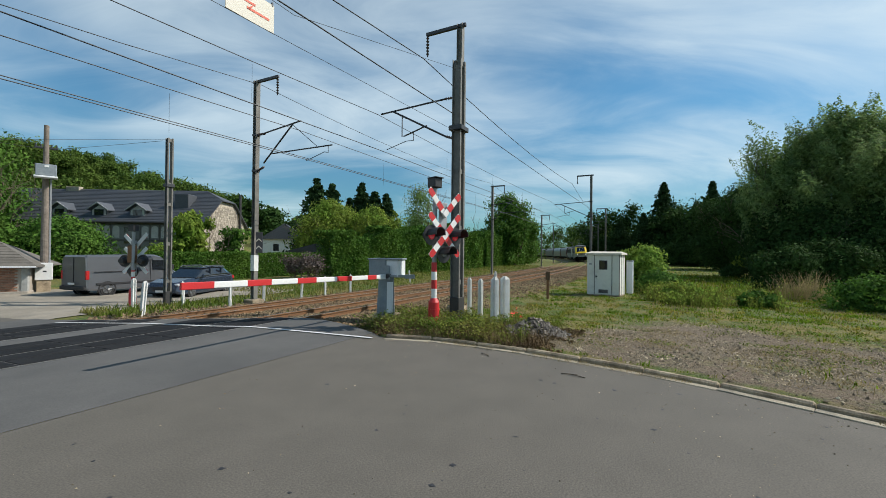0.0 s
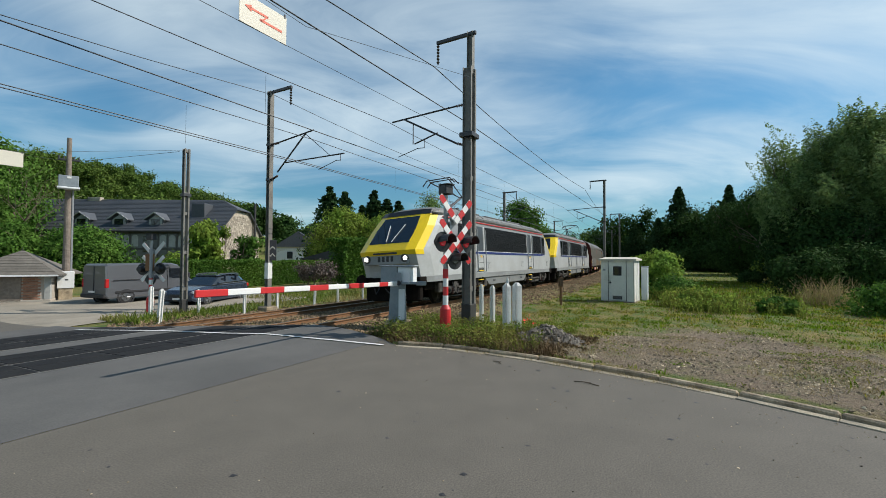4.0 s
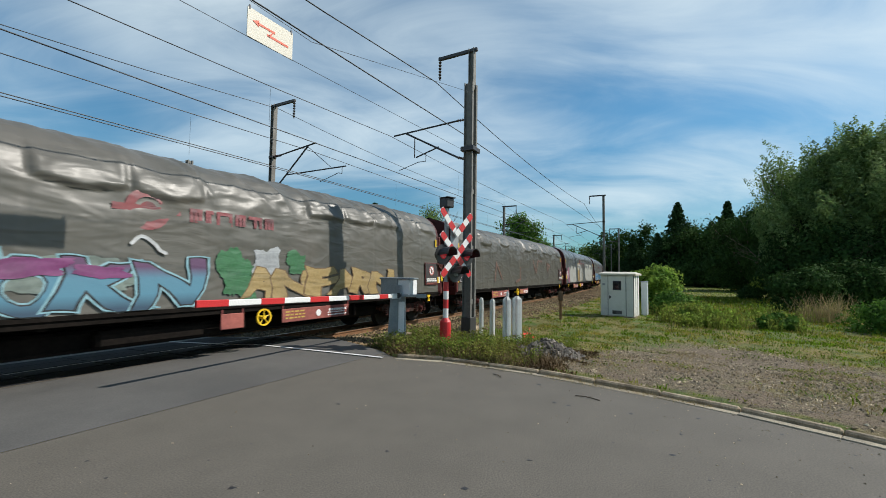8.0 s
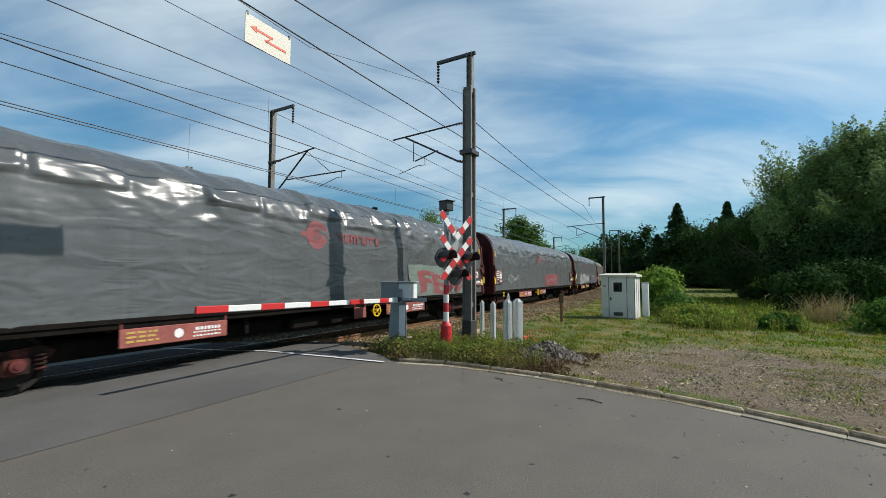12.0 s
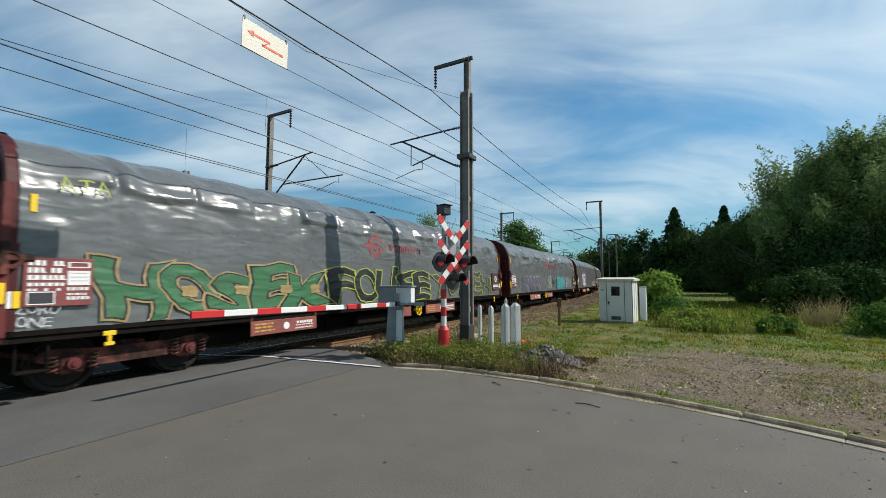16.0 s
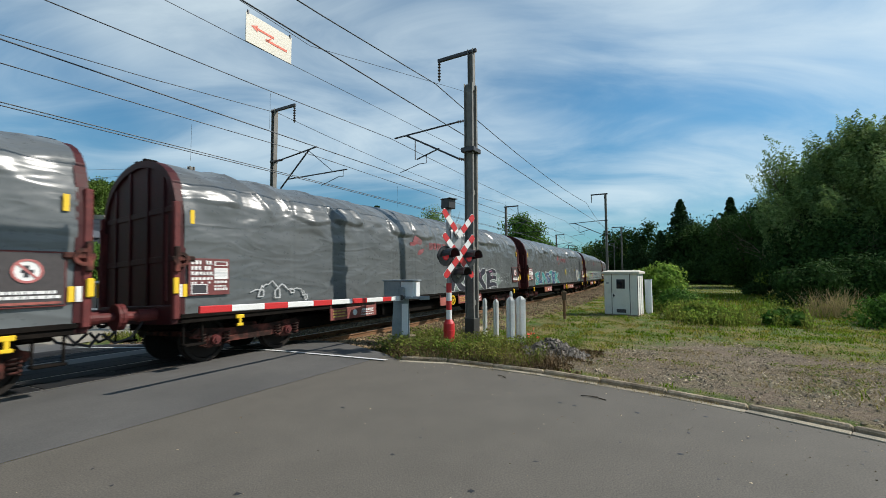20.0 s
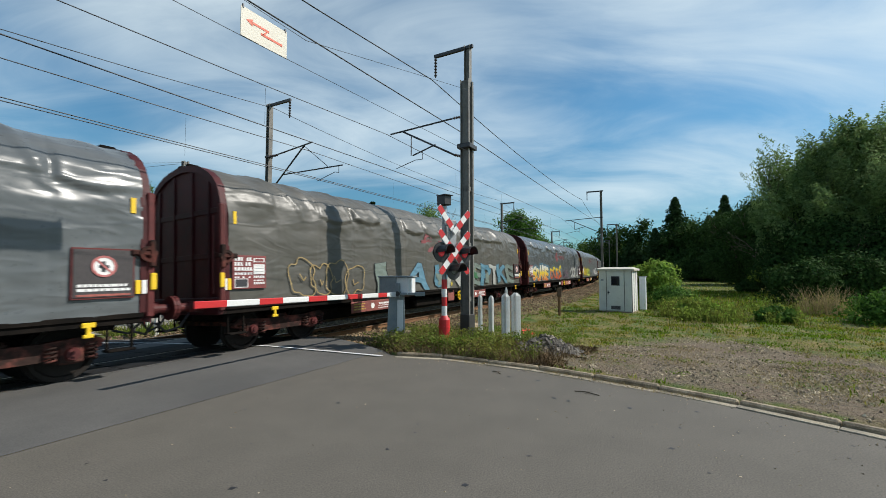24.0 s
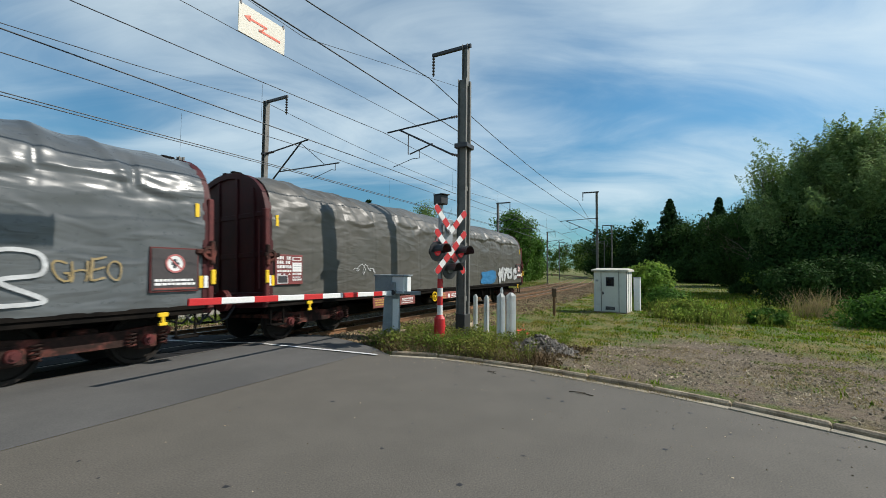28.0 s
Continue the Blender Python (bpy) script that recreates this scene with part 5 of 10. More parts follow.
def tarp_mesh(seed):
    """The tarpaulin: a skin over hoops, slack and creased between them, hanging in lips at the shoulder."""
    rnd = random.Random(seed)
    half = []
    for (ya, za), (yb, zb) in zip(PROFILE, PROFILE[1:]):
        n = 2 if za < 2.55 else (6 if za < 3.5 else 3)
        half += [(ya + (yb - ya) * k / n, za + (zb - za) * k / n) for k in range(n)]
    prof = [(-y, z) for y, z in half] + [(0.0, PROFILE[-1][1])] + [(y, z) for y, z in half[::-1]]
    bays = 14
    slack = [(rnd.uniform(0.35, 1.0), rnd.uniform(3.10, 3.30), rnd.uniform(-0.05, 0.12), rnd.random() < 0.62) for _ in range(bays)]
    nx = 360
    pucker = [rnd.uniform(0.15, 1.0) for _ in range(40)]
    skew = [rnd.uniform(-0.5, 0.5) for _ in range(40)]
    vs, fs = [], []

    def crease(x, u, k):
        return max(0.0, 1 - 3.2 * abs(noise.noise(Vector((x, u, seed * 3.7 + k)))))
    for i in range(nx + 1):
        x = -BODY / 2 + 0.09 + (BODY - 0.18) * i / nx
        f = (x + BODY / 2) / BODY * bays
        k = min(bays - 1, int(f))
        f -= k
        deep, fold, dip, lip = slack[k]
        to_end = min(x + BODY / 2, BODY / 2 - x)
        end = min(1.0, to_end / 1.2)
        bow = math.sin(math.pi * f)
        for y, z in prof:
            if y > 0.3 and z < 4.0:
                vs.append((x, y, z))
                continue
            ny = (1.0 if abs(y) > 1.3 else abs(y) / 1.3) * (1 if y > 0 else -1)
            nz = 0.0 if z < 2.9 else min(1.0, (z - 2.9) / 1.0)
            top = min(1.0, max(0.0, (z - 2.7) / 0.5))
            d = -0.020 * bow * deep
            if z > 2.7 and lip:
                line = fold - dip * bow ** 1.4
                over = max(0.0, min(1.0, (z - line) / 0.035))
                d += 0.150 * deep * over * min(1.0, 5.0 * bow) * max(0.0, 1 - (z - 2.9) / 0.85) * end
            mask = max(0.0, noise.noise(Vector((x * 0.45, z * 0.7, seed + 9.1))) + 0.25)
            d += 0.030 * top * noise.noise(Vector((x * 1.6 + z, z * 1.6, seed)))
            d += 0.020 * top * mask * crease(x * 2.2 + 0.9 * z, z * 0.9, 1)
            # a row of slack folds hangs along the shoulder
            g = (x + BODY / 2) / 1.32
            c = min(39, int(g))
            lean = g - c + skew[c] * (z - 3.3)
            band = max(0.0, 1 - abs(z - 3.34) / 0.58)
            d += 0.045 * pucker[c] ** 1.6 * band ** 0.8 * (max(0.0, math.sin(math.pi * min(1, max(0, lean)))) ** 2 - 0.35) * end
            d += 0.028 * band * crease(x * 1.1 + 0.6 * z, z * 1.4 - 0.3 * x, 6) * end
            d += 0.014 * mask * crease(x * 0.5, z * 1.2 + 0.3 * x, 2)
            # sharp tent folds that run down from the ridge to the shoulder
            d += 0.036 * max(0.0, min(1.0, (z - 2.95) / 0.3)) * max(0.0, 1 - 5.0 * abs(noise.noise(Vector((x * 1.15 + 0.8 * z, z * 0.45, seed * 2.3 + 40))))) * end
            d += 0.012 * mask * crease(x * 1.3 + z * 1.2, z * 1.5 - x * 0.5, 3)
            upper = max(0.0, min(1.0, (z - 2.1) / 0.35))
            d += 0.022 * upper * crease(x * 0.55 + 0.7 * z, z * 0.9 - 0.45 * x, 12) + 0.016 * upper * crease(x * 0.7 - 0.9 * z, z * 1.1 + 0.5 * x, 17)
            d += 0.011 * upper * max(0.0, 1 - 4.0 * min(f, 1 - f)) * crease(x * 0.9, z * 5.5, 23)
            # stacked level wrinkles on the flaps
            d += 0.016 * top * bow ** 2 * deep * crease(x * 0.55, z * 5.0, 31)
            # gathers towards the end hoops and the hem
            d += 0.016 * max(0.0, 1 - to_end / 1.1) * crease(x * 0.8, z * 4.0, 4) * (0.3 + top)
            d += 0.022 * max(0.0, 1 - (z - 1.02) / 0.28) * noise.noise(Vector((x * 2.3, z * 3, seed + 5)))
            d -= 0.010 * max(0.0, 1 - f / 0.05) + 0.010 * max(0.0, 1 - (1 - f) / 0.05)
            vs.append((x, y + d * ny, z + d * nz))
    n = len(prof)
    for i in range(nx):
        for j in range(n - 1):
            fs.append((i * n + j, (i + 1) * n + j, (i + 1) * n + j + 1, i * n + j + 1))
    return Build().add(vs, fs)


def end_wall_build(x, out):
    """Pressed end wall with ribs; out is the outward sign along x."""
    b = Build()
    outline = [(-y * 0.985, z - 0.03) for y, z in PROFILE] + [(y * 0.985, z - 0.03) for y, z in PROFILE[-2::-1]]
    b.prism(outline, lambda y, z, k: (x - out * 0.10 * k, y, z))
    # the rim
    rim = [(-y * 1.012, z + 0.02) for y, z in PROFILE] + [(y * 1.012, z + 0.02) for y, z in PROFILE[-2::-1]]
    inner = [(y * 0.94, 1.02 + (z - 1.02) * 0.955) for y, z in rim]
    rings = []
    for k in (0, 1):
        rings.append([(x - out * 0.12 + out * 0.17 * k, y, z) for y, z in rim])
    rings.append([(x + out * 0.05, y, z) for y, z in inner])
    rings.append([(x - out * 0.12, y, z) for y, z in inner])
    n = len(rim)
    vs = [v for ring in rings for v in ring]
    fs = []
    for a in range(4):
        c = (a + 1) % 4
        for j in range(n - 1):
            fs.append((a * n + j, a * n + j + 1, c * n + j + 1, c * n + j))
    b.add(vs, fs)
    return b


def end_wall_parts(parent, x, out):
    wall = part("end_wall", end_wall_build(x, out), M["oxide"], parent, "ribbed dark red end wall")
    for y in (-0.95, -0.35, 0.35, 0.95):
        part("rib", Build().box(x, x + out * 0.035, y - 0.05, y + 0.05, 1.05, 3.72 if abs(y) > 0.5 else 4.0, 0.02), M["oxide"], wall)
    for z in (1.15, 2.1, 3.05):
        part("rib", Build().box(x, x + out * 0.022, -1.36, 1.36, z - 0.06, z + 0.06, 0.015), M["oxide"], wall)
    for y in (-0.16, 0.16):
        part("ridge_catch", Build().box(x - out * 0.25, x + out * 0.02, y - 0.06, y + 0.06, 4.13, 4.23, 0.02), M["frame"], wall)


def bogie_parts(parent, x, wheel_r, base, material, name="bogie", heavy=False):
    """A two-axle bogie: side frames, springs, wheelsets."""
    b = Build()
    yf = 1.20 if heavy else 1.0
    for y in (-yf, yf):
        w = 0.07
        outline = [(-base / 2 - 0.45, 0.62), (-base / 2 - 0.3, 0.72), (-0.55, 0.66), (0.55, 0.66), (base / 2 + 0.3, 0.72), (base / 2 + 0.45, 0.62), (base / 2 + 0.4, 0.52), (0.5, 0.38), (-0.5, 0.38), (-base / 2 - 0.4, 0.52)]
        b.prism(outline, lambda a, z, k, y=y: (x + a, y + (k - 0.5) * 2 * w, z))
        for ax in (-base / 2, base / 2):
            b.box(x + ax - 0.16, x + ax + 0.16, y - 0.12, y + 0.12, wheel_r - 0.16, wheel_r + 0.14, 0.03)
            if heavy:
                b.cyl((x + ax + 0.3, y * 1.1, 0.4), (x + ax + 0.75, y * 1.1, 0.75), 0.06, n=8)
    b.box(x - 0.2, x + 0.2, -1.0, 1.0, 0.5, 0.74, 0.04)
    for ax in (-base / 2 - 0.4, base / 2 + 0.4):
        b.box(x + ax - 0.06, x + ax + 0.06, -1.0, 1.0, 0.56, 0.66, 0.02)
    bog = part(name, b, material, parent)
    if heavy:
        for sg in (-1, 1):
            part("damper", Build().cyl((x - 0.75, sg * 1.32, 0.60), (x + 0.1, sg * 1.32, 0.60), 0.055, n=10).cyl((x + 0.1, sg * 1.32, 0.60), (x + 0.75, sg * 1.32, 0.60), 0.032, n=8), material, bog)
            for o in (-0.95, 0.95):
                part("bracket", Build().prism([(-0.16, 0.86), (0.16, 0.86), (0.10, 0.42), (-0.06, 0.42)], lambda a, z, k, o=o, sg=sg: (x + o + a, sg * (1.28 + 0.06 * k), z)), material, bog)
            for o in (-base / 2 - 0.72, base / 2 + 0.72):
                part("sand_box", Build().box(x + o - 0.15, x + o + 0.15, sg * 1.12, sg * 1.34, 0.48, 0.88, 0.03), material, bog)
                part("sand_pipe", Build().tube([(x + o, sg * 1.2, 0.5), (x + o * 0.98, sg * 1.15, 0.28), (x + o * 0.93, sg * 0.9, 0.12)], 0.022, 6), material, bog)
            for o in (-base / 2 + 0.25, base / 2 - 0.35):
                part("hose", Build().tube([(x + o, sg * 1.34, 0.86), (x + o + 0.12, sg * 1.37, 0.48), (x + o + 0.38, sg * 1.36, 0.36), (x + o + 0.55, sg * 1.33, 0.62)], 0.018, 6), M["seal"], bog)
    turns, r = 4, 0.068
    coil = [(r * math.cos(2 * math.pi * k / 8), r * math.sin(2 * math.pi * k / 8), 0.26 * k / (8 * turns)) for k in range(8 * turns + 1)]
    rings = []
    for k, c in enumerate(coil):
        a = 2 * math.pi * k / 8
        rings.append([(c[0] + 0.02 * math.cos(a) * math.cos(q), c[1] + 0.02 * math.sin(a) * math.cos(q), c[2] + 0.02 * math.sin(q)) for q in (0, 1.26, 2.51, 3.77, 5.03)])
    spring = mesh_of("coil_spring", Build().loft(rings), M["bogie"], True)
    for y in (-yf - 0.10, yf + 0.10):
        for ax in (-base / 2, base / 2):
            for o in (-0.26, 0.26):
                part("coil_spring", spring, None, bog, m=pose(x + ax + o, y, 0.34))
    cover = mesh_of("axlebox_cover", Build().cyl((0, 0, 0), (0, -0.07, 0), 0.105, 0.09, n=14).cyl((0, -0.07, 0), (0, -0.10, 0), 0.045, n=10), M["oxide_post"] if not heavy else material)
    for ax in (-base / 2, base / 2):
        part("axlebox_cover", cover, None, bog, m=pose(x + ax, -yf - 0.12, wheel_r))
    for ax in (-base / 2, base / 2):
        wh = Build()
        for y in (-0.7175, 0.7175):
            sg = 1 if y > 0 else -1
            prof = [(-0.065 * sg, 0.1), (-0.065 * sg, wheel_r - 0.07), (-0.075 * sg, wheel_r + 0.028), (-0.045 * sg, wheel_r + 0.028), (-0.035 * sg, wheel_r), (0.065 * sg, wheel_r - 0.004), (0.065 * sg, wheel_r - 0.07), (0.02 * sg, wheel_r - 0.09), (0.02 * sg, 0.12), (0.09 * sg, 0.1)]
            n = 20
            rings = [[(x + ax + r * math.cos(2 * math.pi * i / n), y + o, wheel_r + r * math.sin(2 * math.pi * i / n)) for i in range(n)] for o, r in prof]
            wh.loft(rings)
        wh.cyl((x + ax, -0.95, wheel_r), (x + ax, 0.95, wheel_r), 0.085, n=10)
        part("wheelset", wh, M["wheel"], bog)
    return bog


def buffers(parent, x, out, z=1.06, material=None):
    for y in (-0.875, 0.875):
        b = Build()
        b.cyl((x, y, z), (x + out * 0.34, y, z), 0.115, n=14)
        b.cyl((x + out * 0.34, y, z), (x + out * 0.58, y, z), 0.085, n=14)
        b.cyl((x + out * 0.58, y, z), (x + out * 0.635, y, z), 0.235, 0.225, n=18)
        part("buffer", b, material or M["oxide_post"], parent, smooth=False)
    c = Build()
    c.box(x, x + out * 0.45, -0.05, 0.05, z - 0.07, z + 0.05, 0.02)
    c.ring((x + out * 0.52, 0, z - 0.1), (0, 1, 0), 0.12, 0.06, 0.07, 12)
    part("coupling_hook", c, M["frame"], parent)
    for y in (-0.4, 0.42):
        h = Build().tube([(x, y, z - 0.12), (x + out * 0.22, y, z - 0.42), (x + out * 0.45, y * 0.8, z - 0.5), (x + out * 0.62, y * 0.6, z - 0.3)], 0.025, 6)
        part("brake_hose", h, M["seal"], parent)


def wagon_prototype(variant, tarp_material, plates, wheel_x):
    """A covered coil wagon; its front is at -x and its camera side at -y."""
    w = thing("freight_wagon", "grey tarpaulin-covered freight wagon on the rails", "freight wagon", Matrix.Identity(4), group="wagons of the train")
    part("tarpaulin", tarp_mesh(variant), tarp_material, w, "wrinkled grey tarpaulin cover", smooth=True)
    x0, x1 = -BODY / 2, BODY / 2
    for x, out in ((x0, -1), (x1, 1)):
        end_wall_parts(w, x, out)
        for y in (-1.44, 1.44):
            sg = 1 if y > 0 else -1
            p = Build()
            p.box(x - out * 0.02, x + out * 0.10, y - 0.06, y + 0.06, 0.95, 3.15, 0.02)
            p.cyl((x + out * 0.14, y - sg * 0.12, 1.3), (x + out * 0.14, y - sg * 0.12, 2.9), 0.02, n=6)
            post = part("corner_post", p, M["oxide_post"], w)
            lever = Build()
            lever.box(x - out * 0.28, x + out * 0.14, y + sg * 0.03, y + sg * 0.10, 2.02, 2.12, 0.02)
            lever.ring((x - out * 0.02, y + sg * 0.09, 2.05), (0, 1, 0), 0.14, 0.08, 0.05, 12)
            lever.box(x + out * 0.0, x + out * 0.10, y + sg * 0.03, y + sg * 0.12, 1.82, 2.3, 0.02)
            part("locking_lever", lever, M["bogie"], post)
            grip = Build()
            grip.box(x + out * 0.02, x + out * 0.12, y + sg * 0.06, y + sg * 0.10, 1.42, 1.72, 0.015)
            part("yellow_grip", grip, M["yellow"], post, "yellow hand grip")
            tag = Build()
            tag.box(x - out * 0.28, x - out * 0.20, y + sg * 0.03, y + sg * 0.05, 2.75, 3.02, 0.005)
            part("yellow_tag", tag, M["yellow"], post, "yellow marker plate")
        buffers(w, x + out * 0.07, out)
        s = Build().box(x - out * 0.1, x + out * 0.10, -1.42, 1.42, 0.86, 1.22, 0.02)
        part("buffer_beam", s, M["oxide"], w)
        for y in (-1.32, 1.32):
            st = Build().box(x - out * 0.55, x - out * 0.15, y - 0.12, y + 0.12, 0.42, 0.46, 0.01)
            for o in (0.17, 0.53):
                st.box(x - out * o - 0.015, x - out * o + 0.015, y - 0.02, y + 0.02, 0.44, 0.95)
            part("step", st, M["frame"], w)
    u = Build()
    for y in (-1.36, 1.36):
        u.box(x0, x1, y - 0.06, y + 0.06, 0.86, 1.03, 0.01)
    u.box(x0, x1, -0.35, 0.35, 0.72, 1.0, 0.02)
    u.box(-6.2, 6.2, -0.85, 0.85, 0.40, 0.74, 0.05)
    for x in np.linspace(x0 + 0.6, x1 - 0.6, 12):
        u.box(x - 0.06, x + 0.06, -1.36, 1.36, 0.82, 1.0, 0.01)
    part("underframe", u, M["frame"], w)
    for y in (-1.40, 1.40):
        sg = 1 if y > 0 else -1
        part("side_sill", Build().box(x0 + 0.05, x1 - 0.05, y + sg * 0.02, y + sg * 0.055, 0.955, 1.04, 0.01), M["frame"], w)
    tr = Build()
    for y in (-0.9, 0.9):
        tr.box(-1.6, 0.6, y - 0.25, y + 0.25, 0.42, 0.72, 0.06)
        tr.tube([(-5.2, y, 0.86), (-3.4, y, 0.42), (3.4, y, 0.42), (5.2, y, 0.86)], 0.035, 6)
    tr.cyl((1.4, -0.5, 0.55), (3.0, -0.5, 0.55), 0.18, n=12)
    tr.cyl((-3.4, 0.45, 0.55), (-2.2, 0.45, 0.55), 0.2, n=12)
    for x in (-4.3, -2.9, 1.0, 3.6, 4.6):
        tr.box(x - 0.05, x + 0.05, -1.25, -1.15, 0.5, 0.9, 0.01)
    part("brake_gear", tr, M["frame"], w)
    for x in (-7.43, 7.43):
        bogie_parts(w, x, 0.46, 1.8, M["bogie"])
    # plates hung on the camera side
    for a, c, lift in plates:
        a, c = x0 + a, x0 + c
        pl = Build().box(a, c, -1.44, -1.41, 0.54 + lift, 0.86, 0.012)
        plate = part("side_plate", pl, M["oxide_light"], w, "faded red plate under the sill")
        for x in (a + 0.03, c - 0.03):
            part("plate_hanger", Build().box(x - 0.025, x + 0.025, -1.435, -1.40, 0.86, 0.97), M["oxide_post"], plate)
        ln = c - a
        if ln < 0.8:
            continue
        warn, marks, rnd = Build(), Build(), random.Random(int(10 * a))
        for row in range(3):
            at = a + 0.10
            while at < a + 0.30 * ln:
                step = rnd.uniform(0.05, 0.16)
                warn.box(at, min(at + step, a + 0.32 * ln), -1.446, -1.440, 0.62 + 0.075 * row, 0.655 + 0.075 * row)
                at += step + 0.03
        for lo, hi, z0, z1 in ((0.66, 0.94, 0.72, 0.78), (0.64, 0.94, 0.60, 0.63), (0.64, 0.94, 0.67, 0.695)):
            at = a + lo * ln
            while at < a + hi * ln - 0.03:
                step = rnd.uniform(0.03, 0.07)
                marks.box(at, at + step, -1.446, -1.440, z0, z1)
                at += step + 0.022
        n = 14
        ring = [(a + 0.5 * ln + 0.085 * math.cos(2 * math.pi * i / n), 0.70 + 0.085 * math.sin(2 * math.pi * i / n)) for i in range(n)]
        marks.prism(ring, lambda p, q, k: (p, -1.440 - 0.006 * k, q))
        tagged(part("stencil_lettering", marks, M["panel_white"], plate), kind="stuff")
        tagged(part("warning_lettering", warn, M["stencil_yellow"], plate), kind="stuff")
    wheel = Build()
    c = (x0 + wheel_x, -1.45, 0.72)
    wheel.ring(c, (0, 1, 0), 0.19, 0.155, 0.035, 22)
    wheel.cyl((c[0], c[1] - 0.03, c[2]), (c[0], c[1] + 0.2, c[2]), 0.045, n=10)
    for k in range(5):
        a = 2 * math.pi * k / 5 + 0.3
        wheel.tube([c, (c[0] + 0.17 * math.cos(a), c[1], c[2] + 0.17 * math.sin(a))], 0.014, 5)
    part("handwheel", wheel, M["yellow"], w, "yellow spoked brake handwheel")
    for x in (x0 + 1.25, x0 + 17.65):
        hk = Build()
        hk.box(x - 0.09, x + 0.09, -1.47, -1.43, 0.86, 0.94, 0.01)
        hk.box(x - 0.03, x + 0.03, -1.47, -1.43, 0.74, 0.88, 0.01)
        hk.box(x - 0.07, x + 0.07, -1.47, -1.43, 0.70, 0.76, 0.01)
        part("rope_hook", hk, M["yellow"], w, "yellow rope hook")
    # data panel near the front, warning panel near the rear
    pa = x0 + 0.16
    dp = part("data_panel", Build().box(pa, pa + 0.82, -1.505, -1.475, 1.37, 2.09, 0.006), M["data_red"], w, "red data panel with white stencils")
    rows, rnd = Build(), random.Random(5)
    for z, size in ((1.97, 0.075), (1.865, 0.075), (1.76, 0.07), (1.67, 0.05), (1.60, 0.035)):
        x = pa + 0.05
        while x < pa + 0.44:
            ln = rnd.uniform(0.035, 0.06)
            if rnd.random() < 0.85:
                rows.box(x, x + ln, -1.512, -1.506, z, z + size)
                if size > 0.06 and rnd.random() < 0.6:
                    rows.box(x, x + ln * 1.5, -1.512, -1.506, z, z + 0.018)
            x += ln + 0.022
    rows.box(pa + 0.50, pa + 0.78, -1.512, -1.506, 1.68, 1.90)
    for z, size in ((1.60, 0.05), (1.53, 0.03), (1.46, 0.05)):
        x = pa + 0.50
        while x < pa + 0.74:
            ln = rnd.uniform(0.02, 0.05)
            rows.box(x, x + ln, -1.512, -1.506, z, z + size)
            x += ln + 0.018
    for x, y in ((0.50, 0.53), (0.75, 0.78)):
        rows.box(pa + x, pa + y, -1.512, -1.506, 1.95, 2.03)
    for z in (1.945, 2.02):
        rows.box(pa + 0.50, pa + 0.78, -1.512, -1.506, z, z + 0.015)
    for x, y, z0, z1 in ((0.05, 0.36, 1.40, 1.415), (0.05, 0.36, 1.575, 1.59), (0.05, 0.065, 1.415, 1.575), (0.345, 0.36, 1.415, 1.575)):
        rows.box(pa + x, pa + y, -1.512, -1.506, z0, z1)
    tagged(part("stencil_lettering", rows, M["panel_white"], dp), kind="stuff")
    part("dark_label", Build().box(pa + 0.07, pa + 0.34, -1.511, -1.506, 1.418, 1.572), M["seal"], dp)
    part("label_grid", Build().box(pa + 0.53, pa + 0.75, -1.5145, -1.5125, 1.74, 1.75).box(pa + 0.53, pa + 0.75, -1.5145, -1.5125, 1.80, 1.81).box(pa + 0.53, pa + 0.75, -1.5145, -1.5125, 1.86, 1.868), M["steel"], dp)
    wa = x1 - 1.06
    wp = part("warning_panel", Build().box(wa, wa + 0.82, -1.505, -1.475, 1.33, 2.10, 0.006), M["warn_dark"], w, "dark panel with a round prohibition sign")
    part("panel_rim", Build().box(wa - 0.025, wa + 0.845, -1.495, -1.474, 1.305, 2.125, 0.004), M["oxide_post"], wp)
    disc = Build().cyl((wa + 0.40, -1.505, 1.83), (wa + 0.40, -1.513, 1.83), 0.17, n=24)
    part("sign_disc", disc, M["panel_white"], wp)
    sr = Build().ring((wa + 0.40, -1.516, 1.83), (0, 1, 0), 0.175, 0.142, 0.006, 24)
    sr.box(-0.15, 0.15, -0.003, 0.003, -0.014, 0.014, m=pose(wa + 0.40, -1.517, 1.83, 0, 45, 0))
    part("sign_ring", sr, M["sign_ring"], wp)
    part("sign_symbol", Build().box(wa + 0.36, wa + 0.42, -1.5155, -1.513, 1.74, 1.91).box(wa + 0.33, wa + 0.47, -1.5155, -1.513, 1.80, 1.85), M["seal"], wp)
    bars = Build()
    for z, hh in ((1.50, 0.045), (1.43, 0.045)):
        x = wa + 0.05
        while x < wa + 0.74:
            ln = rnd.uniform(0.04, 0.11)
            bars.box(x, min(x + ln, wa + 0.77), -1.512, -1.506, z, z + hh)
            x += ln + 0.014
    tagged(part("stencil_lettering", bars, M["panel_white"], wp), kind="stuff")
    part("red_stripe", Build().box(wa + 0.04, wa + 0.78, -1.512, -1.506, 1.35, 1.385), M["oxide_light"], wp)
    for x, key in ((x0 + 0.11, "yellow"), (x0 + 0.02, "panel_white"), (x1 - 0.06, "panel_white"), (x1 - 0.155, "yellow")):
        part("marker_strip", Build().box(x - 0.04, x + 0.04, -1.49, -1.475, 1.36, 1.60, 0.004), M[key], w)
    return w


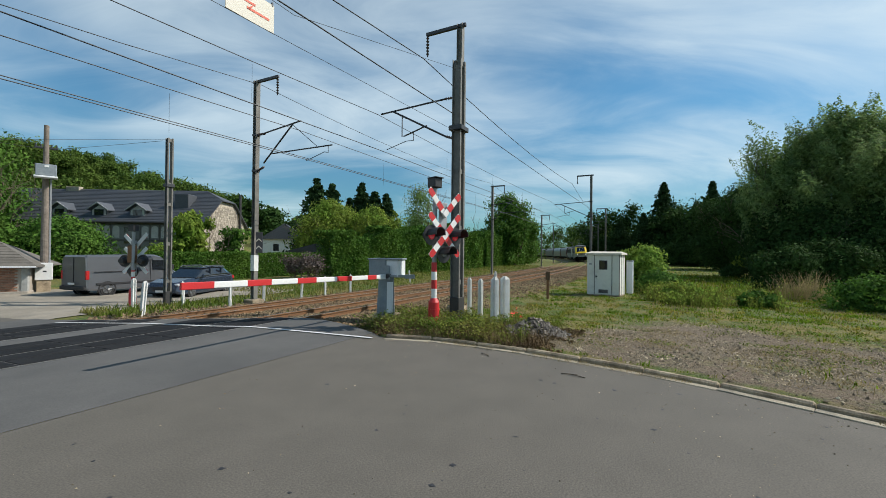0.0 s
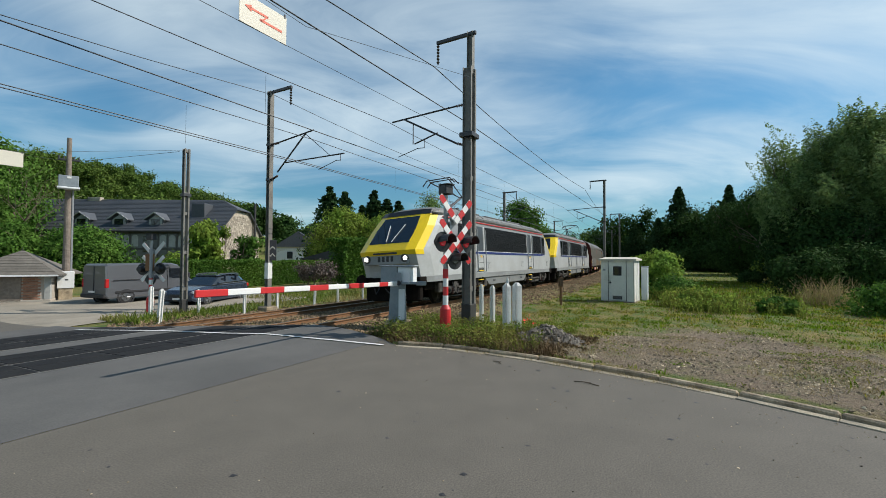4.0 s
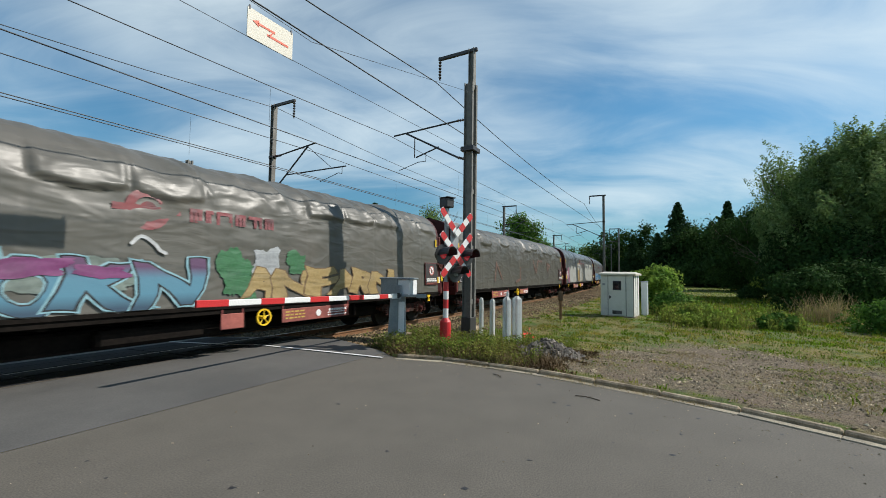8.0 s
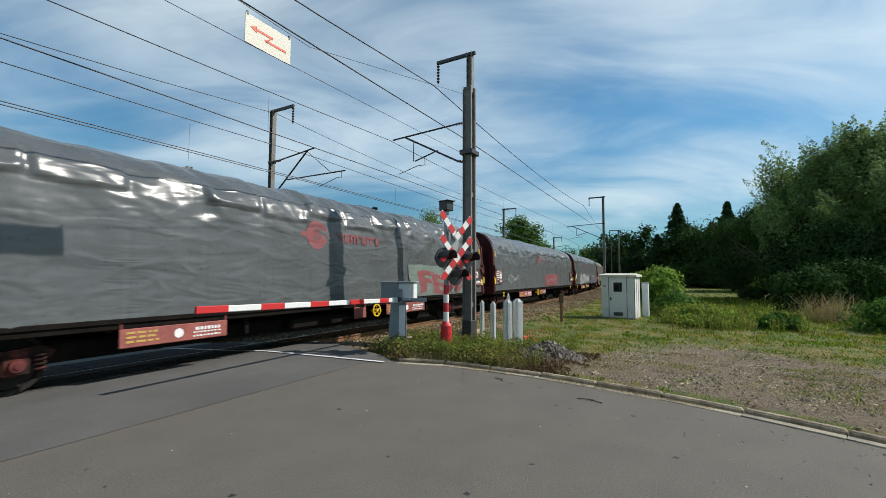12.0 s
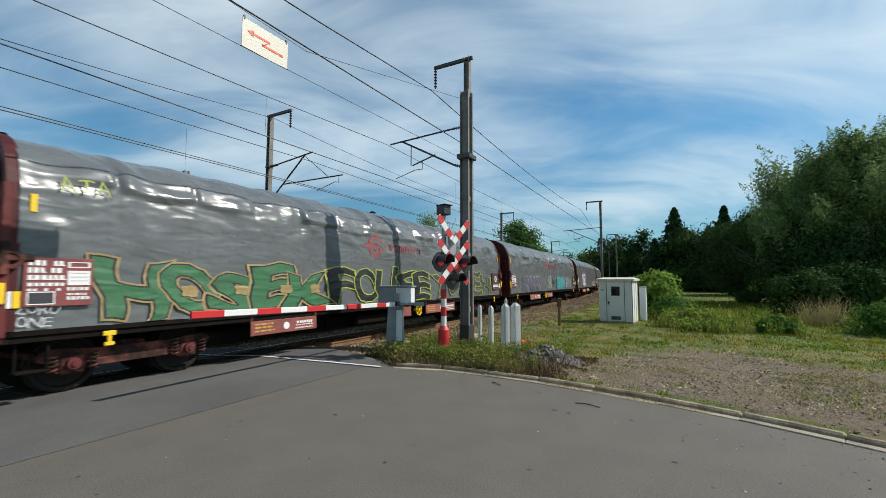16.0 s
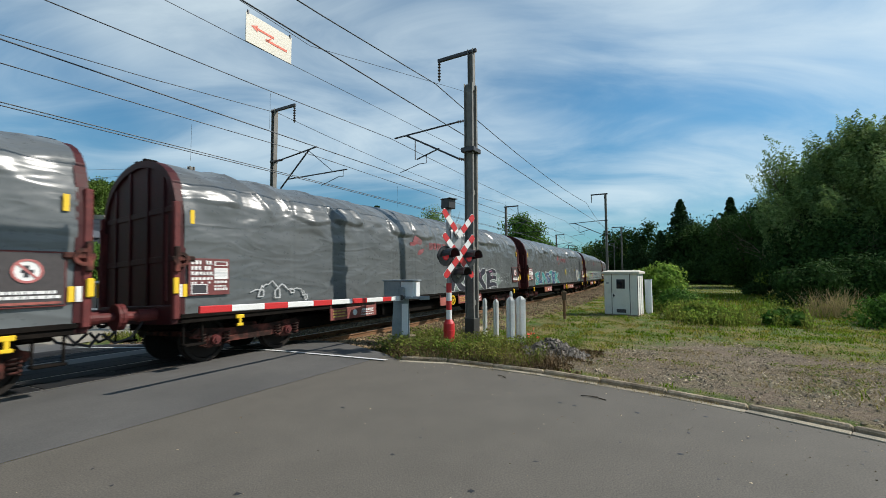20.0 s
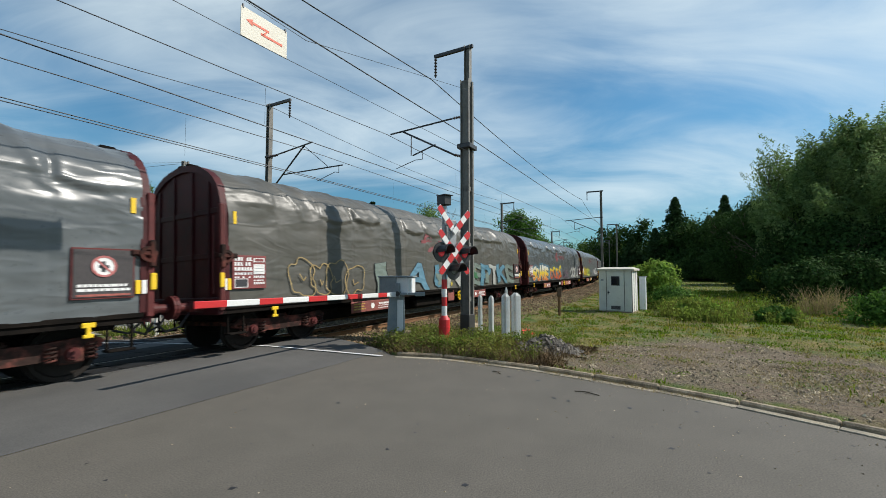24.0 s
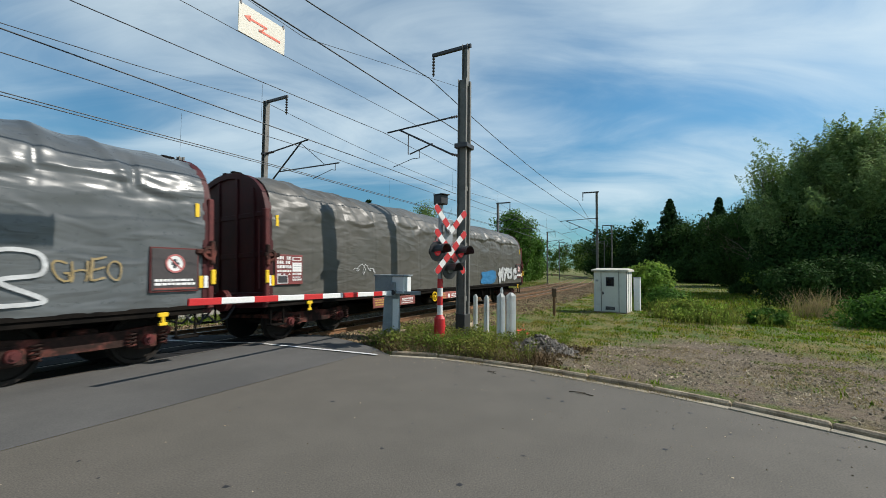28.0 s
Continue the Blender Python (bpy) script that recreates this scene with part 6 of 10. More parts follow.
# ---------------------------------------------------------------- paint on the tarpaulins
COLOURS = {"w": (0.66, 0.67, 0.67), "s": (0.42, 0.44, 0.45), "k": (0.015, 0.015, 0.018), "b": (0.04, 0.24, 0.50), "lb": (0.32, 0.58, 0.66), "t": (0.03, 0.36, 0.36), "g": (0.06, 0.22, 0.09), "lg": (0.50, 0.60, 0.08), "y": (0.80, 0.62, 0.03),
           "o": (0.75, 0.24, 0.02), "r": (0.55, 0.03, 0.04), "p": (0.55, 0.22, 0.36), "v": (0.17, 0.15, 0.22), "oc": (0.50, 0.36, 0.15), "br": (0.24, 0.15, 0.07), "pg": (0.24, 0.30, 0.26), "fs": (0.26, 0.27, 0.265), "bo": (0.25, 0.155, 0.075), "cr": (0.55, 0.55, 0.51), "sb": (0.05, 0.19, 0.30), "fp": (0.20, 0.245, 0.205), "fg": (0.13, 0.145, 0.14), "n": (0.02, 0.04, 0.13), "rf": (0.26, 0.075, 0.07), "rb": (0.23, 0.135, 0.105), "rs": (0.42, 0.06, 0.065), "or": (0.52, 0.24, 0.045), "sk": (0.16, 0.34, 0.46), "skf": (0.13, 0.30, 0.40), "ly": (0.58, 0.62, 0.10), "vp": (0.26, 0.06, 0.20), "ku": (0.028, 0.028, 0.045), "nb": (0.03, 0.09, 0.22), "fd": (0.085, 0.085, 0.09)}
COLOURS = {key: tuple(x * (0.82 if key in ("w", "s", "k") else 0.72) for x in c) for key, c in COLOURS.items()}
PAINT = {key: mat("spray_" + key, tuple(0.92 * x + 0.08 * 0.08 for x in c), 0.42, var=0.14, scale=1.6, fine=22, bump=0, col2=tuple(0.62 * x + 0.38 * 0.08 for x in c), spread=(0.48, 0.76)) for key, c in COLOURS.items()}
for spray in PAINT.values():
    creases(spray, 0.20)
SHAPES = [[[(0.05, 0), (0.0, 0.95), (0.75, 0.8), (0.1, 0.45)]], [[(0.85, 0.9), (0.2, 0.95), (0.05, 0.4), (0.3, 0.05), (0.9, 0.15)]], [[(0, 0), (0.45, 1.0), (0.85, 0.0)], [(0.1, 0.35), (1.0, 0.4)]],
          [[(0.1, 0.05), (0.05, 0.9), (0.8, 0.65), (0.75, 0.2), (0.1, 0.05)]], [[(0, 1), (0.45, 0.1), (0.9, 1.05)], [(0.45, 0.1), (0.4, -0.1)]], [[(0.1, 0), (0.15, 1)], [(0.9, 0.95), (0.15, 0.45), (0.95, 0.0)]],
          [[(0.85, 0.85), (0.25, 1.0), (0.1, 0.62), (0.8, 0.42), (0.65, 0.02), (0, 0.15)]], [[(0.05, 0), (0.1, 1.0), (0.75, 0.05), (0.85, 1.05)]], [[(0.1, 0.2), (0.15, 0.85), (0.65, 0.95), (0.85, 0.25), (0.1, 0.2)]],
          [[(0.0, 0.95), (0.95, 0.9)], [(0.5, 0.9), (0.42, 0)]], [[(0.0, 0.9), (0.15, 0.1), (0.75, 0.1), (0.85, 1.0)]]]


def fade_paint(name, stops):
    """Spray paint that fades from one colour to the next with height on the tarpaulin."""
    m = mat(name, stops[0][1], 0.5, var=0.1, scale=2.5, fine=9, bump=0.2)
    n, l = m.node_tree.nodes, m.node_tree.links
    co, sep, ramp = n.new("ShaderNodeTexCoord"), n.new("ShaderNodeSeparateXYZ"), n.new("ShaderNodeValToRGB")
    rng = n.new("ShaderNodeMapRange")
    rng.inputs["From Min"].default_value, rng.inputs["From Max"].default_value = 1.05, 2.05
    l.new(co.outputs["Object"], sep.inputs[0])
    l.new(sep.outputs["Z"], rng.inputs["Value"])
    l.new(rng.outputs[0], ramp.inputs[0])
    while len(ramp.color_ramp.elements) < len(stops):
        ramp.color_ramp.elements.new(0.5)
    for e, (at, c) in zip(ramp.color_ramp.elements, stops):
        e.position, e.color = at, (*c, 1)
    l.new(ramp.outputs[0], n["Principled BSDF"].inputs["Base Color"])
    return m


PAINT["fire"] = fade_paint("spray_fire", [(0.02, (0.50, 0.10, 0.012)), (0.30, (0.60, 0.27, 0.012)), (0.58, (0.62, 0.46, 0.02)), (0.92, (0.54, 0.52, 0.46))])
PAINT["tide"] = fade_paint("spray_tide", [(0.05, (0.035, 0.07, 0.11)), (0.28, (0.085, 0.22, 0.30)), (0.55, (0.09, 0.22, 0.30)), (0.75, (0.11, 0.055, 0.115))])
PAINT["fire_red"] = fade_paint("spray_fire_red", [(0.1, (0.42, 0.05, 0.01)), (0.6, (0.55, 0.14, 0.01)), (0.75, (0.56, 0.40, 0.02)), (0.95, (0.56, 0.42, 0.02))])
PAINT["rf"] = creases(mat("faded_red", (0.25, 0.070, 0.074), 0.45, var=0.1, scale=3.0, fine=12, bump=0, col2=(0.14, 0.075, 0.078), spread=(0.48, 0.70)), 0.2)


def strokes(b, lines, r, y, step=0.0005, n=8, vary=None):
    """Round-ended strokes of half-width r on the side of a wagon, each a hair further out."""
    for line in lines:
        for (xa, za), (xb, zb) in zip(line, line[1:]):
            ang = math.atan2(zb - za, xb - xa)
            if vary:
                r = vary[0] + vary[1] * (0.62 + 0.76 * abs(math.sin(7.3 * xa + 3.1 * za)))
            ring = [(xb + r * math.cos(ang + math.pi * (k / n - 0.5)), zb + r * math.sin(ang + math.pi * (k / n - 0.5))) for k in range(n + 1)]
            ring += [(xa + r * math.cos(ang + math.pi * (k / n + 0.5)), za + r * math.sin(ang + math.pi * (k / n + 0.5))) for k in range(n + 1)]
            b.add([(px, -y, pz) for px, pz in ring], [tuple(range(len(ring)))])
            y += step
    return y


def bubbles(w, xa, z, cell, height, n, fill, outline, rnd, back, cut):
    """A sprayed piece of n swollen, overlapping forms with thin outlines and inner lines."""
    rings, inner = [], []
    for k in range(n):
        cx, cz = xa + cell * (k + 0.5 + rnd.uniform(-0.08, 0.08)), z + height * (0.5 + rnd.uniform(-0.05, 0.05))
        rx, rz, ph, lobes = cell * rnd.uniform(0.52, 0.66), height * rnd.uniform(0.44, 0.54), rnd.uniform(0, 6.3), rnd.choice((2, 3, 3, 4))
        lean, notch = rnd.uniform(-0.25, 0.25), rnd.uniform(0.08, 0.26)
        ring = []
        for i in range(44):
            a = 2 * math.pi * i / 44
            c, s = math.cos(a), math.sin(a)
            q = 1 / (abs(c) ** 2.8 + abs(s) ** 2.8) ** (1 / 2.8)
            q *= 1 - notch * max(0.0, math.cos(lobes * a + ph)) ** 3 + 0.05 * math.sin(5 * a + 2 * ph)
            ring.append((cx + rx * c * q + lean * rz * s * q, cz + rz * s * q))
        rings.append(ring)
        top = cz + rnd.uniform(-0.05, 0.25) * rz
        inner.append([(cx + rnd.uniform(-0.35, -0.1) * rx, top), (cx + rnd.uniform(-0.2, 0.1) * rx, top - 0.35 * rz), (cx + rnd.uniform(-0.1, 0.35) * rx, top + rnd.uniform(-0.5, 0.1) * rz)])
        if rnd.random() < 0.6:
            inner.append([(cx + rnd.uniform(-0.5, 0.0) * rx, cz + 0.6 * rz), (cx + rnd.uniform(-0.3, 0.3) * rx, cz + 0.2 * rz)])
    closed = [ring + ring[:1] for ring in rings]
    pen = min(0.028, max(0.012, 0.6 * cut))
    if back:
        b = Build()
        strokes(b, closed, 0.10, 1.474, 0.00002, 3)
        tagged(part("graffiti_cloud", b, PAINT[back], w), kind="stuff")
    if fill:
        b = Build()
        for i, ring in enumerate(rings):
            b.add([(px, -1.479 - 0.0006 * i, pz) for px, pz in ring], [tuple(range(len(ring)))])
        tagged(part("graffiti_fill", b, PAINT[fill], w), kind="stuff")
    if outline:
        b = Build()
        strokes(b, closed + inner, pen, 1.486, 0.00002, 3)
        tagged(part("graffiti_outline", b, PAINT[outline], w), kind="stuff")


def graffiti(w, x, z, width, height, n, fill, outline, seed, back=None, thick=0.2, cut=0.05):
    """A sprayed piece: n abstract letter forms with an outline, a fill and a gleam; x from the wagon's front."""
    rnd = random.Random(seed)
    xa = -BODY / 2 + x
    cell = width / n
    if thick >= 0.24 or (fill is None and thick <= 0.14):
        bubbles(w, xa, z, cell, height, n, fill, outline, rnd, back, cut)
        return
    lines = []
    for k in range(n):
        slant, up = rnd.uniform(-0.18, 0.18), rnd.uniform(-0.06, 0.06) * height
        flip, mirror = rnd.random() < 0.5, rnd.random() < 0.5
        form = rnd.choice(SHAPES) + [[(rnd.uniform(0, 1), rnd.uniform(0, 1)), (rnd.uniform(0.2, 1.2), rnd.uniform(0, 1))]]
        for line in form:
            row = []
            for a, c in line:
                a, c = (1 - a if mirror else a), min(1, max(0, 1 - c if flip else c))
                row.append((xa + cell * (k + 0.05 + 0.9 * a + slant * c) + rnd.uniform(-0.13, 0.13) * cell, z + up + height * (0.1 + 0.8 * c) + rnd.uniform(-0.1, 0.1) * height))
            lines.append(row)
    r = thick * min(cell, height) * 0.8
    if back:
        b = Build()
        strokes(b, lines, r, 1.476, n=3, vary=(2.4 * cut, r))
        tagged(part("graffiti_cloud", b, PAINT[back], w), kind="stuff")
    if outline:
        b = Build()
        strokes(b, lines, r, 1.482, n=3, vary=(cut, r))
        tagged(part("graffiti_outline", b, PAINT[outline], w), kind="stuff")
    if fill:
        b = Build()
        strokes(b, lines, r, 1.490, n=3, vary=(0.0, r))
        tagged(part("graffiti_fill", b, PAINT[fill], w), kind="stuff")
        if r > 0.07:
            b = Build()
            gleam = [[(p[0] + 0.3 * r, p[1] + 0.35 * r) for p in line[:2]] for line in lines[::2]]
            strokes(b, gleam, max(0.008, 0.06 * r), 1.498)
            tagged(part("graffiti_gleam", b, PAINT["w" if fill != "w" else "s"], w), kind="stuff")


def scrawl(w, x, z, width, height, colour, seed, loops=7, r=0.014):
    """A quick one-line tag that spells nothing."""
    rnd = random.Random(seed)
    pts = []
    for k in range(loops * 9):
        f = k / (loops * 9)
        a = 2 * math.pi * f * loops + 1.3 * math.sin(5.0 * f * loops + seed) + rnd.uniform(-0.3, 0.3)
        pts.append((-BODY / 2 + x + width * (f + 0.09 * math.sin(a * 1.0)), z + height * (0.5 + 0.42 * math.cos(a + rnd.uniform(-0.25, 0.25)) * (0.6 + 0.4 * math.sin(f * 9 + seed)))))
    b = Build()
    strokes(b, [pts], 0.7 * r, 1.483, 0.0002, 4)
    tagged(part("graffiti_tag", b, PAINT[colour], w), kind="stuff")


def patch(w, x, z, width, height, colour, seed, y=1.474, ragged=0.12):
    """A rolled or sprayed patch of one colour with a ragged edge."""
    rnd = random.Random(seed)
    n = 60
    ring = []
    for k in range(n):
        a = 2 * math.pi * k / n
        c, s = math.cos(a), math.sin(a)
        q = 1 / max(abs(c), abs(s)) ** 0.8
        e = 1 + 0.5 * ragged * (math.sin(2 * a + seed) + 0.7 * math.sin(5 * a + 1.7 * seed) + 0.4 * rnd.uniform(-1, 1))
        ring.append((-BODY / 2 + x + width * (0.5 + 0.5 * c * q * e), z + height * (0.5 + 0.5 * s * q * e)))
    b = Build().add([(p, -y, q) for p, q in ring], [tuple(range(n))])
    part("paint_patch", b, PAINT[colour], w)


def word_mesh(text, size, bold=0.0, shear=0.0):
    cu = bpy.data.curves.new("lettering", "FONT")
    cu.body, cu.size, cu.offset, cu.shear = text, size, bold, shear
    cu.resolution_u = 3
    ob = bpy.data.objects.new("lettering", cu)
    me = bpy.data.meshes.new_from_object(ob)
    bpy.data.objects.remove(ob)
    return me


GLYPHS = {}


def glyph(ch, bold):
    """Corners (n, 2) and faces of one letter at size 1, swollen by bold; and its plain bounds."""
    key = (ch, round(bold, 3))
    if key not in GLYPHS:
        me = word_mesh(ch, 1.0, bold)
        bm = bmesh.new()
        bm.from_mesh(me)
        bmesh.ops.remove_doubles(bm, verts=bm.verts, dist=0.0005)
        bmesh.ops.subdivide_edges(bm, edges=[e for e in bm.edges if e.calc_length() > 0.09], cuts=2)
        bm.verts.index_update()
        GLYPHS[key] = ([(v.co.x, v.co.y) for v in bm.verts], [tuple(v.index for v in f.verts) for f in bm.faces])
        bm.free()
        bpy.data.meshes.remove(me)
    return GLYPHS[key]


def piece(w, text, x, z, width, height, fill, outline, seed, bold=0.06, cut=0.035, outer=None, rim=0.07, back=None, cloud=0.16, lean=0.12, wild=1.0, lap=0.10):
    """A sprayed word of swollen, jostling letters: each has a fill and an outline and overlaps the one before."""
    rnd = random.Random(seed)
    fills = fill if isinstance(fill, (list, tuple)) else [fill] * len(text)
    weights = [0.55 if c in "I!1" else (1.25 if c in "MWNK" else 1.0) for c in text]
    bold, cut, rim = 0.55 * bold if bold > 0 else bold, 0.8 * cut, 0.8 * rim
    lap = 0.30 * lap
    edge = max(0.0, bold) + cut * (outline is not None) + rim * (outer is not None)
    edge += max(0.0, lap) * width / len(text)
    unit = (width - 2 * edge) / sum(weights)
    height, z = max(0.1, height - 1.1 * edge), z + 0.6 * edge
    em = height / 0.72
    layers = {}
    at = -BODY / 2 + x + edge
    for i, ch in enumerate(text):
        cell = unit * weights[i]
        if ch == " ":
            at += cell
            continue
        plain = glyph(ch, 0.0)[0]
        lo_x, hi_x = min(p[0] for p in plain), max(p[0] for p in plain)
        lo_y, hi_y = min(p[1] for p in plain), max(p[1] for p in plain)
        span_x, span_y = max(0.12, hi_x - lo_x), max(0.2, hi_y - lo_y)
        sh, flare, ph, ph2 = rnd.uniform(-lean, lean), rnd.uniform(-0.15, 0.22) * wild, rnd.uniform(0, 6.3), rnd.uniform(0, 6.3)
        drop, grow = rnd.uniform(-0.05, 0.05) * height * wild, 1 + rnd.uniform(-0.06, 0.10) * wild

        fit = max(0.6, 1 - 1.3 * (max(0.0, bold) + cut * (outline is not None)) / cell) + 2 * lap

        def warp(px, py):
            u, v = (px - lo_x) / span_x, (py - lo_y) / span_y
            u2 = 0.5 + (u - 0.5) * fit * (1 + flare * (v - 0.5)) + sh * (v - 0.5) + 0.045 * wild * math.sin(5.0 * v + ph)
            v2 = v * grow + 0.05 * wild * math.sin(4.2 * u + ph2)
            return at + cell * u2, max(1.05, z + drop + height * v2)
        base = bold / em
        for name, key, off, lift in (("graffiti_cloud", back, (bold + cut + cloud) / em, -0.0030), ("graffiti_edge", outer, (bold + cut + rim) / em, 0.0), ("graffiti_outline", outline, (bold + cut) / em, 0.0004), ("graffiti_fill", fills[i], base, 0.0008)):
            if key is None:
                continue
            vs, fs = glyph(ch, off)
            y = -(1.476 + 0.0014 * i * (0.2 if name == "graffiti_cloud" else 1.0) + lift)
            b = layers.setdefault((name, key), Build())
            b.add([(px, y, pz) for px, pz in (warp(*v) for v in vs)], fs)
        at += cell
    for (name, key), b in layers.items():
        me = bpy.data.meshes.new(name)
        me.from_pydata(b.v, [], b.f)
        me.materials.append(PAINT[key])
        tagged(part(name, me, None, w), kind="stuff")


def handwriting(w, text, x, z, width, height, colour, seed, pen=-0.022, wild=1.2):
    """A thin hand-sprayed line of letters."""
    piece(w, text, x, z, width, height, colour, None, seed, bold=pen * height / 0.72, lean=0.2, wild=wild, lap=-0.08)


def curve_stroke(w, pts, r, colour, y=1.488):
    """One smooth sprayed line through points given from the wagon's front."""
    line = []
    for k in range(len(pts) - 1):
        p0, p1, p2, p3 = pts[max(0, k - 1)], pts[k], pts[k + 1], pts[min(len(pts) - 1, k + 2)]
        for j in range(6):
            f = j / 6
            line.append(tuple(0.5 * (2 * p1[a] + (p2[a] - p0[a]) * f + (2 * p0[a] - 5 * p1[a] + 4 * p2[a] - p3[a]) * f * f + (3 * p1[a] - p0[a] - 3 * p2[a] + p3[a]) * f ** 3) for a in (0, 1)))
    line.append(pts[-1])
    b = Build()
    strokes(b, [[(-BODY / 2 + px, pz) for px, pz in line]], r, y, 0.00005, 4)
    tagged(part("graffiti_tag", b, PAINT[colour], w), kind="stuff")


def red_mark(w, k):
    """The owner's faded red mark: a ringed disc with a bar through it, and a row of worn letter stumps."""
    rnd = random.Random(k)
    x, z = -BODY / 2 + 8.2, 2.82
    b = Build()
    b.ring((x, -1.474, z), (0, 1, 0), 0.37, 0.22 if k % 2 else 0.10, 0.003, 26)
    b.ring((x, -1.474, z), (0, 1, 0), 0.14, 0.02, 0.003, 18)
    b.box(x - 0.55, x + 0.55, -1.478, -1.4765, z - 0.06, z + 0.06)
    at = x + 0.72
    for j in range(6):
        ln = (0.24, 0.16, 0.34, 0.24, 0.34, 0.24)[j]
        lo, hi = z - 0.14 + rnd.uniform(-0.02, 0.02), z + 0.12
        for c in (0.0, 0.5, 1.0):
            if rnd.random() < 0.8:
                b.box(at + c * (ln - 0.07), at + c * (ln - 0.07) + 0.07, -1.478, -1.4765, lo, hi)
        b.box(at, at + ln, -1.4795, -1.478, hi - 0.07, hi)
        at += ln + 0.07
    tagged(part("faded_mark", b, PAINT["rf"], w), "faded red mark on the tarpaulin", kind="stuff")


def paint_wagon(w, k):
    """What is sprayed on wagon k, counted from the locomotives; places are metres from its front."""
    if k not in (4, 11):
        red_mark(w, k)
    g = lambda *a, **kw: graffiti(w, *a, **kw)
    word = lambda *a, **kw: piece(w, *a, **kw)
    hand = lambda *a, **kw: handwriting(w, *a, **kw)
    if k == 1:
        word("TOMPEIM", 1.75, 1.12, 4.9, 0.85, "fs", "fg", 1, bold=0.04, cut=0.02)
        patch(w, 6.7, 1.06, 4.1, 0.6, "bo", 2, ragged=0.10)
        word("MOUCE", 6.8, 1.08, 3.8, 0.75, "bo", "br", 5, bold=0.05, cut=0.02)
        hand("OK", 10.8, 1.2, 1.6, 0.7, "s", 3)
        patch(w, 14.2, 1.1, 2.6, 0.6, "oc", 4)
    elif k == 2:
        word("TOEMD", 1.6, 1.08, 2.45, 0.72, "lb", "n", 11, bold=0.085, cut=0.018, lap=0.16)
        word("LOVON", 5.5, 1.2, 3.5, 0.72, "cr", "rs", 12, bold=0.06, cut=0.03, outer="k", rim=0.018, back="t", cloud=0.05)
        hand("YAK", 1.75, 1.12, 0.5, 0.2, "n", 15)
        word("JOLY", 10.9, 1.12, 2.9, 0.65, "w", "k", 13, bold=0.07, cut=0.025)
        scrawl(w, 15.0, 1.2, 2.2, 0.5, "k", 14)
        scrawl(w, 0.5, 1.08, 0.9, 0.18, "lg", 16, 4, 0.016)
    elif k == 3:
        patch(w, 5.4, 1.35, 2.6, 0.62, "pg", 27, ragged=0.3)
        word("SOKN", 5.3, 1.08, 3.95, 0.92, "tide", "k", 21, bold=0.075, cut=0.03, outer="lb", rim=0.03, wild=1.6)
        patch(w, 6.2, 1.62, 0.9, 0.28, "vp", 25, y=1.487, ragged=0.3)
        patch(w, 7.2, 1.60, 0.7, 0.2, "vp", 28, y=1.487, ragged=0.3)
        curve_stroke(w, [(7.95, 2.2), (8.1, 2.33), (8.3, 2.22), (8.4, 2.1), (8.5, 2.05)], 0.03, "w")
        patch(w, 9.55, 1.2, 0.75, 0.95, "g", 22, ragged=0.4)
        patch(w, 11.2, 1.7, 0.6, 0.5, "g", 29, ragged=0.4)
        patch(w, 10.3, 1.6, 0.7, 0.65, "s", 31, ragged=0.3)
        word("ANFARN", 10.0, 1.12, 5.5, 0.68, "oc", "br", 23, bold=0.08, cut=0.022, lap=0.2, wild=1.7)
        scrawl(w, 2.0, 1.5, 2.2, 0.7, "lb", 24)
    elif k == 4:
        # faint rusty strokes of an old piece
        for at in ([(7.4, 1.3), (8.2, 1.45), (8.3, 2.1)], [(10.8, 2.65), (11.4, 1.85), (11.9, 2.6)], [(11.9, 2.6), (12.9, 2.62)], [(14.1, 2.5), (14.3, 1.9)], [(14.1, 2.5), (14.9, 2.35), (14.3, 2.1)], [(4.2, 1.4), (4.5, 2.3), (5.2, 1.5)]):
            b = Build()
            strokes(b, [[(-BODY / 2 + px, pz) for px, pz in at]], 0.07, 1.476, 0.0004, 8)
            tagged(part("faded_stroke", b, PAINT["rb"], w), kind="stuff")
    elif k == 5:
        patch(w, 1.1, 1.06, 0.55, 1.3, "p", 41)
        patch(w, 1.8, 1.06, 3.9, 1.42, "cr", 42, ragged=0.025)
        patch(w, 6.33, 1.10, 3.1, 1.8, "oc", 43, ragged=0.02)
        patch(w, 6.40, 1.12, 2.95, 1.72, "cr", 50, y=1.4765, ragged=0.02)
        patch(w, 6.45, 1.15, 0.95, 1.05, "oc", 48, y=1.479, ragged=0.05)
        patch(w, 7.16, 1.14, 0.5, 1.2, "br", 49, y=1.482, ragged=0.03)
        curve_stroke(w, [(6.36, 2.50), (6.7, 2.58), (7.6, 2.52), (8.4, 2.25), (8.75, 1.85), (8.45, 1.25)], 0.028, "n")
        curve_stroke(w, [(9.42, 2.7), (9.5, 2.2), (9.75, 1.95), (10.2, 2.2), (10.22, 1.6), (9.7, 1.75), (9.45, 1.2)], 0.02, "cr")
        hand("OK", 5.75, 2.1, 0.3, 0.24, "w", 45)
        scrawl(w, 7.8, 1.62, 0.8, 0.28, "w", 44, 4, 0.014)
        patch(w, 11.4, 1.06, 5.9, 1.85, "cr", 46, ragged=0.05)
        curve_stroke(w, [(12.6, 1.9), (13.2, 1.95), (13.3, 1.7), (13.9, 1.75), (14.0, 1.5), (14.6, 1.6)], 0.016, "br")
    elif k == 6:
        patch(w, 2.2, 1.2, 4.2, 0.95, "bo", 54, ragged=0.10)
